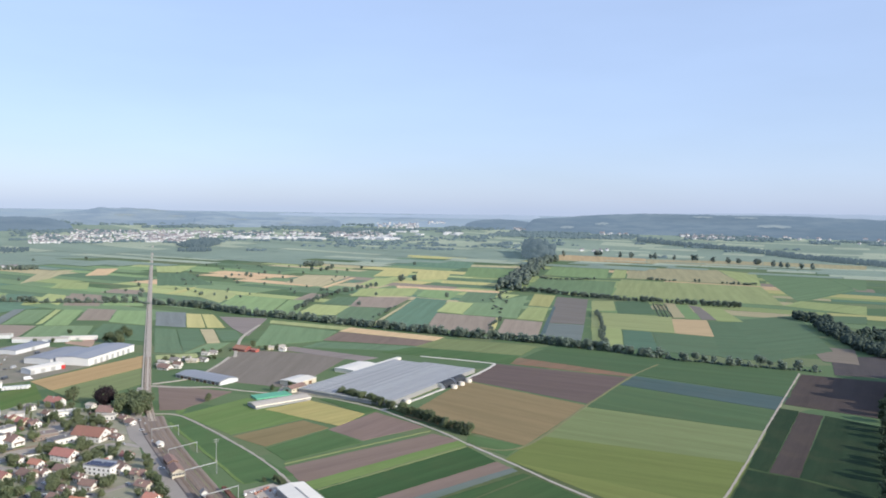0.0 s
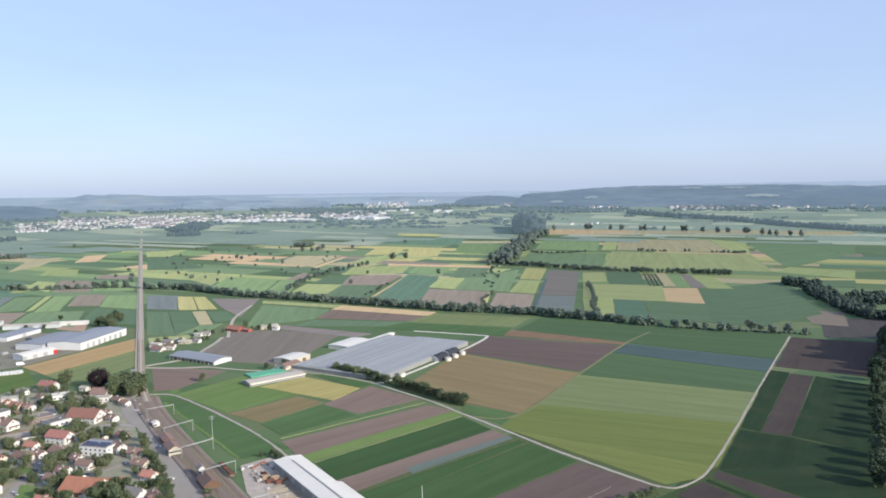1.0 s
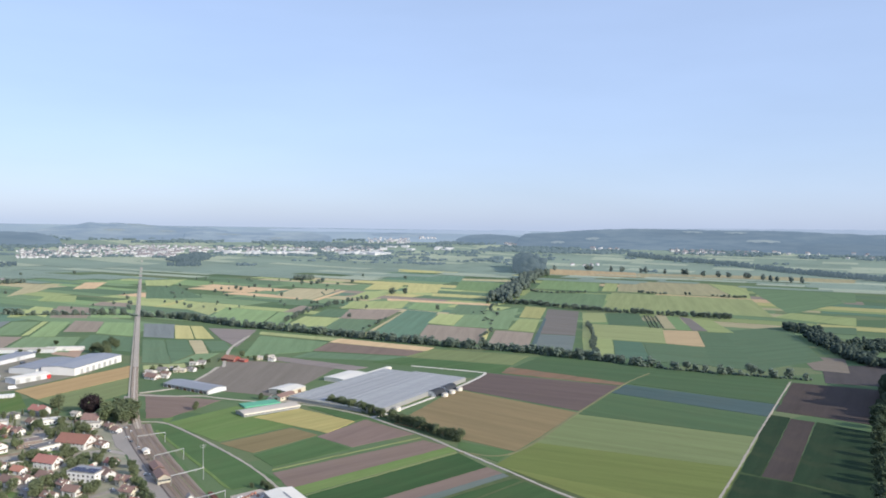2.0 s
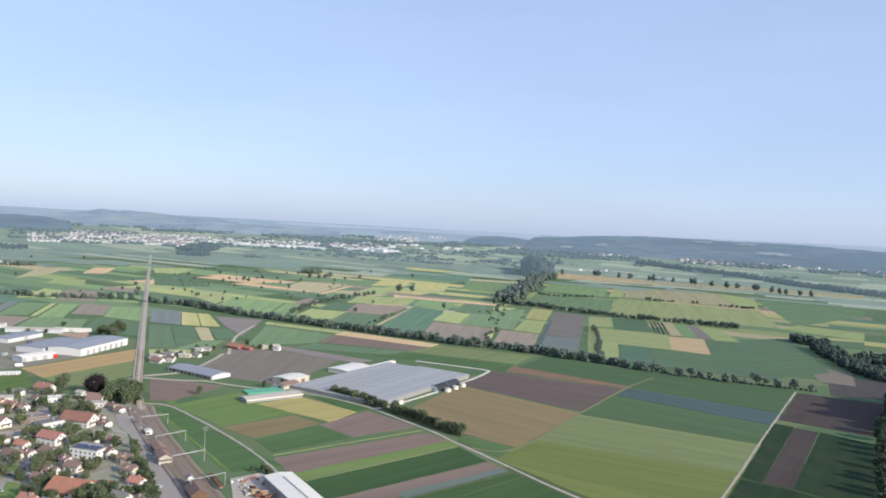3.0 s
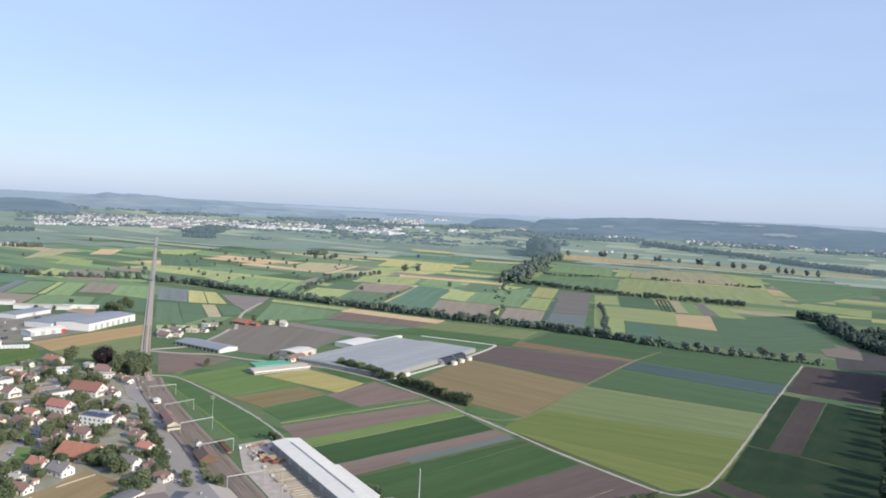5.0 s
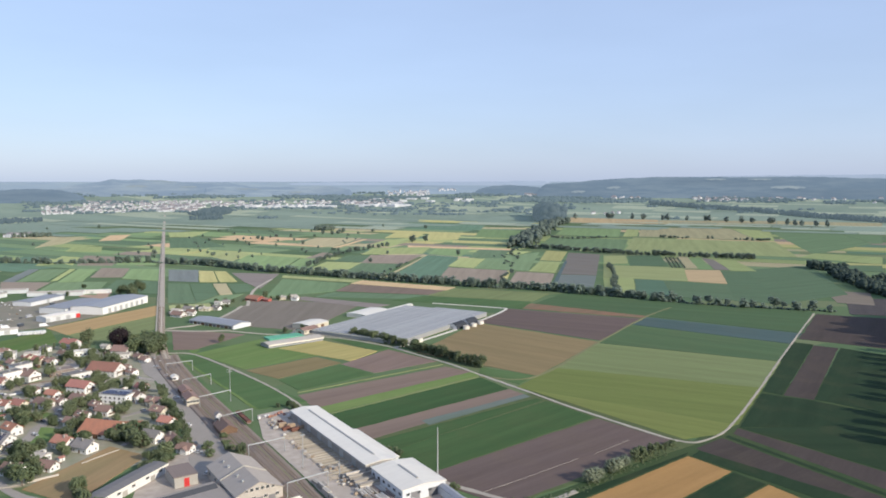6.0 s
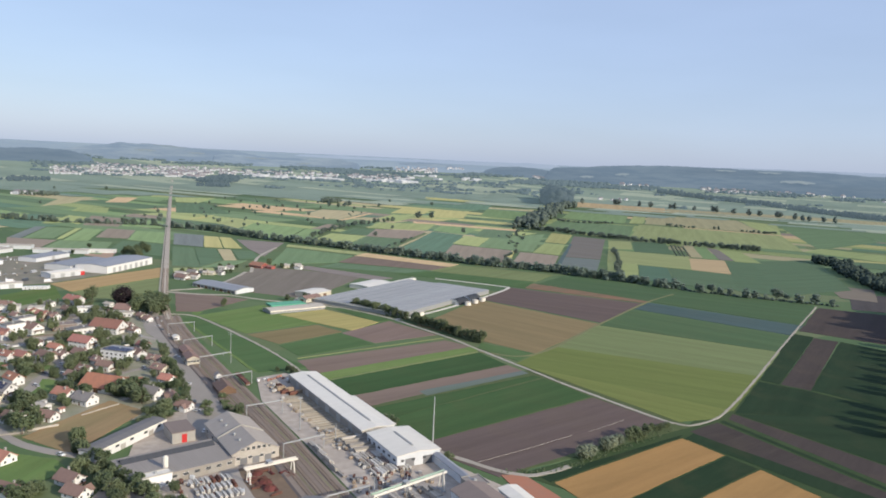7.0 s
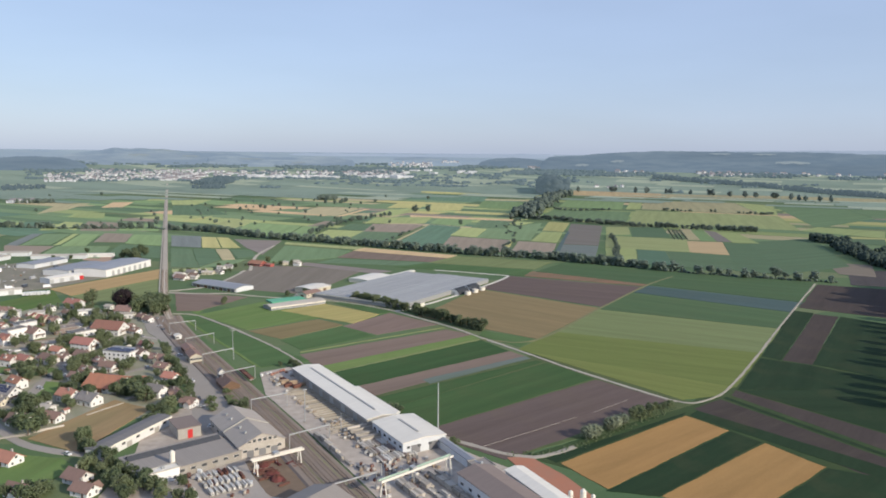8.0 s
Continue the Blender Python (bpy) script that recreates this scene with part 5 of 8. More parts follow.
def girder_row(x, y, ang, count, length, gap, label):
    """A row of cast T-girders on timber bearers, each girder a part."""
    rng = random.Random(int(x * 13 + y * 29))
    t = thing("girder_row", pose(x, y, 0.24, 0, 0, ang), label, "stack", "rows of concrete girders")
    for bx in (-length * 0.32, length * 0.32):
        part("bearer", Geo().box(bx - 0.15, bx + 0.15, -0.8, count * gap, -0.1, 0.22), MAT_WOOD, t)
    for which, mat in enumerate((MAT_CONCRETE, MAT_PALEPANEL, MAT_ROOF_BROWN)):
        key = ("girder", round(length, 1), which)
        if key not in BOX_CACHE:
            geo = Geo()
            prof = [(-0.25, 0), (0.25, 0), (0.25, 0.8), (0.55, 1.0), (0.55, 1.25), (-0.55, 1.25), (-0.55, 1.0), (-0.25, 0.8)]
            n = len(prof)
            geo.v = [(-length / 2, a, c) for a, c in prof] + [(length / 2, a, c) for a, c in prof]
            geo.f = [(k, (k + 1) % n, n + (k + 1) % n, n + k) for k in range(n)] + [(7, 2, 1, 0), (6, 3, 2, 7), (5, 4, 3, 6), (8, 9, 10, 15), (15, 10, 11, 14), (14, 11, 12, 13)]
            BOX_CACHE[key] = geo.mesh("girder", mat)
    for k in range(count):
        o = part("girder", BOX_CACHE[("girder", round(length, 1), rng.choice((0, 0, 1, 1, 2)))], None, t)
        o.matrix_local = pose(rng.uniform(-0.8, 0.8), k * gap, 0.22, 0, 0, rng.uniform(-2, 2))


for i in range(3):
    p = Vector((-44, 350)) + hall_dir * (i * 9.2)
    girder_row(p.x, p.y, -57, (9, 13, 12)[i], 7.6, 1.65, "row of weathered concrete girders in the yard")
for k in range(6):
    p = Vector((-68, 362)) + hall_dir * (k * 7.5) + hall_side * rng_yard.uniform(-1.2, 1.2)
    stack("block_stack", p.x, p.y, -57 + rng_yard.uniform(-2, 2), 6.5, 2.6, rng_yard.choice((1, 2, 3)), 2, 1.1, MAT_CONCRETE, "stack of pale concrete blocks beside the tracks", "stacks of concrete blocks")
for k in range(4):
    p = Vector((-52, 372)) + hall_dir * (k * 5.5) + hall_side * 3
    stack("wall_stack", p.x, p.y, 33, 13.0, 2.8, 3, 2, 1.0, MAT_CONCRETE, "stack of long grey concrete wall panels", "stacks of concrete slabs")
for i in range(3):
    for k in range(5):
        p = Vector((-20, 309)) + hall_dir * (k * 6.5) + hall_side * (i * 8.5 - 1)
        if p.y > 278:
            stack("element_stack", p.x, p.y, -57 + rng_yard.uniform(-2, 2), 5.6, 4.4, rng_yard.choice((1, 2, 2)), 3, 1.3, MAT_CONCRETE, "stack of large grey precast elements", "stacks of precast elements")



def pallet_load(x, y, ang, mat, label):
    """A pallet with its load and a strap."""
    t = thing("pallet_load", pose(x, y, 0.24, 0, 0, ang), label, "pallet", "yard pallets")
    part("pallet", Geo().box(-0.8, 0.8, -0.6, 0.6, 0, 0.15), MAT_WOOD, t)
    load = part("load", Geo().box(-0.75, 0.75, -0.55, 0.55, 0.15, 1.1 + 0.6 * ((x * 7) % 1)), mat, t)
    part("strap", Geo().box(-0.05, 0.05, -0.57, 0.57, 0.15, 1.12 + 0.6 * ((x * 7) % 1)), MAT_STEEL, load)


for k in range(40):
    px, py = rng_yard.uniform(-580, -455), rng_yard.uniform(770, 940)
    if not any(math.hypot(px - a, py - b) < r + 4 for a, b, r in ((-419, 890, 46), (-463, 884, 36), (-443, 814, 20), (-530, 930, 30), (-565, 850, 25), (-512, 782, 15), (-600, 800, 20))):
        pallet_load(px, py, rng_yard.uniform(0, 90), rng_yard.choice((MAT_CONCRETE, MAT_SHEETWALL, MAT_WOOD, MAT_DARKWALL)), "pallet of goods on the warehouse yard")
MAT_TIMBER = surface("fresh_timber", (0.36, 0.285, 0.21), (0.27, 0.21, 0.15))
for k in range(170):
    along, across = rng_yard.uniform(0, 165), rng_yard.choice((rng_yard.uniform(-15, -9), rng_yard.uniform(-18, -13), rng_yard.uniform(-6, 1)))
    if 8 < along < 92 and across > -16:
        continue
    p = Vector((-104, 470)) + hall_dir * along + hall_side * across
    pallet_load(p.x, p.y, rng_yard.uniform(0, 90), rng_yard.choice((MAT_CONCRETE, MAT_CONCRETE, MAT_TIMBER, MAT_TIMBER, MAT_PALEPANEL, MAT_PALEPANEL)), "pallet of building goods in the yard")
# brick stacks and white bins at the head of the yard
for px, py in ((-118.6, 468), (-117.4, 470.6), (-116, 473.2), (-114.6, 475.8), (-113.2, 478.2), (-110.4, 474)):
    pallet_load(px, py, 62, MAT_TILE_ORANGE, "pallet of orange bricks at the yard's edge")
for px, py in ((-124.6, 465.4), (-121.8, 469.6), (-120.4, 471.6), (-106.6, 471)):
    pallet_load(px, py, 62, MAT_PLASTER, "white wrapped pallet at the yard's edge")
for k in range(90):
    p = Vector((-34, 332)) + hall_dir * rng_yard.uniform(-8, 34) + hall_side * rng_yard.uniform(-14, 22)
    if p.y > 284 and (p - Vector((-22, 362))).length > 24:
        pallet_load(p.x, p.y, rng_yard.uniform(0, 90), rng_yard.choice((MAT_CONCRETE, MAT_TIMBER, MAT_RUST, MAT_PALEPANEL, MAT_DARKWALL)), "pallet of building goods in the yard")
for k in range(46):
    p = Vector((-118, 300)) + Vector((rng_yard.uniform(-8, 34), rng_yard.uniform(-14, 24)))
    pallet_load(p.x, p.y, rng_yard.uniform(0, 90), rng_yard.choice((MAT_CONCRETE, MAT_SHEETWALL, MAT_RUST)), "pallet of building goods in the yard")


def wagon(x, y, ang, mat, label):
    """A flat freight wagon with low sides on two bogies."""
    t = thing("freight_wagon", pose(x, y, 1.38, 0, 0, ang), label, "wagon", "freight wagons")
    part("deck", Geo().box(-6, 6, -1.35, 1.35, 0.8, 1.1), MAT_STEEL, t)
    for yy in (-1.35, 1.27):
        part("side_board", Geo().box(-6, 6, yy, yy + 0.08, 1.1, 2.3), mat, t)
    for xx in (-6, 5.92):
        part("end_board", Geo().box(xx, xx + 0.08, -1.27, 1.27, 1.1, 2.3), mat, t)
    part("load", Geo().box(-5.6, 5.6, -1.15, 1.15, 1.1, 2.1), MAT_RUST, t)
    for xx in (-4, 4):
        bogie = part("bogie", Geo().box(xx - 1.2, xx + 1.2, -1.0, 1.0, 0.35, 0.8), MAT_DARKWALL, t)
        for wx in (-0.9, 0.9):
            part("wheel", Geo().tube((xx + wx, -0.82, 0.42), (xx + wx, 0.82, 0.42), 0.42, 0.42, 10), MAT_RAIL, bogie)


for wx, wy in ((-130.4, 456.5), (-137.3, 467.2)):
    wagon(wx, wy, -57, MAT_RUST, "dark red open freight wagon on the siding")

# builders' works on the village side
hall("long_shed", -161.7, 354.6, 50, 9, 73, 4.7, 0.35, MAT_ROOF_DARK, MAT_PLASTER, "long low shed with a dark roof and white wall", [("s", -6, 3.4, 2.8, MAT_GREYWALL), ("s", 14, 3.4, 2.8, MAT_GREYWALL)], 0, windows=5, group="builders' sheds", eave_band=MAT_ROOF_WHITE)
hall("garage_building", -138.3, 366.0, 11.5, 17, 36, 5.6, 0, MAT_ROOF_BROWN, MAT_GREYWALL, "grey flat-roofed workshop with a tall red door", [("s", 0.3, 2.6, 4.6, MAT_REDDOOR)], 0, flat=True, group="builders' sheds")
hall("flat_works_hall", -126, 327.6, 47, 28, 42.5, 4.6, 0, MAT_ROOF_GREY, MAT_CONCRETE, "broad flat-roofed works hall in weathered grey", [("s", -14 + 9 * k, 5, 4, MAT_GREYWALL) for k in range(4)], 0, flat=True, windows=9, group="builders' sheds")
flat_block(-127, 309, 13, 5, 42.5, 5.6, "white plant room beside the flat works hall", MAT_ROOF_WHITE, MAT_PLASTER, "plant_room")
silo(-126, 317.5, 1.2, 10)
hall("flat_roof_strip", -131.4, 333.9, 43, 4.6, 41.5, 4.9, 1.3, MAT_BITUMEN, MAT_DARKWALL, "dark raised roof light along the works hall", (), 0, group="builders' sheds")
old_hall = hall("gabled_works_hall", -104, 358.5, 46, 23, -55.4, 6.0, 4.8, MAT_ROOF_FIBRE, MAT_CONCRETE, "old works hall with a pale fibre-cement roof", [("e", -6 + 6 * k, 3.4, 3.6, MAT_DARKWALL) for k in range(3)], 0, windows=5, group="builders' sheds")
part("fire_wall", gable_shell(0.5, 23.6, 6.9, 4.9, 5.0), MAT_GREYWALL, old_hall)
for vx in (-16, -8, 6, 14):
    part("roof_vent", Geo().box(vx - 0.5, vx + 0.5, -5.6, -4.6, 8.6, 10.0), MAT_STEEL, old_hall)
for k in range(6):
    add_window(old_hall, 23, -6.5 + 2.6 * k, 7.2, 90, 1.6, 1.4)
hall("gabled_works_hall", -55, 277, 26, 22, 57, 6.5, 3.0, MAT_ROOF_GREY, MAT_GREYWALL, "old works hall with a dark grey roof", (), 0, group="builders' sheds")
for i in range(3):
    for k in range(8):
        p = Vector((-112, 311)) + Vector((math.cos(radians(36)), math.sin(radians(36)))) * (k * 2.4) + Vector((0.59, -0.81)) * (i * 8.5)
        stack("panel_stack", p.x, p.y, -54 + rng_yard.uniform(-4, 4), 5.5, 1.4, 3, 2, 0.6, MAT_PALEPANEL if rng_yard.random() < 0.8 else MAT_RUST, "leaning stack of pale concrete panels", "stacks of panels")
yard("steel_yard", [(-97, 331), (-84, 345), (-72, 331), (-58, 306), (-60, 292), (-76, 296), (-90, 312)], surface("rusty_earth", (0.185, 0.135, 0.095), (0.120, 0.090, 0.065), 0.3, 0.08), "brown earth yard for steel beside the tracks", 0.25)
for k in range(14):
    p = Vector((-79, 319)) + Vector((rng_yard.uniform(-9, 9), rng_yard.uniform(-13, 13)))
    stack("rebar_stack", p.x, p.y, rng_yard.choice((-55, 35)) + rng_yard.uniform(-15, 15), 5.0, 1.6, 2, 4, 0.35, MAT_RUST if k % 3 else MAT_REDSTEEL, "bundle of rusty reinforcing steel", "bundles of steel")


def steel_heap(x, y, r, h, seed):
    """A loose heap of short bars thrown on a mound."""
    rng = random.Random(seed)
    t = thing("steel_heap", pose(x, y, 0.25), "rounded heap of dark red scrap steel", "heap", "heaps of steel")
    mound = Geo()
    rings = [(r, 0.0), (r * 0.85, h * 0.35), (r * 0.6, h * 0.7), (r * 0.3, h * 0.93)]
    for rr, z in rings:
        mound.v += [(rr * math.cos(k * math.tau / 14) * rng.uniform(0.88, 1.1), rr * math.sin(k * math.tau / 14) * rng.uniform(0.88, 1.1), z - 0.1) for k in range(14)]
    mound.v.append((0, 0, h))
    mound.f = [(14 * i + k, 14 * i + (k + 1) % 14, 14 * i + 14 + (k + 1) % 14, 14 * i + 14 + k) for i in range(3) for k in range(14)] + [(42 + k, 42 + (k + 1) % 14, 56) for k in range(14)]
    part("mound", mound, MAT_REDSTEEL, t)
    bars = Geo()
    for k in range(90):
        a, q, turn_ = rng.uniform(0, math.tau), r * rng.uniform(0.1, 0.9), rng.uniform(0, math.pi)
        z = h * (1 - (q / r) ** 1.6) + 0.1
        c = Vector((q * math.cos(a), q * math.sin(a), z))
        d = Vector((math.cos(turn_), math.sin(turn_), rng.uniform(-0.3, 0.3))) * rng.uniform(0.6, 1.5)
        bars.beam(c - d * 0.7, c + d * 0.7, 0.09)
    tagged(part("bars", bars, MAT_RUST, t), kind="stuff")


for n, (hx, hy, hr, hh) in enumerate(((-87, 327, 3.0, 1.6), (-81, 318, 3.6, 2.0), (-77, 312, 3.2, 2.4), (-104, 307, 2.4, 1.5))):
    steel_heap(hx, hy, hr, hh, 60 + n)

# station
hall("station_building", -182, 501, 16, 8, -58, 4.8, 2.0, MAT_TILE_BROWN, MAT_CREAM, "station building with cream walls and brown roof", [("s", 0, 2, 2.6, MAT_WOOD)], 0, windows=5, group="station")
hall("goods_shed", -193, 521, 15, 7, -58, 4.0, 1.6, MAT_TILE_BROWN, MAT_WOOD, "brown timber goods shed beside the tracks", (), 0, group="station")
hall("signal_cabin", -148, 456, 3.6, 3.6, -58, 6.4, 1.4, MAT_TILE_GREY, MAT_PLASTER, "small white signal cabin beside the tracks", (), 0, windows=1, group="station")
hall("platform_shelter", -139.5, 442.5, 17, 10, -58, 3.2, 3.0, MAT_TILE_BROWN, MAT_WOOD, "brown shelter roof beside the platform", (), 0, group="station")
hall("kiosk", -215, 559, 6.5, 4.5, -58, 3.2, 0.9, MAT_ROOF_WHITE, MAT_PLASTER, "small white kiosk on the station forecourt", (), 0, windows=2, group="station")

# warehouses of the far estate
hall("warehouse", -419, 890, 92, 42, 81, 8.5, 1.5, MAT_ROOF_BLUE, MAT_PLASTER, "large warehouse with white walls and blue-grey roof", [("s", -33 + 11 * k, 5, 6, MAT_STEEL) for k in range(7)], 0, group="warehouses")
hall("warehouse", -443, 814, 40, 18, 62, 5.5, 1.0, MAT_ROOF_WHITE, MAT_SHEETWALL, "white warehouse with a pale sheet roof", [("s", -18 + 12 * k, 5, 4.5, MAT_REDDOOR if k == 3 else MAT_STEEL) for k in range(4)], 0, group="warehouses")
for wx, wy, wl, ww, wa in ((-530, 930, 60, 26, 80), (-565, 850, 50, 26, 80), (-620, 950, 60, 30, 80), (-540, 990, 70, 14, 10), (-600, 800, 40, 22, 80), (-620, 1010, 50, 14, 12), (-512, 782, 30, 14, 80), (-452, 732, 20, 9, 40)):
    hall("warehouse", wx, wy, wl, ww, wa, 5.0, 1.0, MAT_ROOF_BLUE if wx % 4 else MAT_ROOF_LIGHT, MAT_SHEETWALL, "pale metal-clad warehouse of the estate", [("s", 0, 5, 4.5, MAT_STEEL)], 0, group="warehouses")
hall("warehouse", -463, 884, 72, 34, 81, 6.2, 1.2, MAT_ROOF_BLUE, MAT_SHEETWALL, "lower warehouse wing with a blue-grey roof", [("s", -24 + 12 * k, 5, 4.5, MAT_STEEL) for k in range(5)], 0, group="warehouses")
hall("warehouse", -500, 1010, 46, 12, 12, 4.0, 0.8, MAT_ROOF_WHITE, MAT_PLASTER, "low white shed in a row beyond the warehouses", [("s", 0, 4, 3, MAT_STEEL)], 0, group="warehouses")
# farm sheds
# dark wall colour stands for the shade inside an open front
shed = hall("cattle_shed", -252, 786, 66, 25, -31, 3.8, 2.0, MAT_ROOF_BLUE, MAT_DARKWALL, "long farm shed with a pale blue-grey roof", [("s", -24 + 12 * k, 7, 3.0, MAT_WOOD) for k in range(5)], 0, group="farm sheds", eave_band=MAT_STEEL)
for k in range(12):
    part("post", Geo().beam((-33 + 6 * k, -12.7, -0.1), (-33 + 6 * k, -12.7, 3.6), 0.35), MAT_PLASTER, shed)
part("gable_boards", gable_shell(0.3, 24.6, 3.7, 1.8), MAT_SHEETWALL, shed).matrix_local = pose(34.2, 0, 0)
hall("packing_hall", -151, 774, 30, 24, 60, 4.6, 1.2, MAT_ROOF_WHITE, MAT_CREAM, "packing hall with a bright white roof", [("s", -6, 5, 3.4, MAT_WOOD), ("s", 5, 5, 3.4, MAT_WOOD)], 0, group="farm sheds")
hall("foil_greenhouse", -153, 694, 57, 17, 40, 2.9, 1.4, MAT_ROOF_LIGHT, MAT_GLASSROOF, "long low foil greenhouse with glazed sides", (), 0, windows=14, group="farm sheds", eave_band=MAT_ROOF_WHITE)
single("shade_net", Geo().box(-18, 18, -8, 8, -0.1, 1.4), MAT_GREEN_NET, pose(-167, 720, 0, 0, 0, 35), "bright green shade net over seedling beds", "net")
MAT_REDBOARD = surface("red_boards", (0.34, 0.10, 0.085), (0.26, 0.085, 0.075))
hall("farmhouse", -258, 950, 21, 14, -29, 3.0, 3.4, MAT_TILE_ORANGE, MAT_REDBOARD, "red boarded farmhouse with a broad red tiled roof", [("s", -4, 3, 3.2, MAT_WOOD)], 0, windows=5, group="farm sheds")
hall("implement_shed", -240, 942, 9, 7, -29, 2.8, 1.2, MAT_TILE_RED, MAT_REDBOARD, "red boarded implement shed", (), 0, group="farm sheds")


def glasshouse(x, y, L, W, ang, bays, h, label):
    """A multi-span glasshouse: many ridges side by side, each bay's roof a part."""
    t = thing("glasshouse", pose(x, y, 0, 0, 0, ang), label, "greenhouse", "greenhouses")
    part("wall", Geo().box(-L / 2, L / 2, -W / 2, W / 2, -0.2, h), MAT_GLASSROOF, t)
    bw = W / bays
    key = Geo()
    prof = [(-bw / 2, 0.0), (0, 0.48), (bw / 2, 0.0), (bw / 2, 0.08), (0, 0.58), (-bw / 2, 0.08)]
    key.v = [(-L / 2, a, b) for a, b in prof] + [(L / 2, a, b) for a, b in prof]
    key.f = [(k, (k + 1) % 6, 6 + (k + 1) % 6, 6 + k) for k in range(6)] + [(0, 5, 4, 1), (1, 4, 3, 2), (6, 7, 10, 11), (7, 8, 9, 10)]
    me = key.mesh("roof_bay", MAT_GLASSROOF)
    gut = Geo().box(-L / 2 - 0.2, L / 2 + 0.2, -0.18, 0.18, -0.1, 0.2).mesh("gutter", MAT_GUTTER)
    for k in range(bays):
        o = part("roof_bay", me, None, t)
        o.matrix_local = pose(0, -W / 2 + (k + 0.5) * bw, h)
        o = part("gutter", gut, None, t)
        o.matrix_local = pose(0, -W / 2 + k * bw, h + 0.02)
    part("base_wall", Geo().box(-L / 2 - 0.15, L / 2 + 0.15, -W / 2 - 0.15, W / 2 + 0.15, -0.2, 0.7), MAT_CONCRETE, t)
    part("end_frame", Geo().box(-L / 2 - 0.25, -L / 2 - 0.05, -W / 2, W / 2, h - 0.8, h + 0.1), MAT_ROOF_WHITE, t)
    part("end_frame", Geo().box(L / 2 + 0.05, L / 2 + 0.25, -W / 2, W / 2, h - 0.8, h + 0.1), MAT_ROOF_WHITE, t)


glasshouse(-34.8, 778.1, 178, 68, 60.5, 17, 4.4, "huge multi-span glasshouse with a grey shaded roof")
glasshouse(-83.1, 801.6, 172, 40, 60.5, 10, 4.4, "multi-span glasshouse wing with a grey shaded roof")
hall("foil_hall", -97.7, 846.7, 46, 28, 60.5, 3.8, 0.9, MAT_ROOF_WHITE, MAT_ROOF_WHITE, "low foil hall with a white roof", (), 0, group="greenhouses")
hall("foil_hall", -65.1, 880, 52, 7, 60.5, 3.2, 0.6, MAT_ROOF_WHITE, MAT_ROOF_WHITE, "narrow foil hall with a white roof", (), 0, group="greenhouses")
hall("packing_annex", -149, 744, 22, 12, 60, 4.0, 2.0, MAT_TILE_BROWN, MAT_CREAM, "cream packing annex with a brown tiled roof", [("w", 0, 4, 3.2, MAT_WOOD)], 0, windows=4, group="farm sheds")


MAT_DARKFOIL = surface("black_foil", (0.045, 0.05, 0.058), (0.03, 0.034, 0.04), 0.5, 0.1, 0.7)


def tunnel(x, y, L, r, ang):
    """A round-arched dark store: curved shell, white end wall, door."""
    t = thing("tunnel_store", pose(x, y, 0, 0, 0, ang), "dark round-arched storage tunnel beside the glasshouse", "store", "storage tunnels")
    n = 12
    arc = [(r * math.cos(math.pi * k / n), 0.9 * r * math.sin(math.pi * k / n)) for k in range(n + 1)]
    ring = arc + [(0.96 * a, 0.96 * b) for a, b in reversed(arc)]
    m = len(ring)
    shell = Geo()
    shell.v = [(-L / 2, a, b - 0.05) for a, b in ring] + [(L / 2, a, b - 0.05) for a, b in ring]
    shell.f = [(k, (k + 1) % m, m + (k + 1) % m, m + k) for k in range(m)]
    shell.f += [(k, m - 1 - k, m - 2 - k, k + 1) for k in range(n)] + [(m + k, m + k + 1, 2 * m - 2 - k, 2 * m - 1 - k) for k in range(n)]
    part("shell", shell, MAT_DARKFOIL, t)
    for end in (-L / 2 + 0.3, L / 2 - 0.3):
        wall = Geo()
        wall.v = [(end - 0.1, 0.95 * a, 0.95 * b) for a, b in arc] + [(end + 0.1, 0.95 * a, 0.95 * b) for a, b in arc]
        wall.f = [tuple(range(n, -1, -1)), tuple(range(n + 1, 2 * n + 2))] + [(k, k + 1, n + 2 + k, n + 1 + k) for k in range(n)]
        part("end_wall", wall, MAT_PLASTER, t)
    part("door", Geo().box(-L / 2 + 0.1, -L / 2 + 0.25, -1.6, 1.6, -0.1, 3.0), MAT_STEEL, t)


for wx, wy in ((4.5, 772), (17, 794)):
    tunnel(wx, wy, 22, 6.6, 60.5)


def water_tank(x, y, r, h):
    t = thing("water_tank", pose(x, y, 0), "round white water tank beside the glasshouse", "tank", "water tanks")
    part("shell", Geo().tube((0, 0, -0.1), (0, 0, h), r, r, 18), MAT_ROOF_WHITE, t)
    part("lid", Geo().tube((0, 0, h), (0, 0, h + 0.8), r * 1.03, r * 0.15, 18), MAT_ROOF_LIGHT, t)


for wx, wy in ((14, 763), (22, 777), (30, 791), (-38, 690), (-32, 701)):
    water_tank(wx, wy, 3.4 if wy > 700 else 2.4, 3.6)
road("perimeter_lane", [(-54, 676), (-40, 690), (-4, 748), (26, 803), (50, 850), (64, 886), (58, 894), (20, 911), (-26, 929)], 3.4, MAT_WHITELANE, "pale concrete lane round the glasshouse", 0.35)


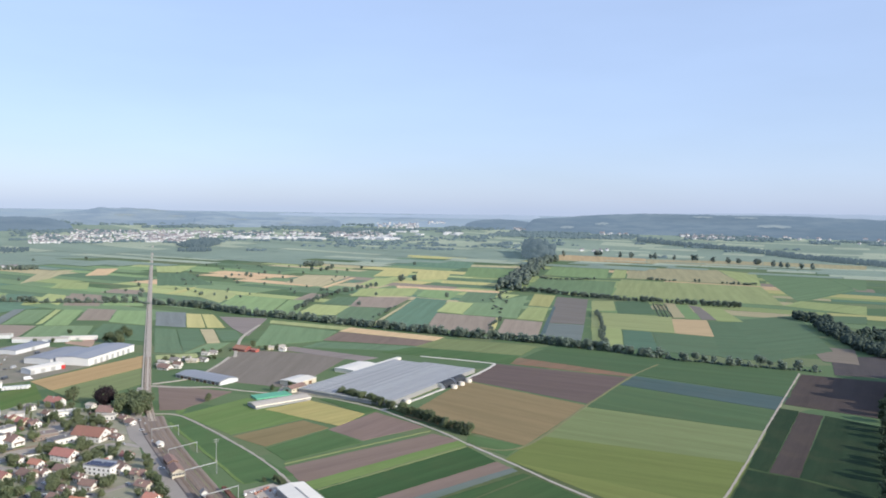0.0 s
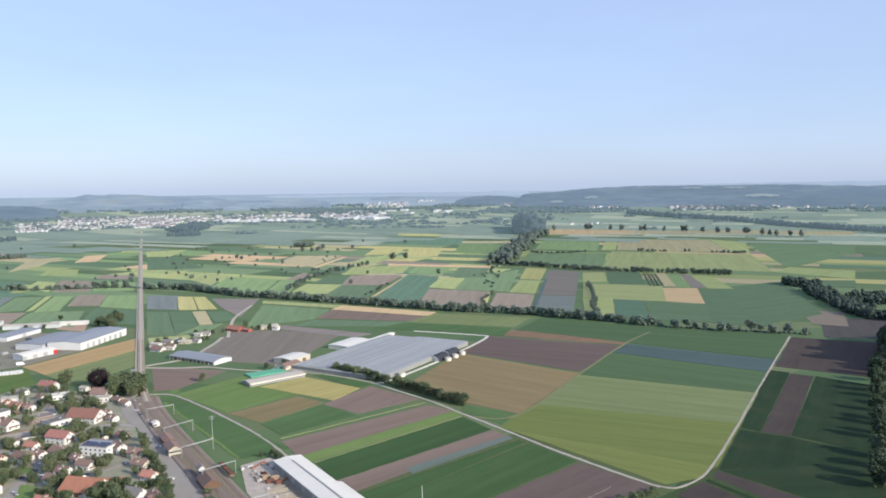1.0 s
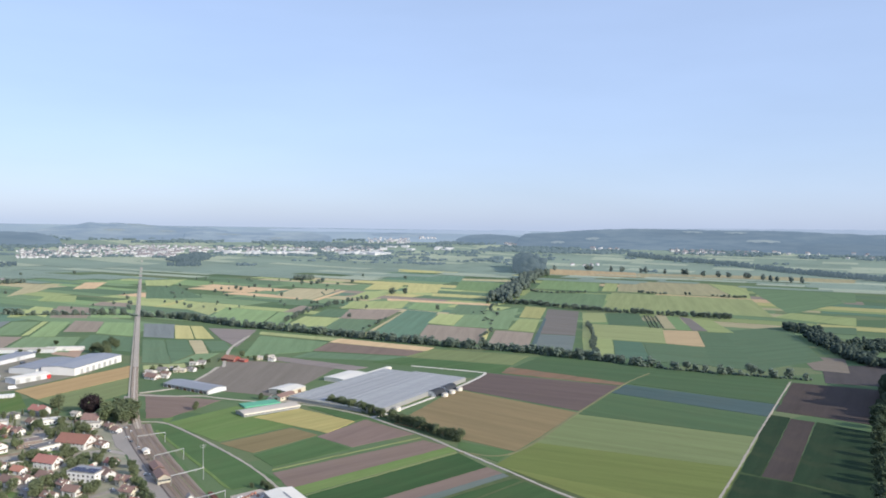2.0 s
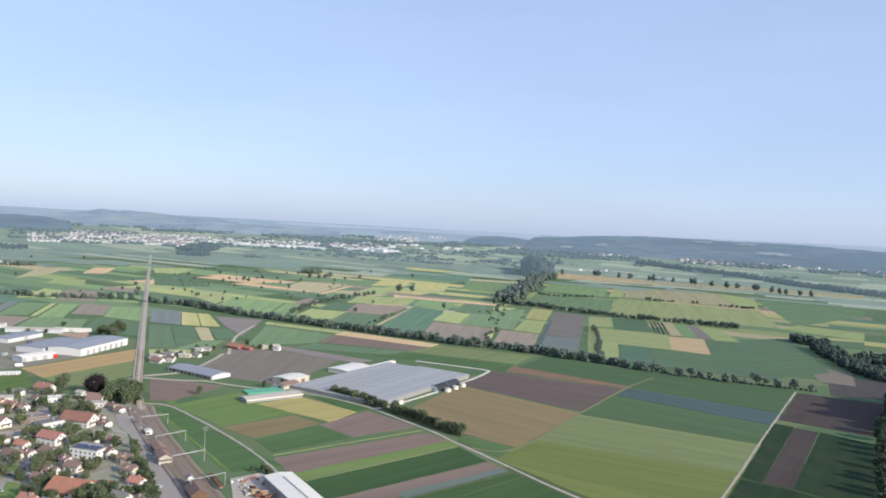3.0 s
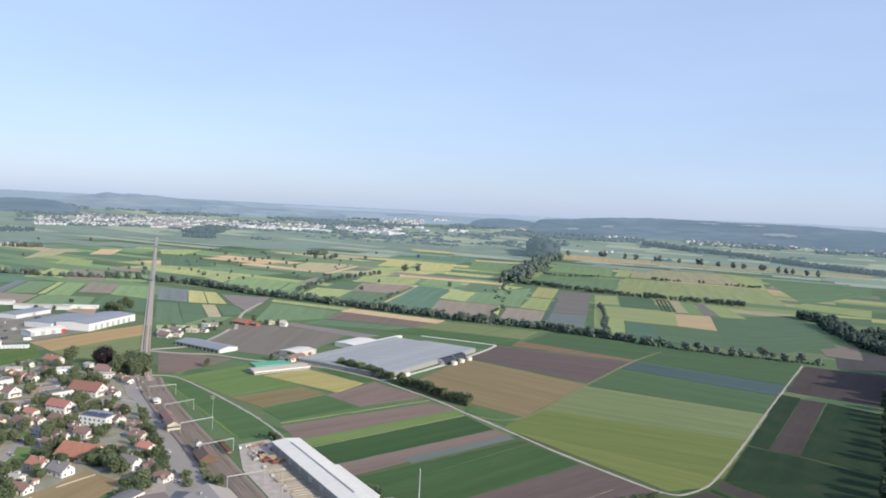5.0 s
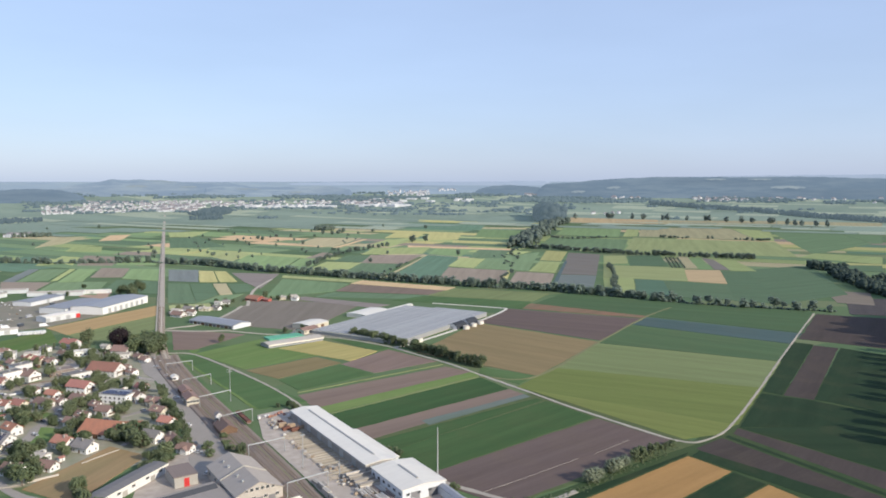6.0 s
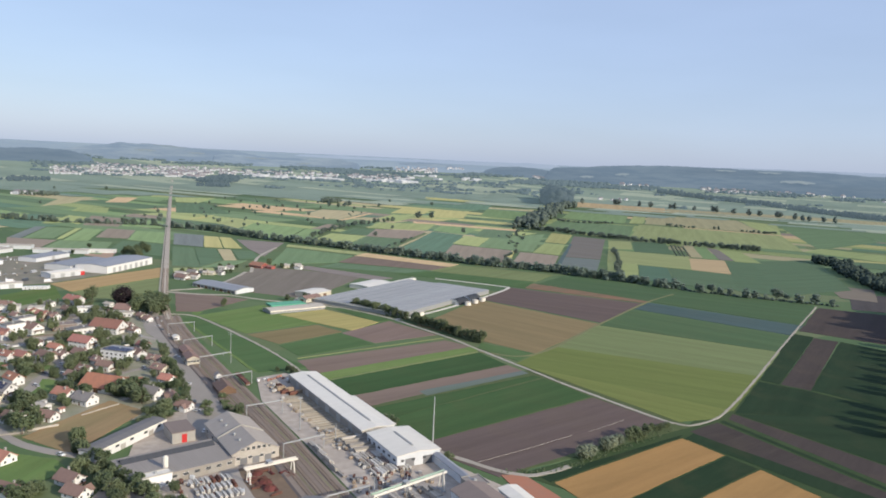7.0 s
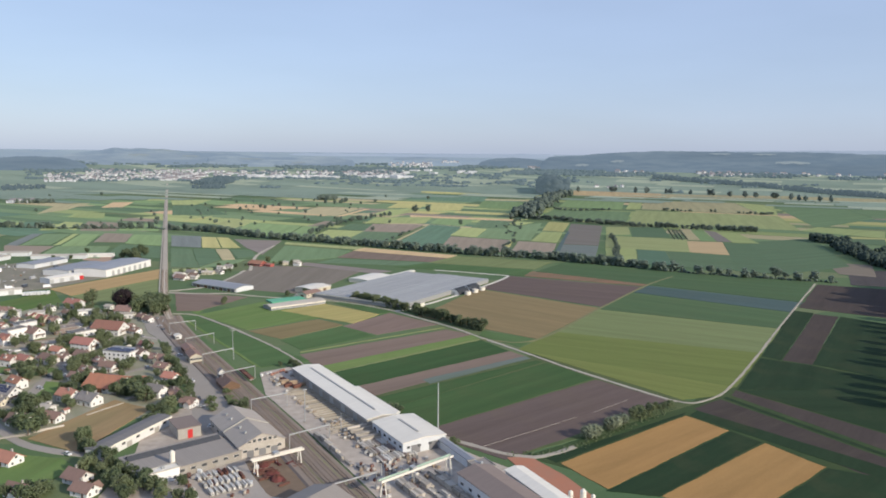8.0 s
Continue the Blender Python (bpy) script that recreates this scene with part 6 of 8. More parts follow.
# ---- village ----
def village():
    """Houses: roof, place, length, turn."""
    rng = random.Random(11)
    spots = []
    spots += [("red", -355, 672, 16.8, -22), ("grey", -369, 656, 6.7, -25), ("white", -320, 668, 4.1, -20), ("red", -367, 624, 8.6, -30), ("red", -350, 611, 10.5, -22), ("brown", -338, 607, 10, -30), ("brown", -395, 633, 12.5, -10), ("red", -370, 585, 8, -25), ("red", -337, 538, 10, -28), ("brown", -328, 559, 13.7, -30), ("brown", -272, 627, 6, -30), ("brown", -262, 616, 5.9, -30), ("brown", -294, 643, 14.4, -8), ("red", -276, 576, 25.2, -16), ("brown", -255, 575, 8, -30), ("red", -229, 532, 7.9, -25), ("red", -272, 527, 17.3, -18), ("orange", -285, 513, 9, -25)]
    spots += [("red", -301, 482, 9.3, -20), ("red", -291, 483, 9.7, -28), ("brown", -279, 490, 10.9, -26), ("brown", -259, 498, 10.2, -30), ("brown", -220, 504, 10.5, -40), ("brown", -229, 474, 10.3, -15), ("brown", -204, 493, 9.1, -20), ("brown", -193, 474, 9.4, -22), ("orange", -180, 454, 9, -22), ("brown", -239, 465, 8.4, -18), ("orange", -196, 440, 11, 8), ("brown", -240, 452, 6.5, -24), ("orange", -268, 436, 11.1, -30), ("orange", -224, 413, 11.4, -24), ("grey", -209, 408, 11.9, -28), ("grey", -177, 424, 10.8, -20), ("brown", -164, 422, 8.9, -50)]
    spots += [("brown", -151, 407, 8.6, -22), ("white", -226, 394, 4.6, -20), ("brown", -230, 374, 11, -15), ("brown", -215, 380, 9.4, -20), ("orange", -206, 325, 11, -20), ("brown", -164, 307, 10.5, -24), ("brown", -155, 295, 9.7, -24), ("brown", -182, 293, 10.3, -18), ("grey", -258, 404, 6.1, -20), ("brown", -241, 487, 6.4, -30), ("brown", -344, 638, 5.5, -25), ("brown", -266, 588, 4.7, -20), ("brown", -301, 521, 5.6, -30), ("brown", -369, 604, 7.3, -25), ("brown", -270, 496, 5.4, -35), ("solar", -262, 414, 17, -24)]
    for n, (kind, x, y, L, ang) in enumerate(spots):
        L = max(L, 7.0)
        house(kind, x, y, L, max(6.2, L * rng.uniform(0.66, 0.76)) if L < 16 else L * 0.56, ang + rng.uniform(-4, 4), 3.0 if y < 390 else rng.choice((3.8, 4.4, 5.0)) if 9 < L < 17 else 5.2 if L > 9 else 3.2, 100 + n)
    hall("barn", -211, 436, 25, 17, -14, 3.2, 5.6, MAT_TILE_OLD, MAT_PLASTER, "large old barn with a broad weathered red tiled roof", [("s", 0, 3.4, 3.0, MAT_WOOD)], 0, windows=4, group="village houses")
    flat_block(-340, 553, 15, 9, 62, 8.4, "white three-storey apartment block with a flat roof")
    flat_block(-345, 576, 14, 9, 62, 8.4, "white three-storey apartment block with a flat roof")
    flat_block(-293, 569, 23, 11, 56, 4.4, "low white building with a dark flat roof", MAT_ROOF_DARK)
    block = flat_block(-233, 503, 22, 13, -14, 6.6, "white block with solar panels on its pale flat roof", MAT_ROOF_BLUE)
    panel = Geo().box(-0.8, 0.8, -1.5, 1.5, -0.05, 0.05).mesh("solar_panel", MAT_SOLAR)
    for i in range(11):
        for j in range(2):
            o = part("solar_panel", panel, None, block)
            o.matrix_local = pose(-9 + i * 1.8, -4.2 + j * 3.6, 7.3, 8)
    flat_block(-314, 577, 18, 12, 40, 4.2, "low tan hall with a flat roof", MAT_ROOF_BROWN, MAT_ROOF_BROWN)
    flat_block(-365, 627, 12, 8, 20, 5.6, "white plastered flat-roofed house", MAT_ROOF_LIGHT)
    flat_block(-388, 627, 15, 9, 20, 5.6, "white plastered flat-roofed house", MAT_ROOF_LIGHT)
    flat_block(-290, 632, 15, 7, 10, 4.0, "low white row of garages", MAT_ROOF_LIGHT)
    flat_block(-330, 641, 17, 9, 30, 4.2, "low white hall with a pale roof", MAT_ROOF_WHITE)


village()
for n, (fx, fy, fl) in enumerate(((-327, 861, 12), (-317, 872, 11), (-297, 873, 13), (-314, 832, 15), (-295, 917, 9), (-287, 922, 9), (-322, 845, 12), (-306, 850, 10), (-308, 886, 9), (-285, 878, 10), (-302, 838, 8))):
    house(("white", "grey", "white", "brown")[n % 4], fx, fy, fl, fl * 0.62, -24 + 11 * (n % 3), 3.0, 300 + n)
for n, (fx, fy) in enumerate(((-224, 958), (-212, 968), (-206, 952))):
    house("white", fx, fy, 9, 7, 10 + 30 * n, 3.6, 330 + n)


# ---- garden walls ----
def wall_run(points, h, w, mat, label):
    return single("garden_wall", ribbon(smooth(points, 6.0), w, -0.2, h), mat, Matrix(), label, "wall", "garden walls")


wall_run([(-201, 388), (-196, 398), (-190, 409)], 0.9, 0.25, MAT_CONCRETE, "pale concrete garden wall beside the dry meadow")
wall_run([(-216, 362), (-205, 372)], 1.2, 0.5, MAT_CONCRETE, "low grey garden wall")
wall_run([(-230, 352), (-216, 360)], 0.9, 0.6, MAT_CONCRETE, "low kerb of stones along the dry meadow")
wall_run([(-318, 516), (-300, 535), (-280, 548)], 1.0, 0.4, MAT_PLASTER, "pale wall along the village street")


# ---- lawns, terraces and drives between the houses ----
MAT_LAWN = surface("lawn", (0.105, 0.170, 0.052), (0.140, 0.178, 0.070), 0.4, 0.08, 0.95)
MAT_DRIVE = surface("paved_drive", (0.40, 0.365, 0.325), (0.30, 0.27, 0.24), 0.5, 0.1, 0.95)


def plot_patch(name, x, y, L, W, ang, mat, label, top):
    """A patch of lawn or paving with an uneven edge, a few centimetres proud of the soil."""
    rng = random.Random(int(x * 7 + y * 13))
    geo, n = Geo(), 16
    rim = []
    for k in range(n):
        a = k * math.tau / n
        c, q = math.cos(a), math.sin(a)
        m = (abs(c) ** 4 + abs(q) ** 4) ** -0.25 * rng.uniform(0.93, 1.05)
        rim.append((c * m * L / 2, q * m * W / 2))
    geo.v = [(a, b, top) for a, b in rim] + [(a, b, -0.1) for a, b in rim]
    geo.f = [tuple(range(n))] + [(k, n + k, n + (k + 1) % n, (k + 1) % n) for k in range(n)]
    single(name, geo, mat, pose(x, y, 0, 0, 0, ang), label, "garden", "garden plots", "structure")


rng_plot = random.Random(71)
plots = 0
while plots < 90:
    px, py = rng_plot.uniform(-400, -160), rng_plot.uniform(372, 664)
    if px > -215 - (py - 470) * 0.28 and py > 440 or px + 0.55 * py > 55 or (py < 420 and -216 < px < -163) or any(abs(px - a) < r and abs(py - b) < r for a, b, r in STREETS):
        continue
    plots += 1
    if plots % 3:
        plot_patch("lawn", px, py, rng_plot.uniform(8, 18), rng_plot.uniform(6, 11), rng_plot.choice((-28, -24, 62)), MAT_LAWN, "small mown lawn in a village garden", 0.11 + 0.0004 * plots)
    else:
        plot_patch("drive", px, py, rng_plot.uniform(8, 14), rng_plot.uniform(3, 5), rng_plot.choice((-28, 62)), MAT_DRIVE, "pale paved drive beside a house", 0.16 + 0.0004 * plots)


# ---- vehicles ----
def car(x, y, ang, mat, word, big=False):
    L, W = (4.4, 1.8) if not big else (8.5, 2.5)
    h = 1.45 if not big else 3.1
    t = thing("van" if big else "car", pose(x, y, 0.3, 0, 0, ang), f"{word} parked {'lorry' if big else 'car'} on the asphalt", "lorry" if big else "car", "parked vehicles")
    geo = Geo()
    prof = [(-L / 2, 0.35), (-L / 2, 0.85), (-L * 0.42, 0.95), (L * 0.22, 0.95), (L * 0.48, 0.8), (L / 2, 0.6), (L / 2, 0.35)]
    n = len(prof)
    geo.v = [(a, -W / 2, b) for a, b in prof] + [(a, W / 2, b) for a, b in prof]
    geo.f = [tuple(range(n)), tuple(range(2 * n - 1, n - 1, -1))] + [(k, n + k, n + (k + 1) % n, (k + 1) % n) for k in range(n)]
    body = part("body", geo, mat, t)
    c = Geo()
    a0, a1, b0, b1 = (-L * 0.42, L * 0.2, -L * 0.3, L * 0.05) if not big else (-L / 2, L * 0.3, -L / 2, L * 0.3)
    c.add([(a0, -W / 2 + 0.05, 0.95), (a1, -W / 2 + 0.05, 0.95), (a1, W / 2 - 0.05, 0.95), (a0, W / 2 - 0.05, 0.95), (b0, -W / 2 + 0.2, h), (b1, -W / 2 + 0.2, h), (b1, W / 2 - 0.2, h), (b0, W / 2 - 0.2, h)],
          [(3, 2, 1, 0), (4, 5, 6, 7), (0, 1, 5, 4), (1, 2, 6, 5), (2, 3, 7, 6), (3, 0, 4, 7)])
    part("cabin" if not big else "cargo_box", c, MAT_WINDOW if not big else mat, t)
    part("roof_panel", Geo().box(b0 + 0.02, b1 - 0.02, -W / 2 + 0.2, W / 2 - 0.2, h, h + 0.05), mat, body)
    for wx in (-L * 0.3, L * 0.3):
        for wy in (-W / 2, W / 2 - 0.2):
            part("wheel", Geo().tube((wx, wy, 0.33), (wx, wy + 0.2, 0.33), 0.33, 0.33, 10), MAT_TYRE, t)


rng_car = random.Random(5)
for n, (cx, cy) in enumerate(((-250, 617), (-238, 588), (-259, 628), (-261, 612), (-226, 572), (-205, 520), (-196, 512), (-178, 470), (-166, 452), (-150, 420), (-246, 600), (-143, 405), (-128, 375))):
    mat, word = ((MAT_CARWHITE, "white"), (MAT_CARDARK, "dark"), (MAT_CARWHITE, "white"), (MAT_CARSILVER, "silver"))[n % 4]
    car(cx, cy, rng_car.uniform(0, 180), mat, word)
# cars along the village streets, garden sheds between the houses
rng_park = random.Random(17)
curb = [s for s in STREETS if s[2] < 6][::3]
for n in range(34):
    sx, sy, sr = rng_park.choice(curb)
    mat, word = ((MAT_CARWHITE, "white"), (MAT_CARDARK, "dark"), (MAT_CARDARK, "dark"), (MAT_CARSILVER, "silver"), (MAT_CARWHITE, "white"))[n % 5]
    car(sx + rng_park.uniform(-1, 1) * sr * 0.7, sy + rng_park.uniform(-1, 1) * sr * 0.7, rng_park.choice((50, 60, -30, 140)), mat, word)


def garden_shed(x, y, ang, roof_mat, word):
    t = thing("garden_shed", pose(x, y, 0, 0, 0, ang), f"small garden shed with a {word} roof", "shed", "garden sheds")
    part("wall", gable_shell(3.2, 2.4, 2.1, 0.6), MAT_WOOD if word == "dark" else MAT_PLASTER, t)
    part("roof", gable_roof(3.2, 2.4, 2.1, 0.6, 0.3, 0.12), roof_mat, t)
    part("door", Geo().box(-0.4, 0.4, -1.25, -1.15, -0.1, 1.9), MAT_GREYWALL, t)


sheds = 0
while sheds < 46:
    gx, gy = rng_park.uniform(-390, -160), rng_park.uniform(372, 660)
    if gx > -215 - (gy - 470) * 0.28 and gy > 440 or gx + 0.55 * gy > 62 or (gy < 420 and -214 < gx < -165):
        continue
    if any(abs(gx - a) < r + 2 and abs(gy - b) < r + 2 for a, b, r in HOUSES) or any(abs(gx - a) < r and abs(gy - b) < r for a, b, r in STREETS):
        continue
    sheds += 1
    HOUSES.append((gx, gy, 2.5))
    garden_shed(gx, gy, rng_park.choice((-28, 62)), *rng_park.choice(((MAT_ROOF_WHITE, "pale"), (MAT_TILE_BROWN, "dark"), (MAT_TILE_RED, "red"))))
for n in range(7):
    car(-434 + n * 3.1, 726 + n * 1.5, 100, MAT_CARWHITE, "white", True)
rng_estate = random.Random(29)
for n, (cx, cy) in enumerate(((-488, 742), (-482, 748), (-476, 754), (-470, 766), (-462, 772), (-500, 800), (-494, 808), (-488, 816), (-482, 824), (-528, 812), (-522, 820), (-545, 770), (-538, 776), (-531, 782), (-560, 900), (-552, 905), (-500, 905), (-494, 912), (-590, 880), (-584, 886))):
    mat, word = ((MAT_CARWHITE, "white"), (MAT_CARDARK, "dark"), (MAT_CARSILVER, "silver"))[n % 3]
    car(cx + rng_estate.uniform(-2, 2), cy + rng_estate.uniform(-2, 2), 80 + rng_estate.uniform(-6, 6), mat, word, n % 4 == 0)
for cx, cy in ((-436, 772), (-470, 760)):
    car(cx, cy, 40, MAT_CARWHITE, "white", True)


# ---- trees ----
def icosa():
    t = (1 + 5 ** 0.5) / 2
    v = np.array([(-1, t, 0), (1, t, 0), (-1, -t, 0), (1, -t, 0), (0, -1, t), (0, 1, t), (0, -1, -t), (0, 1, -t), (t, 0, -1), (t, 0, 1), (-t, 0, -1), (-t, 0, 1)], float)
    f = np.array([(0, 11, 5), (0, 5, 1), (0, 1, 7), (0, 7, 10), (0, 10, 11), (1, 5, 9), (5, 11, 4), (11, 10, 2), (10, 7, 6), (7, 1, 8), (3, 9, 4), (3, 4, 2), (3, 2, 6), (3, 6, 8), (3, 8, 9), (4, 9, 5), (2, 4, 11), (6, 2, 10), (8, 6, 7), (9, 8, 1)])
    return v / np.linalg.norm(v[0]), f


ICO_V, ICO_F = icosa()


def crown_arrays(rng, clumps, leaves, wide, low, tall, shape, clump_size):
    """Clumps of foliage over a few lobes, with loose leaves outside them. A unit crown: heights and widths in metres."""
    lobes = [(np.array((0, 0, (low + tall) / 2)), 1.0)]
    for k in range(5 if shape != "dome" else 0):
        a = rng.uniform(0, math.tau)
        lobes.append((np.array((math.cos(a) * wide * 0.28, math.sin(a) * wide * 0.28, low + (tall - low) * rng.uniform(0.3, 0.75))), rng.uniform(0.55, 0.75)))
    V, F, n = [], [], 0
    half = (tall - low) / 2
    for k in range(clumps):
        c, s = lobes[rng.randrange(len(lobes))]
        d = np.array([rng.gauss(0, 1) for _ in range(3)])
        d /= np.linalg.norm(d)
        rad = rng.uniform(0.45, 1.0) ** 0.5
        p = c + d * np.array((wide / 2 * 0.8, wide / 2 * 0.8, half * 0.85)) * s * rad
        if shape == "cone":
            p[:2] *= max(0.15, 1.15 - (p[2] - low) / (tall - low))
        size = clump_size * rng.uniform(0.6, 1.25)
        jitter = np.array([[rng.uniform(0.65, 1.35)] for _ in range(12)])
        V.append(p + ICO_V * jitter * size * np.array((1, 1, 0.75)))
        F.append(ICO_F + n)
        n += 12
    for k in range(leaves):
        c, s = lobes[rng.randrange(len(lobes))]
        d = np.array([rng.gauss(0, 1) for _ in range(3)])
        d /= np.linalg.norm(d)
        p = c + d * np.array((wide / 2, wide / 2, half)) * s * rng.uniform(0.85, 1.12)
        if shape == "cone":
            p[:2] *= max(0.15, 1.15 - (p[2] - low) / (tall - low))
        tri = np.array([[rng.uniform(-1, 1) for _ in range(3)] for _ in range(3)]) * clump_size * 0.55
        V.append(p + tri)
        F.append(np.array([(0, 1, 2)]) + n)
        n += 3
    return np.concatenate(V), np.concatenate(F)


def array_mesh(name, V, F, mat):
    me = bpy.data.meshes.new(name)
    me.vertices.add(len(V))
    me.vertices.foreach_set("co", np.ascontiguousarray(V, dtype=np.float32).ravel())
    me.loops.add(3 * len(F))
    me.loops.foreach_set("vertex_index", np.ascontiguousarray(F, dtype=np.int32).ravel())
    me.polygons.add(len(F))
    me.polygons.foreach_set("loop_start", np.arange(0, 3 * len(F), 3, dtype=np.int32))
    me.polygons.foreach_set("use_smooth", np.ones(len(F), dtype=bool))
    me.materials.append(mat)
    me.update()
    me.validate()
    return me


def trunk_geo(rng, tall, r):
    geo = Geo()
    geo.tube((0, 0, -0.3), (0, 0, tall * 0.45), r, r * 0.7, 7)
    geo.tube((0, 0, tall * 0.45), (rng.uniform(-0.3, 0.3), rng.uniform(-0.3, 0.3), tall * 0.8), r * 0.7, r * 0.2, 6)
    for k in range(5):
        a = rng.uniform(0, math.tau)
        z = tall * rng.uniform(0.28, 0.5)
        geo.tube((0, 0, z), (math.cos(a) * tall * 0.22, math.sin(a) * tall * 0.22, z + tall * 0.25), r * 0.4, r * 0.1, 5)
    return geo


def tree_kind(seed, mat, clumps, leaves, wide, low, tall, shape="round", size=0.9):
    rng = random.Random(seed)
    V, F = crown_arrays(rng, clumps, leaves, wide, low, tall, shape, size)
    return array_mesh("crown", V, F, mat), trunk_geo(rng, tall, tall * 0.022).mesh("trunk", MAT_BARK), tall, V, F


KINDS = {
    "round": [tree_kind(s, MAT_LEAF, 190, 520, 8.5, 1.4, 10, "round", 0.72) for s in (1, 2, 3)],
    "dark": [tree_kind(s, MAT_LEAF_DARK, 190, 520, 8.0, 1.2, 10, "round", 0.72) for s in (4, 5, 6)],
    "row": [tree_kind(s, MAT_LEAF_HAZED, 34, 110, 7.5, 0.4, 10, "round", 1.5) for s in (7, 8, 9, 10)],
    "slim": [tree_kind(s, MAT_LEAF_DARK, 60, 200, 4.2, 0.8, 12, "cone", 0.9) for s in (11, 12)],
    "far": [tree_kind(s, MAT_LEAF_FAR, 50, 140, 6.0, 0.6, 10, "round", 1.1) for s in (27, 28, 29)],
    "shade_dark": [tree_kind(s, MAT_LEAF_SHADED, 190, 520, 8.5, 1.0, 10, "round", 0.75) for s in (37, 38, 39)],
    "pale": [tree_kind(s, MAT_LEAF_PALE, 170, 480, 8.0, 0.3, 7, "dome", 0.6) for s in (13, 14)],
    "copper": [tree_kind(15, MAT_LEAF_COPPER, 330, 900, 13, 0.4, 12, "dome", 0.9)],
    "bush": [tree_kind(s, MAT_LEAF, 80, 240, 4.5, 0.0, 3.2, "round", 0.48) for s in (16, 17, 18)],
}
TREE_WORDS = {"round": ("tree", "leafy green broadleaf tree"), "dark": ("tree", "dense dark green broadleaf tree"), "row": ("tree", "dark green broadleaf tree"), "shade_dark": ("tree", "tall broadleaf tree in shade-darkened green"), "far": ("tree", "tall hazy green avenue tree"),
              "slim": ("conifer", "slim dark conifer"), "pale": ("willow", "silvery green round willow bush"), "copper": ("tree", "large dark purple copper beech"), "bush": ("bush", "rounded green garden bush")}
RNG_TREE = random.Random(21)


def tree(kind, x, y, tall, group="", stand=""):
    crown, trunk, base, _, _ = RNG_TREE.choice(KINDS[kind])
    name, label = TREE_WORDS[kind]
    s = tall / base
    w = s * RNG_TREE.uniform(0.85, 1.15)
    t = thing(name, pose(x, y, land(x, y), 0, 0, RNG_TREE.uniform(0, 360)) @ Matrix.Diagonal((w, w, s, 1)), label + (" " + stand if stand else ""), "tree" if kind != "bush" else "bush", group)
    part("trunk", trunk, None, t)
    part("crown", crown, None, t)


def tree_row(kinds, points, gap, lo, hi, spread, group, stand):
    line = smooth(points, gap)
    for x, y in line:
        tree(RNG_TREE.choice(kinds), x + RNG_TREE.uniform(-spread, spread), y + RNG_TREE.uniform(-spread, spread), RNG_TREE.uniform(lo, hi), group, stand)


class Grove:
    """Trees of a far belt, too many to tell apart, joined into one mesh: foliage and stems."""

    def __init__(self, name, label):
        self.name, self.label, self.V, self.F, self.n, self.stems = name, label, [], [], 0, Geo()

    def tree(self, kind, x, y, tall):
        _, _, base, V, F = RNG_TREE.choice(KINDS[kind])
        s = tall / base
        w, a = s * RNG_TREE.uniform(0.85, 1.2), RNG_TREE.uniform(0, math.tau)
        turn = np.array([[math.cos(a), -math.sin(a), 0], [math.sin(a), math.cos(a), 0], [0, 0, 1]])
        self.V.append((V @ turn.T) * np.array((w, w, s)) + np.array((x, y, land(x, y))))
        self.F.append(F + self.n)
        self.n += len(V)
        self.stems.tube((x, y, land(x, y) - 0.3), (x, y, land(x, y) + tall * 0.6), 0.3, 0.15, 5)
        return self

    def row(self, kinds, points, gap, lo, hi, spread):
        for x, y in smooth(points, gap):
            self.tree(RNG_TREE.choice(kinds), x + RNG_TREE.uniform(-spread, spread), y + RNG_TREE.uniform(-spread, spread), RNG_TREE.uniform(lo, hi))
        return self

    def finish(self, mat):
        ob = tagged(new(self.name, array_mesh(self.name, np.concatenate(self.V), np.concatenate(self.F), mat)), self.label, "trees", kind="stuff")
        tagged(part("stems", self.stems, MAT_BARK, ob), kind="stuff")
        return ob


def thicket(name, points, gap, size, spread, mat, label, kind="stuff", rows=1):
    """Undergrowth or a far wood: many foliage clumps joined into one mesh."""
    rng = np.random.default_rng(int(abs(points[0][0]) + abs(points[0][1])))
    V, F, n = [], [], 0
    for x, y in smooth(points, gap):
        for k in range(rows):
            px, py = x + rng.uniform(-spread, spread), y + rng.uniform(-spread, spread)
            r = size * rng.uniform(0.65, 1.3)
            jit = rng.uniform(0.7, 1.35, (12, 1))
            V.append(np.array((px, py, land(px, py) + r * 0.55)) + ICO_V * jit * r * np.array((1.1, 1.1, 1.0)))
            F.append(ICO_F + n)
            n += 12
    return tagged(new(name, array_mesh(name, np.concatenate(V), np.concatenate(F), mat)), label, "hedge", kind=kind)


def wood(name, shape, count, tall, mat, label, dome=None):
    """A wood far off: many tall clumped crowns in one mesh. shape(rng) gives a place."""
    rng = np.random.default_rng(count)
    V, F, n = [], [], 0
    for k in range(count):
        x, y = shape(rng)
        h = tall * rng.uniform(0.75, 1.2)
        if dome:
            h *= max(0.35, 1.0 - 0.75 * ((x - dome[0]) / dome[2]) ** 2)
        for j in range(4):
            r = h * rng.uniform(0.2, 0.32)
            c = np.array((x + rng.uniform(-0.22, 0.22) * h, y + rng.uniform(-0.22, 0.22) * h, land(x, y) + h * (0.25 + 0.17 * j)))
            V.append(c + ICO_V * rng.uniform(0.75, 1.3, (12, 1)) * r)
            F.append(ICO_F + n)
            n += 12
    return tagged(new(name, array_mesh(name, np.concatenate(V), np.concatenate(F), mat)), label, "wood", kind="stuff")


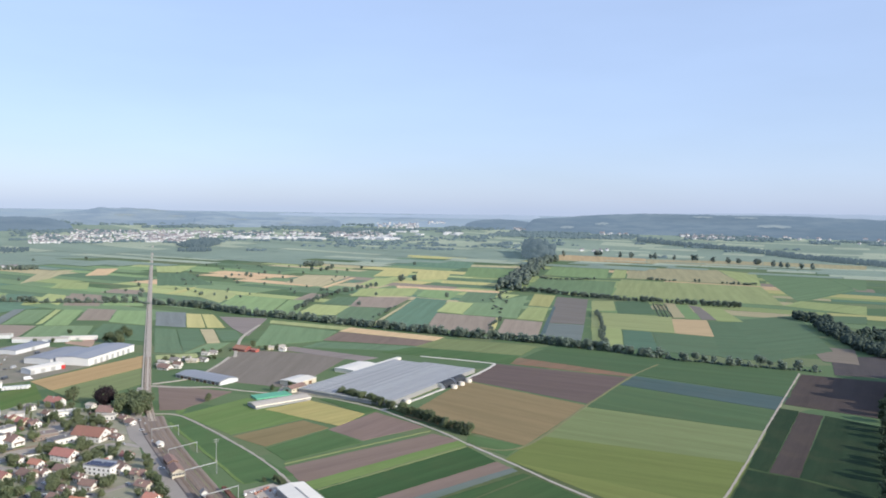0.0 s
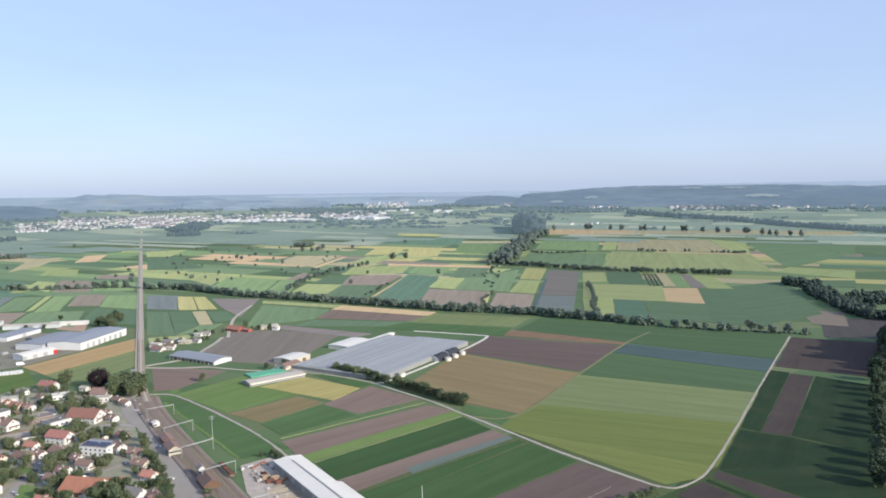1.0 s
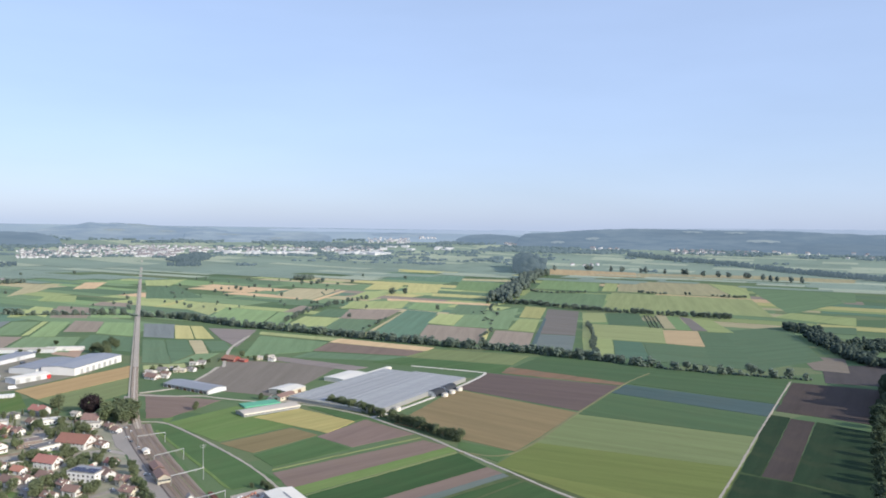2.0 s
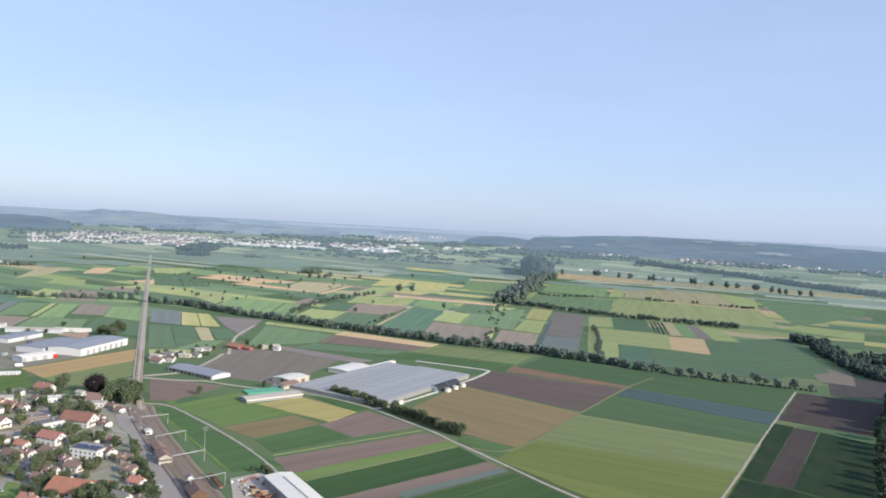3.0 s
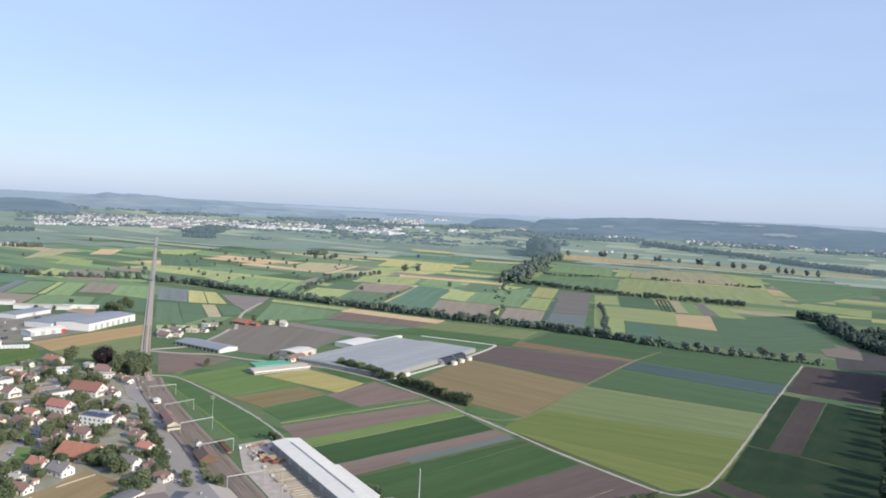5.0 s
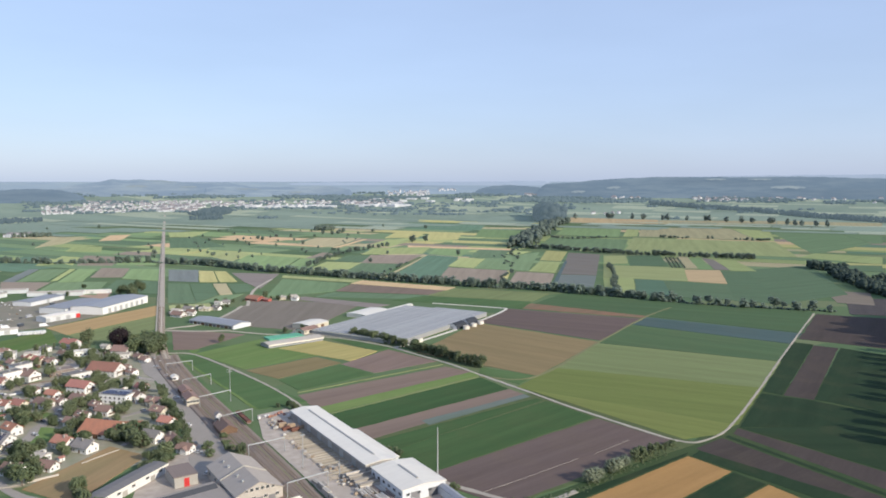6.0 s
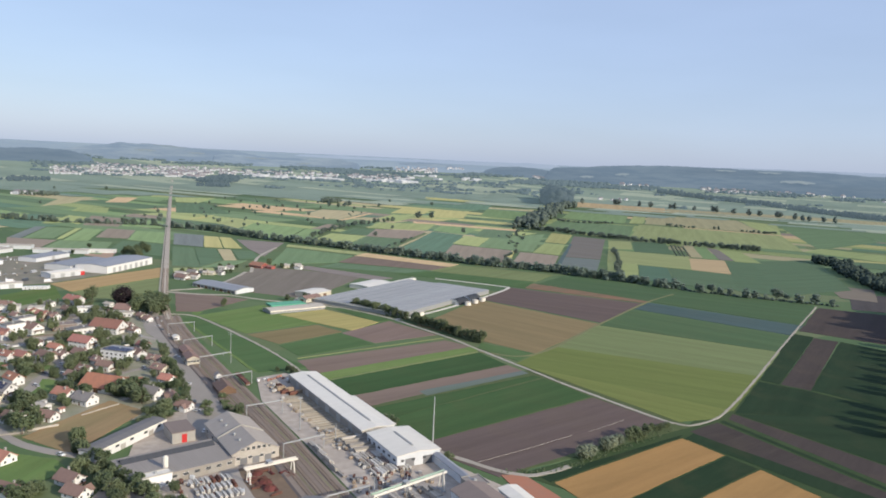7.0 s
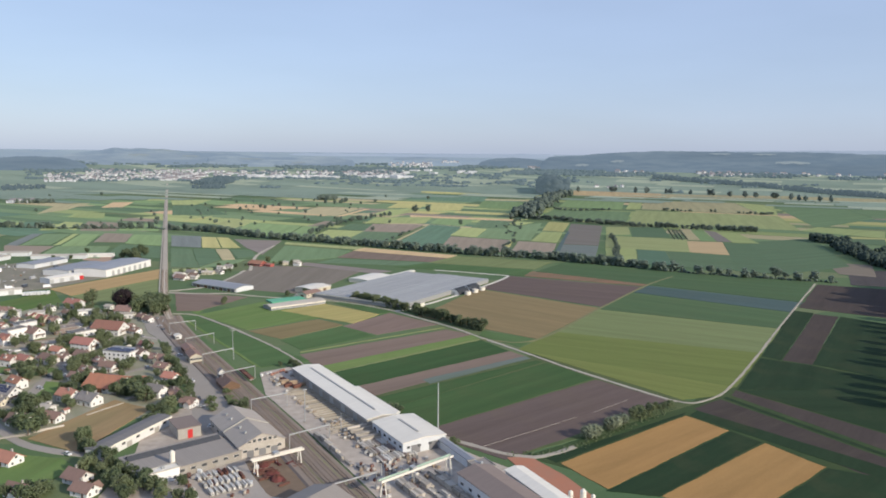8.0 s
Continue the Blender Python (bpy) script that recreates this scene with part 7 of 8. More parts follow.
def ellipse(cx, cy, rx, ry, ang=0.0):
    def place(rng):
        a, r = rng.uniform(0, math.tau), rng.uniform(0, 1) ** 0.5
        u, v = rx * r * math.cos(a), ry * r * math.sin(a)
        c, s = math.cos(radians(ang)), math.sin(radians(ang))
        return cx + u * c - v * s, cy + u * s + v * c
    return place


def band(points, width):
    line = smooth(points, 20.0)

    def place(rng):
        x, y = line[int(rng.integers(0, len(line)))]
        return x + rng.uniform(-width / 2, width / 2), y + rng.uniform(-width / 2, width / 2)
    return place


# tree belt along the canal
BELT = [(-960, 1410), (-880, 1402), (-759, 1383), (-657, 1396), (-585, 1404)]
BELT2 = [(-545, 1385), (-445, 1346), (-353, 1280), (-285, 1243), (-191, 1195), (-94, 1145), (-40, 1116), (37, 1078), (117, 1049), (196, 1000), (243, 973), (273, 946)]
canal = Grove("canal_trees", "dense dark belt of broadleaf trees along a canal")
canal.row(["row", "dark", "row"], BELT, 9.0, 8, 15, 5)
canal.row(["row", "row", "dark"], BELT2, 6.0, 9.5, 15.5, 5)
canal.row(["row", "round", "row"], [(283, 942), (321, 918), (370, 900), (417, 883), (450, 872)], 9.0, 8, 15, 5)
canal.finish(MAT_LEAF_HAZED)
thicket("canal_undergrowth", BELT + BELT2, 4.0, 2.6, 4.0, MAT_LEAF_HAZED, "dark undergrowth along the canal trees")
thicket("canal_undergrowth", [(273, 946), (321, 918), (370, 900), (450, 870)], 4.0, 2.0, 3.0, MAT_LEAF_HAZED, "dark undergrowth along the canal trees")
# windbreak beside the glasshouse
tree_row(["dark", "dark", "round"], [(-98, 719), (-78, 704), (-55, 687), (-45, 678)], 4.5, 8, 11, 1.2, "glasshouse windbreak", "beside the lane")
tree_row(["dark", "dark", "round"], [(-34, 662), (-16, 646), (3, 623), (23, 602)], 4.5, 8, 11, 1.2, "glasshouse windbreak", "beside the lane")
thicket("windbreak_undergrowth", [(-97, 719), (-54, 686), (-16, 646), (22, 602)], 2.0, 1.6, 1.2, MAT_LEAF_DARK, "dark undergrowth of the windbreak")
# second hedge and lone rows farther out
hedge = Grove("far_hedge_trees", "dark hedge of small trees across far fields")
hedge.row(["row", "dark"], [(170, 1722), (248, 1677), (354, 1581), (460, 1531), (559, 1485), (597, 1467)], 6.0, 8, 14, 5)
hedge.row(["row", "dark"], [(-268, 1326), (-256, 1461), (-243, 1555), (-208, 1661), (-154, 1778)], 13.0, 6, 12, 6)
hedge.row(["row", "bush"], [(271, 2058), (319, 2016), (416, 2039)], 9.0, 5, 9, 5)
hedge.row(["bush", "row"], [(577, 2062), (634, 2019)], 9.0, 6, 9, 3)
hedge.row(["bush", "row"], [(690, 2018), (703, 2014)], 7.0, 7, 10, 3)
hedge.row(["bush", "row"], [(755, 1985), (790, 1960), (825, 1944)], 9.0, 6, 9, 3)
hedge.row(["bush"], [(-116, 1262), (-104, 1320), (-92, 1400)], 17.0, 3, 5, 3)
hedge.row(["bush"], [(76, 1150), (84, 1200), (99, 1259)], 14.0, 4, 6, 4)
hedge.row(["bush"], [(126, 1570), (129, 1640), (150, 1675)], 18.0, 5, 7, 5)
hedge.row(["row"], [(-380, 2168), (-345, 2214), (-352, 2340)], 16.0, 10, 16, 9)
hedge.row(["row", "dark"], [(225, 1010), (237, 1080), (262, 1200), (285, 1360)], 12.0, 5, 9, 3)
hedge.finish(MAT_LEAF_HAZED)
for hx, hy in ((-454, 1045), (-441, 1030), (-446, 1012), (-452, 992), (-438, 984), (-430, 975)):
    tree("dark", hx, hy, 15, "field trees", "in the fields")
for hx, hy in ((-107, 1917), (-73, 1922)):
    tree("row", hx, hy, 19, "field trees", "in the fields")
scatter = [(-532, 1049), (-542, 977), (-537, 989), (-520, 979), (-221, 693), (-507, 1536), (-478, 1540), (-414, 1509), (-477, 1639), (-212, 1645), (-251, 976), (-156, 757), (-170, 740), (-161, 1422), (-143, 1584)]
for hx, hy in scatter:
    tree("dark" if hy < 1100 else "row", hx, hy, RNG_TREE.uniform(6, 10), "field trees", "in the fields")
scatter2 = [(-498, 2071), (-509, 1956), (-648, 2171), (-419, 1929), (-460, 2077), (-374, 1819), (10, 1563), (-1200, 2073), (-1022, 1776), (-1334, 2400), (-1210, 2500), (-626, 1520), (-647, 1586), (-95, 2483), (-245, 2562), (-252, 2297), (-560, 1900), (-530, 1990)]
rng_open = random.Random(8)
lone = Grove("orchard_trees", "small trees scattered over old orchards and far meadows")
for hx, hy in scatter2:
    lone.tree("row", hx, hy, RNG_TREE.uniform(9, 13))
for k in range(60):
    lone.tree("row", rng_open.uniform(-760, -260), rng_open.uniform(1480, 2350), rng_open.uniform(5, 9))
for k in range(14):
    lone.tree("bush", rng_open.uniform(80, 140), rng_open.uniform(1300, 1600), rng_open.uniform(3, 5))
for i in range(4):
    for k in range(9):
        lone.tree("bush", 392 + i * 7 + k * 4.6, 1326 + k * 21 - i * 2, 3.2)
lone.finish(MAT_LEAF_HAZED)
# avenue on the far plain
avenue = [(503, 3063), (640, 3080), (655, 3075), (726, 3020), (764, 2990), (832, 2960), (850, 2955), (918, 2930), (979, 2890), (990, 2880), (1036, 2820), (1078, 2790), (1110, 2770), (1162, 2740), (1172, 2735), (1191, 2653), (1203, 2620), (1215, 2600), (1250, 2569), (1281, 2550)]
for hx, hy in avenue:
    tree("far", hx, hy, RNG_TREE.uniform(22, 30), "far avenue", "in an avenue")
wood("copse", band([(149, 1725), (190, 1900), (226, 2074), (300, 2400), (341, 2599), (430, 2850)], 50), 340, 21, MAT_LEAF_HAZED, "dense dark band of woodland on the plain")
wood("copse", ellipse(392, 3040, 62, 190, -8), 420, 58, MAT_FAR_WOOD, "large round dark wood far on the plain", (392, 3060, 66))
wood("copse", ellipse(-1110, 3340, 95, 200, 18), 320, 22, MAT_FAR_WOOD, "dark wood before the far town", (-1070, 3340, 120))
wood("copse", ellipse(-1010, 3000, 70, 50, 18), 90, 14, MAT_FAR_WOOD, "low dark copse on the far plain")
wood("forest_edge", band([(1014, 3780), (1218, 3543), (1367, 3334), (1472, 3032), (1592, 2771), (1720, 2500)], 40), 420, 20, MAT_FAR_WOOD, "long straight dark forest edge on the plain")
wood("copse", ellipse(652, 1296, 16, 40, 20), 46, 13, MAT_LEAF_BAND, "round dark copse at the end of a hedge")
wood("copse", band([(640, 1225), (628, 1180), (612, 1120), (600, 1060), (592, 1000), (600, 950)], 34), 210, 12, MAT_LEAF_BAND, "dark wooded strip bending along a ditch")
wood("copse", ellipse(700, 1120, 55, 60, 20), 160, 9, MAT_LEAF_BAND, "low dark wood beside the ditch")
wood("copse", ellipse(-420, 2400, 30, 60), 60, 13, MAT_LEAF_HAZED, "small dark copse on the plain")
wood("copse", ellipse(-1210, 2090, 60, 40), 50, 12, MAT_LEAF_HAZED, "dark trees round a far farm")
wood("copse", ellipse(-1640, 2760, 75, 110), 70, 14, MAT_FAR_WOOD, "dark wood on the far plain")
# tree line, and a wood added out of view, casting long shadows from the sun's side
tree_row(["shade_dark"], [(452, 725), (427, 690), (385, 622), (352, 566), (312, 500), (284, 455), (262, 420)], 19.0, 12, 18, 5, "tree line by the fields", "in a tall line")
wood("copse", ellipse(556, 712, 95, 100), 320, 30, MAT_LEAF_SHADED, "tall dark wood out of view beside the fields")
thicket("line_undergrowth", [(452, 725), (385, 622), (312, 500), (262, 420)], 5.0, 1.5, 2.5, MAT_LEAF_SHADED, "dark undergrowth below the tree line")
# willow bushes beside the ploughed field
for kind, hx, hy, hh in (("pale", 71, 367, 7.6), ("pale", 75, 371, 6.8), ("pale", 84, 380, 7.2), ("pale", 88, 384, 7.0), ("pale", 93, 389, 6.4), ("dark", 101, 396, 7.5), ("round", 105, 399, 7.2), ("dark", 111, 404, 7.4), ("round", 117, 409, 6.2), ("dark", 122, 413, 5.4), ("bush", 128, 420, 3.5), ("bush", 2, 358, 4.0), ("bush", -34, 404, 5.5), ("bush", -31, 399, 5.0)):
    tree(kind, hx, hy, hh, "field bushes", "beside the ploughed field")
thicket("grassy_bank", [(26, 345), (55, 352), (78, 370), (104, 394), (128, 420)], 1.6, 0.45, 3.0, MAT_LEAF, "rough green bank with weeds along the lane", rows=2)
# shrubs behind the long hall
thicket("hall_shrubs", [(-92, 470), (-74, 447), (-50, 408), (-30, 378)], 2.2, 1.3, 0.7, MAT_LEAF_DARK, "dark shrubs along the back of the works hall")
for hx, hy, hh in ((-112, 492, 5), (-108, 487, 6), (-104, 484, 5), (-118, 490, 4)):
    tree("dark", hx, hy, hh, "works trees", "at the end of the works hall")


for hx, hy, hh in ((-137, 429, 4.0), (-132, 420, 3.5), (-127, 411, 4.5), (-122, 403, 3.6), (-117, 396, 4.2), (-112, 388, 3.4), (-140, 410, 5.0), (-134, 400, 4.0)):
    tree("bush", hx, hy, hh, "railside bushes", "between the forecourt and the tracks")


# village trees
def village_trees():
    big = [(-290, 664), (-281, 656), (-275, 664), (-284, 674), (-271, 650), (-291, 682), (-278, 678), (-268, 641), (-272, 674), (-284, 645), (-346, 688), (-266, 655)]
    for n, (hx, hy) in enumerate(big):
        tree("dark" if n % 3 else "round", hx, hy, 15, "village trees", "at the edge of the village")
    tree("copper", -310, 674, 19, "village trees", "at the edge of the village")
    gardens = [(-209, 476), (-178, 412), (-326, 615), (-316, 566), (-259, 558), (-257, 573), (-268, 549), (-224, 524), (-217, 535), (-206, 519), (-249, 402), (-240, 398), (-248, 424), (-229, 374), (-216, 358), (-185, 417), (-264, 494), (-257, 470), (-263, 463)]
    low = [(-272, 456), (-167, 393), (-192, 462), (-175, 440), (-160, 434), (-148, 416), (-213, 494), (-298, 549), (-331, 563), (-324, 575), (-346, 540), (-233, 404), (-215, 399), (-134, 294), (-172, 297), (-191, 339), (-206, 345), (-235, 560), (-168, 440), (-118, 400), (-151, 412), (-156, 410)]
    clear_of = [(a, b, 0.8 * r) for a, b, r in HOUSES] + STREETS
    gardens, low = ([q for q in spots if not any(abs(q[0] - a) < r and abs(q[1] - b) < r for a, b, r in clear_of)] for spots in (gardens, low))
    for n, (hx, hy) in enumerate(gardens):
        tree("round" if n % 3 else "dark", hx, hy, RNG_TREE.uniform(9, 12.5), "village trees", "in a village garden")
    for hx, hy in low:
        tree(RNG_TREE.choice(["bush", "round", "dark"]), hx, hy, RNG_TREE.uniform(5.5, 8.5), "village trees", "in a village garden")
    row = [(-184, 348), (-178, 341), (-172, 335), (-167, 324), (-160, 328), (-154, 320), (-147, 314), (-140, 309), (-147, 302), (-141, 297), (-133, 303), (-126, 297), (-166, 316), (-136, 290), (-120, 290)]
    for n, (hx, hy) in enumerate(row):
        tree("dark" if n % 2 else "round", hx, hy, RNG_TREE.uniform(6, 8.5), "village trees", "in a thick row beside the sheds")
    for hx, hy in ((-186, 356), (-181, 352), (-175, 340), (-169, 331), (-163, 324), (-157, 322), (-150, 317), (-144, 311), (-137, 306), (-130, 301), (-122, 296), (-114, 291), (-151, 308), (-158, 314), (-128, 308), (-140, 300), (-118, 304), (-108, 288)):
        tree(RNG_TREE.choice(("dark", "round")), hx + RNG_TREE.uniform(-2, 2), hy + RNG_TREE.uniform(-2, 2), RNG_TREE.uniform(5.5, 8.5), "village trees", "in a thick row beside the sheds")
    for hx, hy in ((-227, 366), (-215, 361), (-222, 381), (-232, 405), (-238, 386), (-242, 379), (-186, 290), (-179, 294), (-172, 290), (-176, 286), (-192, 287)):
        tree(RNG_TREE.choice(("dark", "round")), hx, hy, RNG_TREE.uniform(6, 9), "village trees", "in a village garden")
    for hx, hy in ((-199, 500), (-193, 488), (-187, 478), (-181, 468), (-175, 459), (-170, 449), (-165, 440), (-159, 428), (-154, 419), (-149, 410), (-170, 437), (-183, 463), (-205, 511), (-213, 525), (-161, 417)):
        tree(RNG_TREE.choice(("dark", "round", "dark")), hx + RNG_TREE.uniform(-1.5, 1.5), hy + RNG_TREE.uniform(-1.5, 1.5), RNG_TREE.uniform(5.5, 9), "village trees", "in a belt along the station road")
    for hx, hy in ((-202, 424), (-196, 428), (-189, 421), (-182, 416), (-184, 431), (-193, 437), (-282, 462), (-273, 453), (-279, 470), (-246, 404), (-238, 396)):
        tree(RNG_TREE.choice(("dark", "round")), hx, hy, RNG_TREE.uniform(7, 10.5), "village trees", "in a village garden")
    shrubbery = Grove("garden_trees", "small green garden trees between the farther village houses")
    rng = random.Random(33)
    planted = 0
    while planted < 570:
        x, y = rng.uniform(-395, -150), rng.uniform(372, 668)
        if x > -215 - (y - 470) * 0.28 and y > 440 or x + 0.55 * y > 62 or (y < 420 and -214 < x < -165) or (x < -236 and y < 450 and planted % 4) or (y > 560 and rng.random() < 0.6) or (x < -262 and 452 < y < 492 and planted % 5):
            continue
        if any(abs(x - a) < r and abs(y - b) < r for a, b, r in HOUSES) or any(abs(x - a) < r and abs(y - b) < r for a, b, r in STREETS):
            continue
        planted += 1
        kind = rng.choice(["bush", "bush", "round", "dark", "dark", "slim"])
        if planted > 290 and not (y < 500 and x > -300):
            continue
        tall = rng.uniform(3.0, 4.5) if kind == "bush" else rng.uniform(4.5, 9.0)
        if y > 452 and kind != "bush":
            shrubbery.tree(kind, x, y, tall)
        else:
            tree(kind, x, y, tall, "village shrubs", "in a village garden")
    shrubbery.finish(MAT_LEAF_DARK)


village_trees()
plot_patch("bare_earth", -315, 543, 52, 14, 39, MAT_LANE, "strip of bare pale earth between village houses", 0.13)
for hx, hy in ((-330, 872), (-323, 880), (-312, 862), (-305, 878), (-293, 886), (-280, 884), (-290, 928), (-281, 930), (-300, 924), (-318, 838), (-331, 850), (-276, 890), (-270, 938), (-240, 962), (-228, 952), (-215, 960), (-203, 962), (-218, 972)):
    tree("dark", hx, hy, RNG_TREE.uniform(4, 7.5), "hamlet trees", "between small houses in the fields")


# ---- distance: far town, woods and hills on the rim ----
def far_town():
    rng = random.Random(44)
    walls, roofs = Geo(), Geo()

    def put(x, y, L, W, h, a):
        c, s = math.cos(a), math.sin(a)
        z = land(x, y)
        def at(u, v, w):
            return (x + u * c - v * s, y + u * s + v * c, z + w)
        p = [at(u * L / 2, v * W / 2, w) for w in (-2, h) for u, v in ((-1, -1), (1, -1), (1, 1), (-1, 1))]
        walls.add(p, [(4, 5, 6, 7), (0, 1, 5, 4), (1, 2, 6, 5), (2, 3, 7, 6), (3, 0, 4, 7)])
        if L > 28:
            # low flat-roofed hall
            return
        r = [at(u * L / 2 * 1.05, v * W / 2 * 1.1, h) for u, v in ((-1, -1), (1, -1), (1, 1), (-1, 1))] + [at(-L / 2, 0, h + W * 0.3), at(L / 2, 0, h + W * 0.3)]
        roofs.add(r, [(0, 1, 5, 4), (2, 3, 4, 5), (3, 0, 4), (1, 2, 5), (3, 2, 1, 0)])
    def spread(n, az0, az1, d0, d1, lo, hi):
        for k in range(n):
            az, d = radians(rng.uniform(az0, az1)), rng.uniform(d0, d1)
            put(math.sin(az) * d, math.cos(az) * d, rng.uniform(lo, hi), rng.uniform(lo, hi) * 0.75, rng.uniform(5, 11), rng.uniform(0, 3.1))
    for args in ((70, -29.3, -26.7, 3560, 3900, 8, 16), (330, -26.8, -19.2, 3600, 4080, 8, 17), (50, -21.5, -19, 3600, 3950, 14, 30), (120, -19.2, -9.5, 3780, 4050, 9, 22),
                 (34, -16.5, -9.3, 3770, 3830, 30, 75), (22, -7.1, -3.8, 3790, 3840, 30, 70), (60, -9, -3.8, 3850, 4050, 10, 22), (80, -5.1, -1.9, 4290, 4480, 7, 13), (16, -8, 1.5, 3900, 4150, 30, 60),
                 (10, -1.3, 0.2, 4480, 4560, 8, 14), (20, 5.4, 6.6, 4280, 4350, 12, 24), (16, 12, 14, 4150, 4280, 14, 40), (60, 17.8, 21.5, 4080, 4280, 10, 24),
                 (20, 22, 31, 4050, 4250, 10, 26), (8, 10.5, 13, 3370, 3440, 10, 18), (10, -31.5, -30, 2400, 2440, 10, 24)):
        spread(*args)
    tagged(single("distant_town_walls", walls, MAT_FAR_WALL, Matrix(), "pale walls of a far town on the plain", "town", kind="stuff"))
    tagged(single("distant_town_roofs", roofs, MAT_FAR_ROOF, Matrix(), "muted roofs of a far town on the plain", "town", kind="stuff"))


far_town()


def far_woods():
    rng = random.Random(55)
    spots = []
    for k in range(70):
        spots.append((rng.uniform(-32, 32), rng.uniform(4020, 4500), rng.uniform(60, 220), rng.uniform(20, 60)))
    for k in range(16):
        spots.append((rng.uniform(-30, 32), rng.uniform(3100, 3900), rng.uniform(20, 60), rng.uniform(4, 9)))
    for k in range(60):
        spots.append((rng.uniform(-31, -2), rng.uniform(3560, 4100), rng.uniform(15, 50), rng.uniform(6, 14)))
    for k in range(70):
        # hedges and thin copses on the middle of the far plain
        spots.append((rng.uniform(-10, 9), rng.uniform(3250, 4450), rng.uniform(30, 130), rng.uniform(3, 8)))
    V, F, n = [], [], 0
    nrng = np.random.default_rng(9)
    for az, d, wide, deep in spots:
        for k in range(int(wide * deep / 110) + 4):
            a = radians(az)
            u, w = nrng.uniform(-wide, wide), nrng.uniform(-deep, deep)
            x, y = math.sin(a) * (d + w) + math.cos(a) * u, math.cos(a) * (d + w) - math.sin(a) * u
            if math.hypot(x, y) > 4850:
                continue
            r = nrng.uniform(5, 9)
            V.append(np.array((x, y, land(x, y) + r * 0.5)) + ICO_V * nrng.uniform(0.75, 1.3, (12, 1)) * r * np.array((1.4, 1.4, 1.0)))
            F.append(ICO_F + n)
            n += 12
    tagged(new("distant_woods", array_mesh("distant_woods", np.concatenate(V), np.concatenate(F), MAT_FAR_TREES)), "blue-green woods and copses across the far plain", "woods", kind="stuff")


far_woods()


def ridge(crest, d0, d1, seed, label, mat, clearings=()):
    """A wooded ridge on the rim: crest gives (bearing, height) along the skyline; clearings (bearing from, to, share of the slope) are pale fields on it."""
    az0, az1 = crest[0][0], crest[-1][0]
    bearings, heights = [c[0] for c in crest], [c[1] for c in crest]

    def place(az, v, lift=0.0):
        u = (az - az0) / (az1 - az0)
        taper = min(1.0, 26 * u, 26 * (1 - u)) ** 0.6 if 0 < u < 1 else 0.0
        d = d0 + (d1 - d0) * v - lift
        foot = land(d0, 0) - 12
        top = 4 + float(np.interp(az, bearings, heights))
        z = foot + (top - foot) * taper * math.sin(v * math.pi / 2) ** 0.8
        z += taper * v * (5 * noise.noise((az * 0.9 + seed, v * 2, seed)) + 2.6 * noise.noise((az * 5, v * 9, seed)))
        return math.sin(radians(az)) * d, math.cos(radians(az)) * d, z + 0.15 * lift

    geo = Geo()
    nu, nv = 150, 10
    geo.v = [place(az0 + (az1 - az0) * i / nu, j / nv) for i in range(nu + 1) for j in range(nv + 1)]
    w = nv + 1
    geo.f = [(i * w + j, (i + 1) * w + j, (i + 1) * w + j + 1, i * w + j + 1) for i in range(nu) for j in range(nv)]
    ob = single("distant_hill", geo, mat, Matrix(), label, "hill", "hills on the horizon", "structure")
    for p in ob.data.polygons:
        p.use_smooth = True
    for b0, b1, v in clearings:
        field_ = Geo()
        for i in range(9):
            az = b0 + (b1 - b0) * i / 8
            field_.v += [place(az, v + 0.02 * math.sin(i * 1.9), 14), place(az, v + 0.05 + 0.03 * math.sin(math.pi * i / 8), 14)]
        field_.f = [(2 * i, 2 * i + 2, 2 * i + 3, 2 * i + 1) for i in range(8)]
        part("clearing", field_, MAT_FAR_CLEAR, ob, "pale field on the slope")


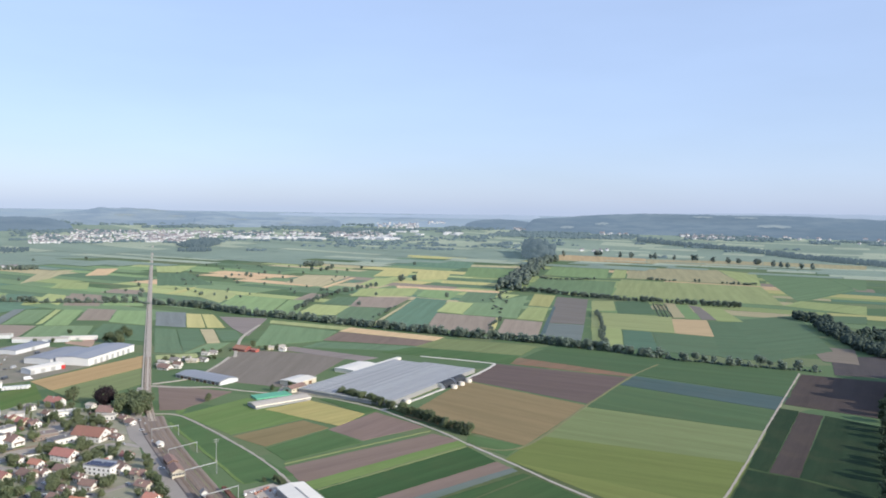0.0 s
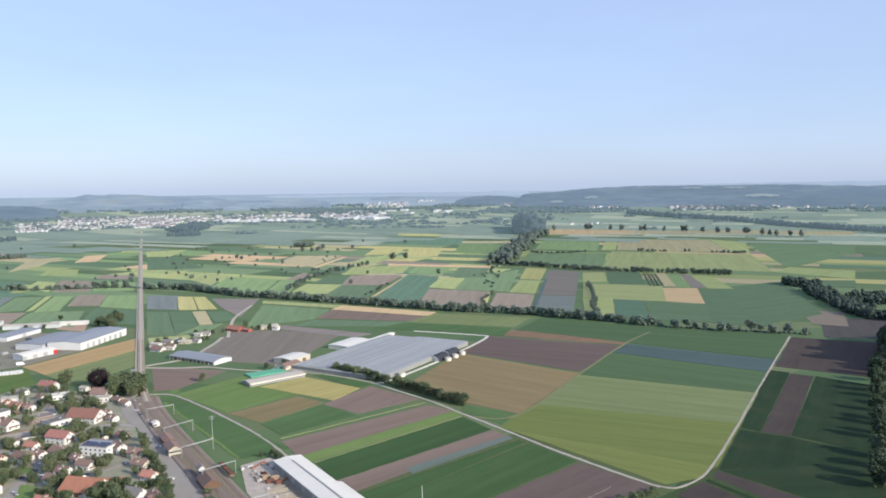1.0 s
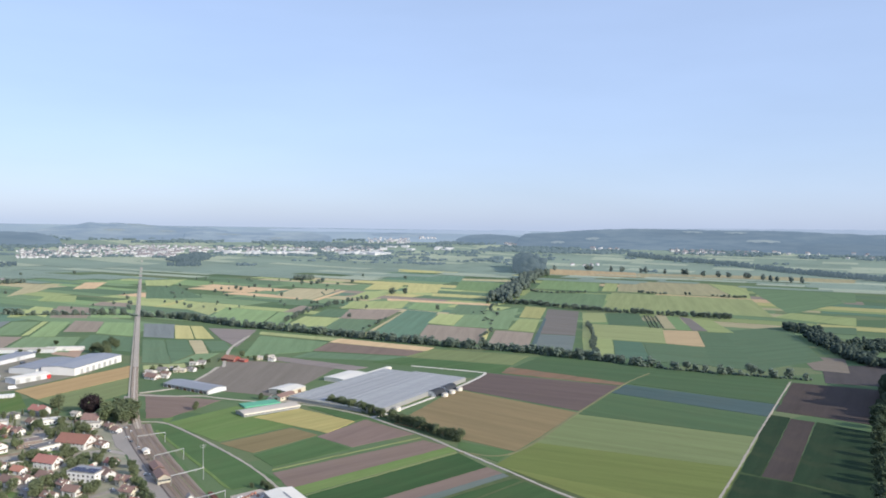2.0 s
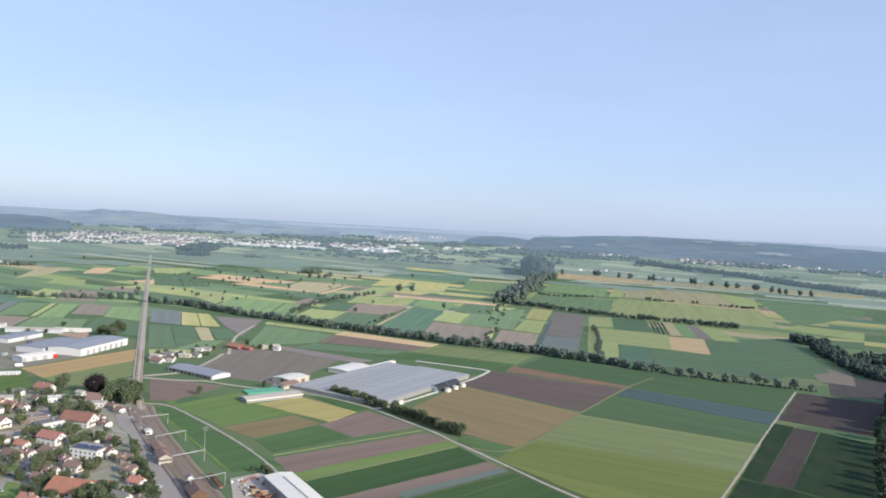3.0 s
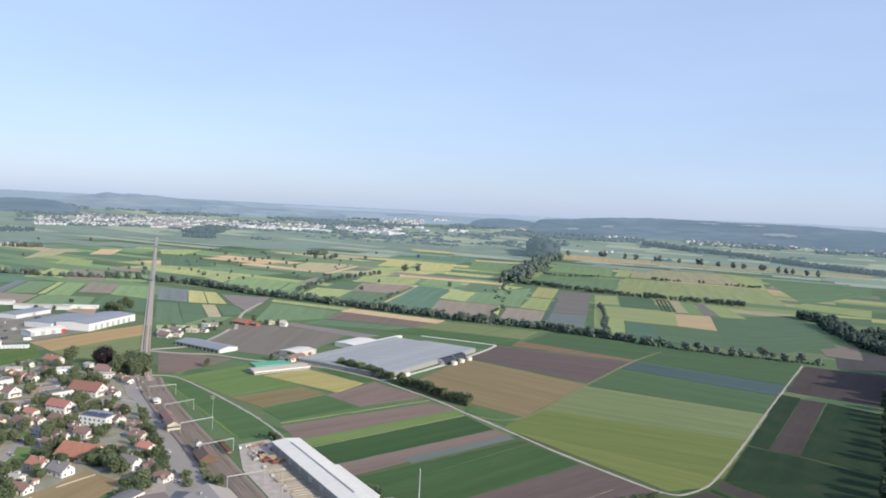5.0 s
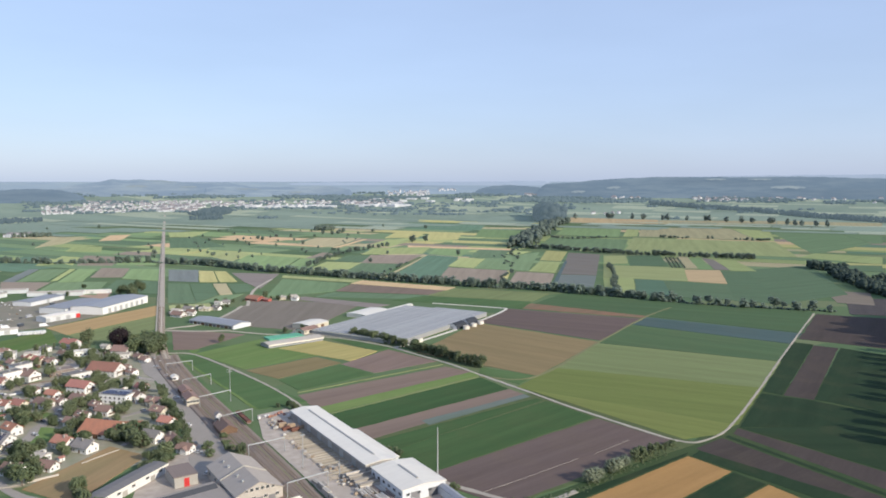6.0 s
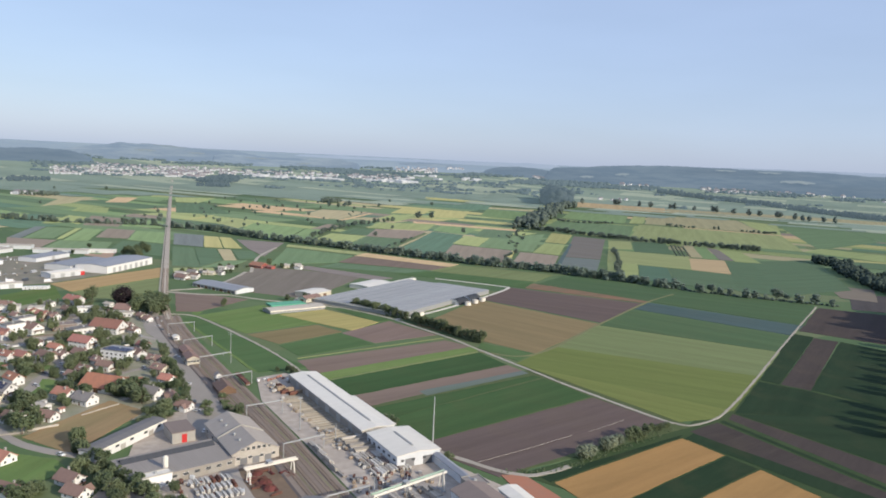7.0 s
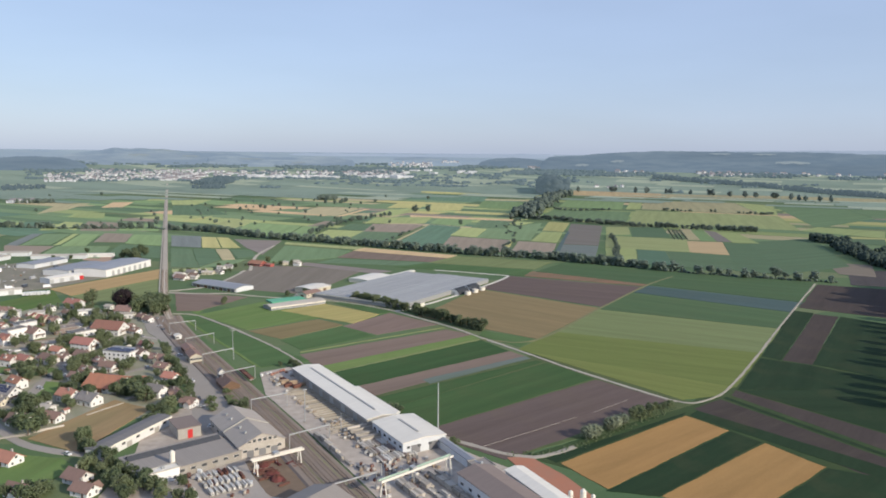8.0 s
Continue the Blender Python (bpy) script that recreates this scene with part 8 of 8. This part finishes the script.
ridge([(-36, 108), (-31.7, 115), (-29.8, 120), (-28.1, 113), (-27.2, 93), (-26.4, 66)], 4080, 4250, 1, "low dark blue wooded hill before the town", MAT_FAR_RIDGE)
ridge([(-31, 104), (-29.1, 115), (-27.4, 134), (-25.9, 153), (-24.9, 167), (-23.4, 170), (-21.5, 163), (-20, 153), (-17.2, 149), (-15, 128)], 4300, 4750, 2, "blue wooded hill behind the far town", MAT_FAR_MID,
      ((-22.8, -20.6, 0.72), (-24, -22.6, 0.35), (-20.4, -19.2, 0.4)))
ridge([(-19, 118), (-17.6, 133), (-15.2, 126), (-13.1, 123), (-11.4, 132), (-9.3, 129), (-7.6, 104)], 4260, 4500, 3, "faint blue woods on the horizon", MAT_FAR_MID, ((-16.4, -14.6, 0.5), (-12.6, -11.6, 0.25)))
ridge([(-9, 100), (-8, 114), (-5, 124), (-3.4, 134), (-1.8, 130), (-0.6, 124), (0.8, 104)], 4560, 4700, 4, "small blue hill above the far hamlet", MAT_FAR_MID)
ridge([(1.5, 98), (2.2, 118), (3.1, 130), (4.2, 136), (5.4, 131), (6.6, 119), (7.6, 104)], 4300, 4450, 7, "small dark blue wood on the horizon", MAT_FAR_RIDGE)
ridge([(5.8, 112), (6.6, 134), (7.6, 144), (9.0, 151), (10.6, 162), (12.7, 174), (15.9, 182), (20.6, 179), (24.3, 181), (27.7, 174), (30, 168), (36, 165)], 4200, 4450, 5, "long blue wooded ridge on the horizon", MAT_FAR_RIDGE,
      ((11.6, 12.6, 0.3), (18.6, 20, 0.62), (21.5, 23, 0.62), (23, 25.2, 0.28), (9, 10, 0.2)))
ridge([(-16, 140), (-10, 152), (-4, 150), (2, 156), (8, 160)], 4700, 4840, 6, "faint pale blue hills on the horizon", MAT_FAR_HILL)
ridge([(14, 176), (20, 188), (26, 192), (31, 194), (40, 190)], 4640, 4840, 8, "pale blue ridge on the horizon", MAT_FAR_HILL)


# ---- small things in the fields ----
def irrigation_pipe(a, b):
    a, b = Vector((*a, 0.45)), Vector((*b, 0.45))
    t = thing("irrigation_pipe", Matrix(), "white irrigation pipe lying across ploughed soil", "pipe", "irrigation pipes")
    n = 5
    for k in range(n):
        part("pipe_section", Geo().tube(a.lerp(b, k / n), a.lerp(b, (k + 0.96) / n), 0.07, 0.07, 6), MAT_ROOF_LIGHT, t)


irrigation_pipe((16, 354), (42, 375))
irrigation_pipe((42, 375), (70, 399))
irrigation_pipe((80, 406), (105, 429))
field("ygreen", (-80, 478), (20, 573), (20.8, 571.5), (-79.2, 476.5), group="grass strips")
field("ygreen", (-113, 527), (-9, 613), (-8, 611.3), (-112, 525.3), group="grass strips")
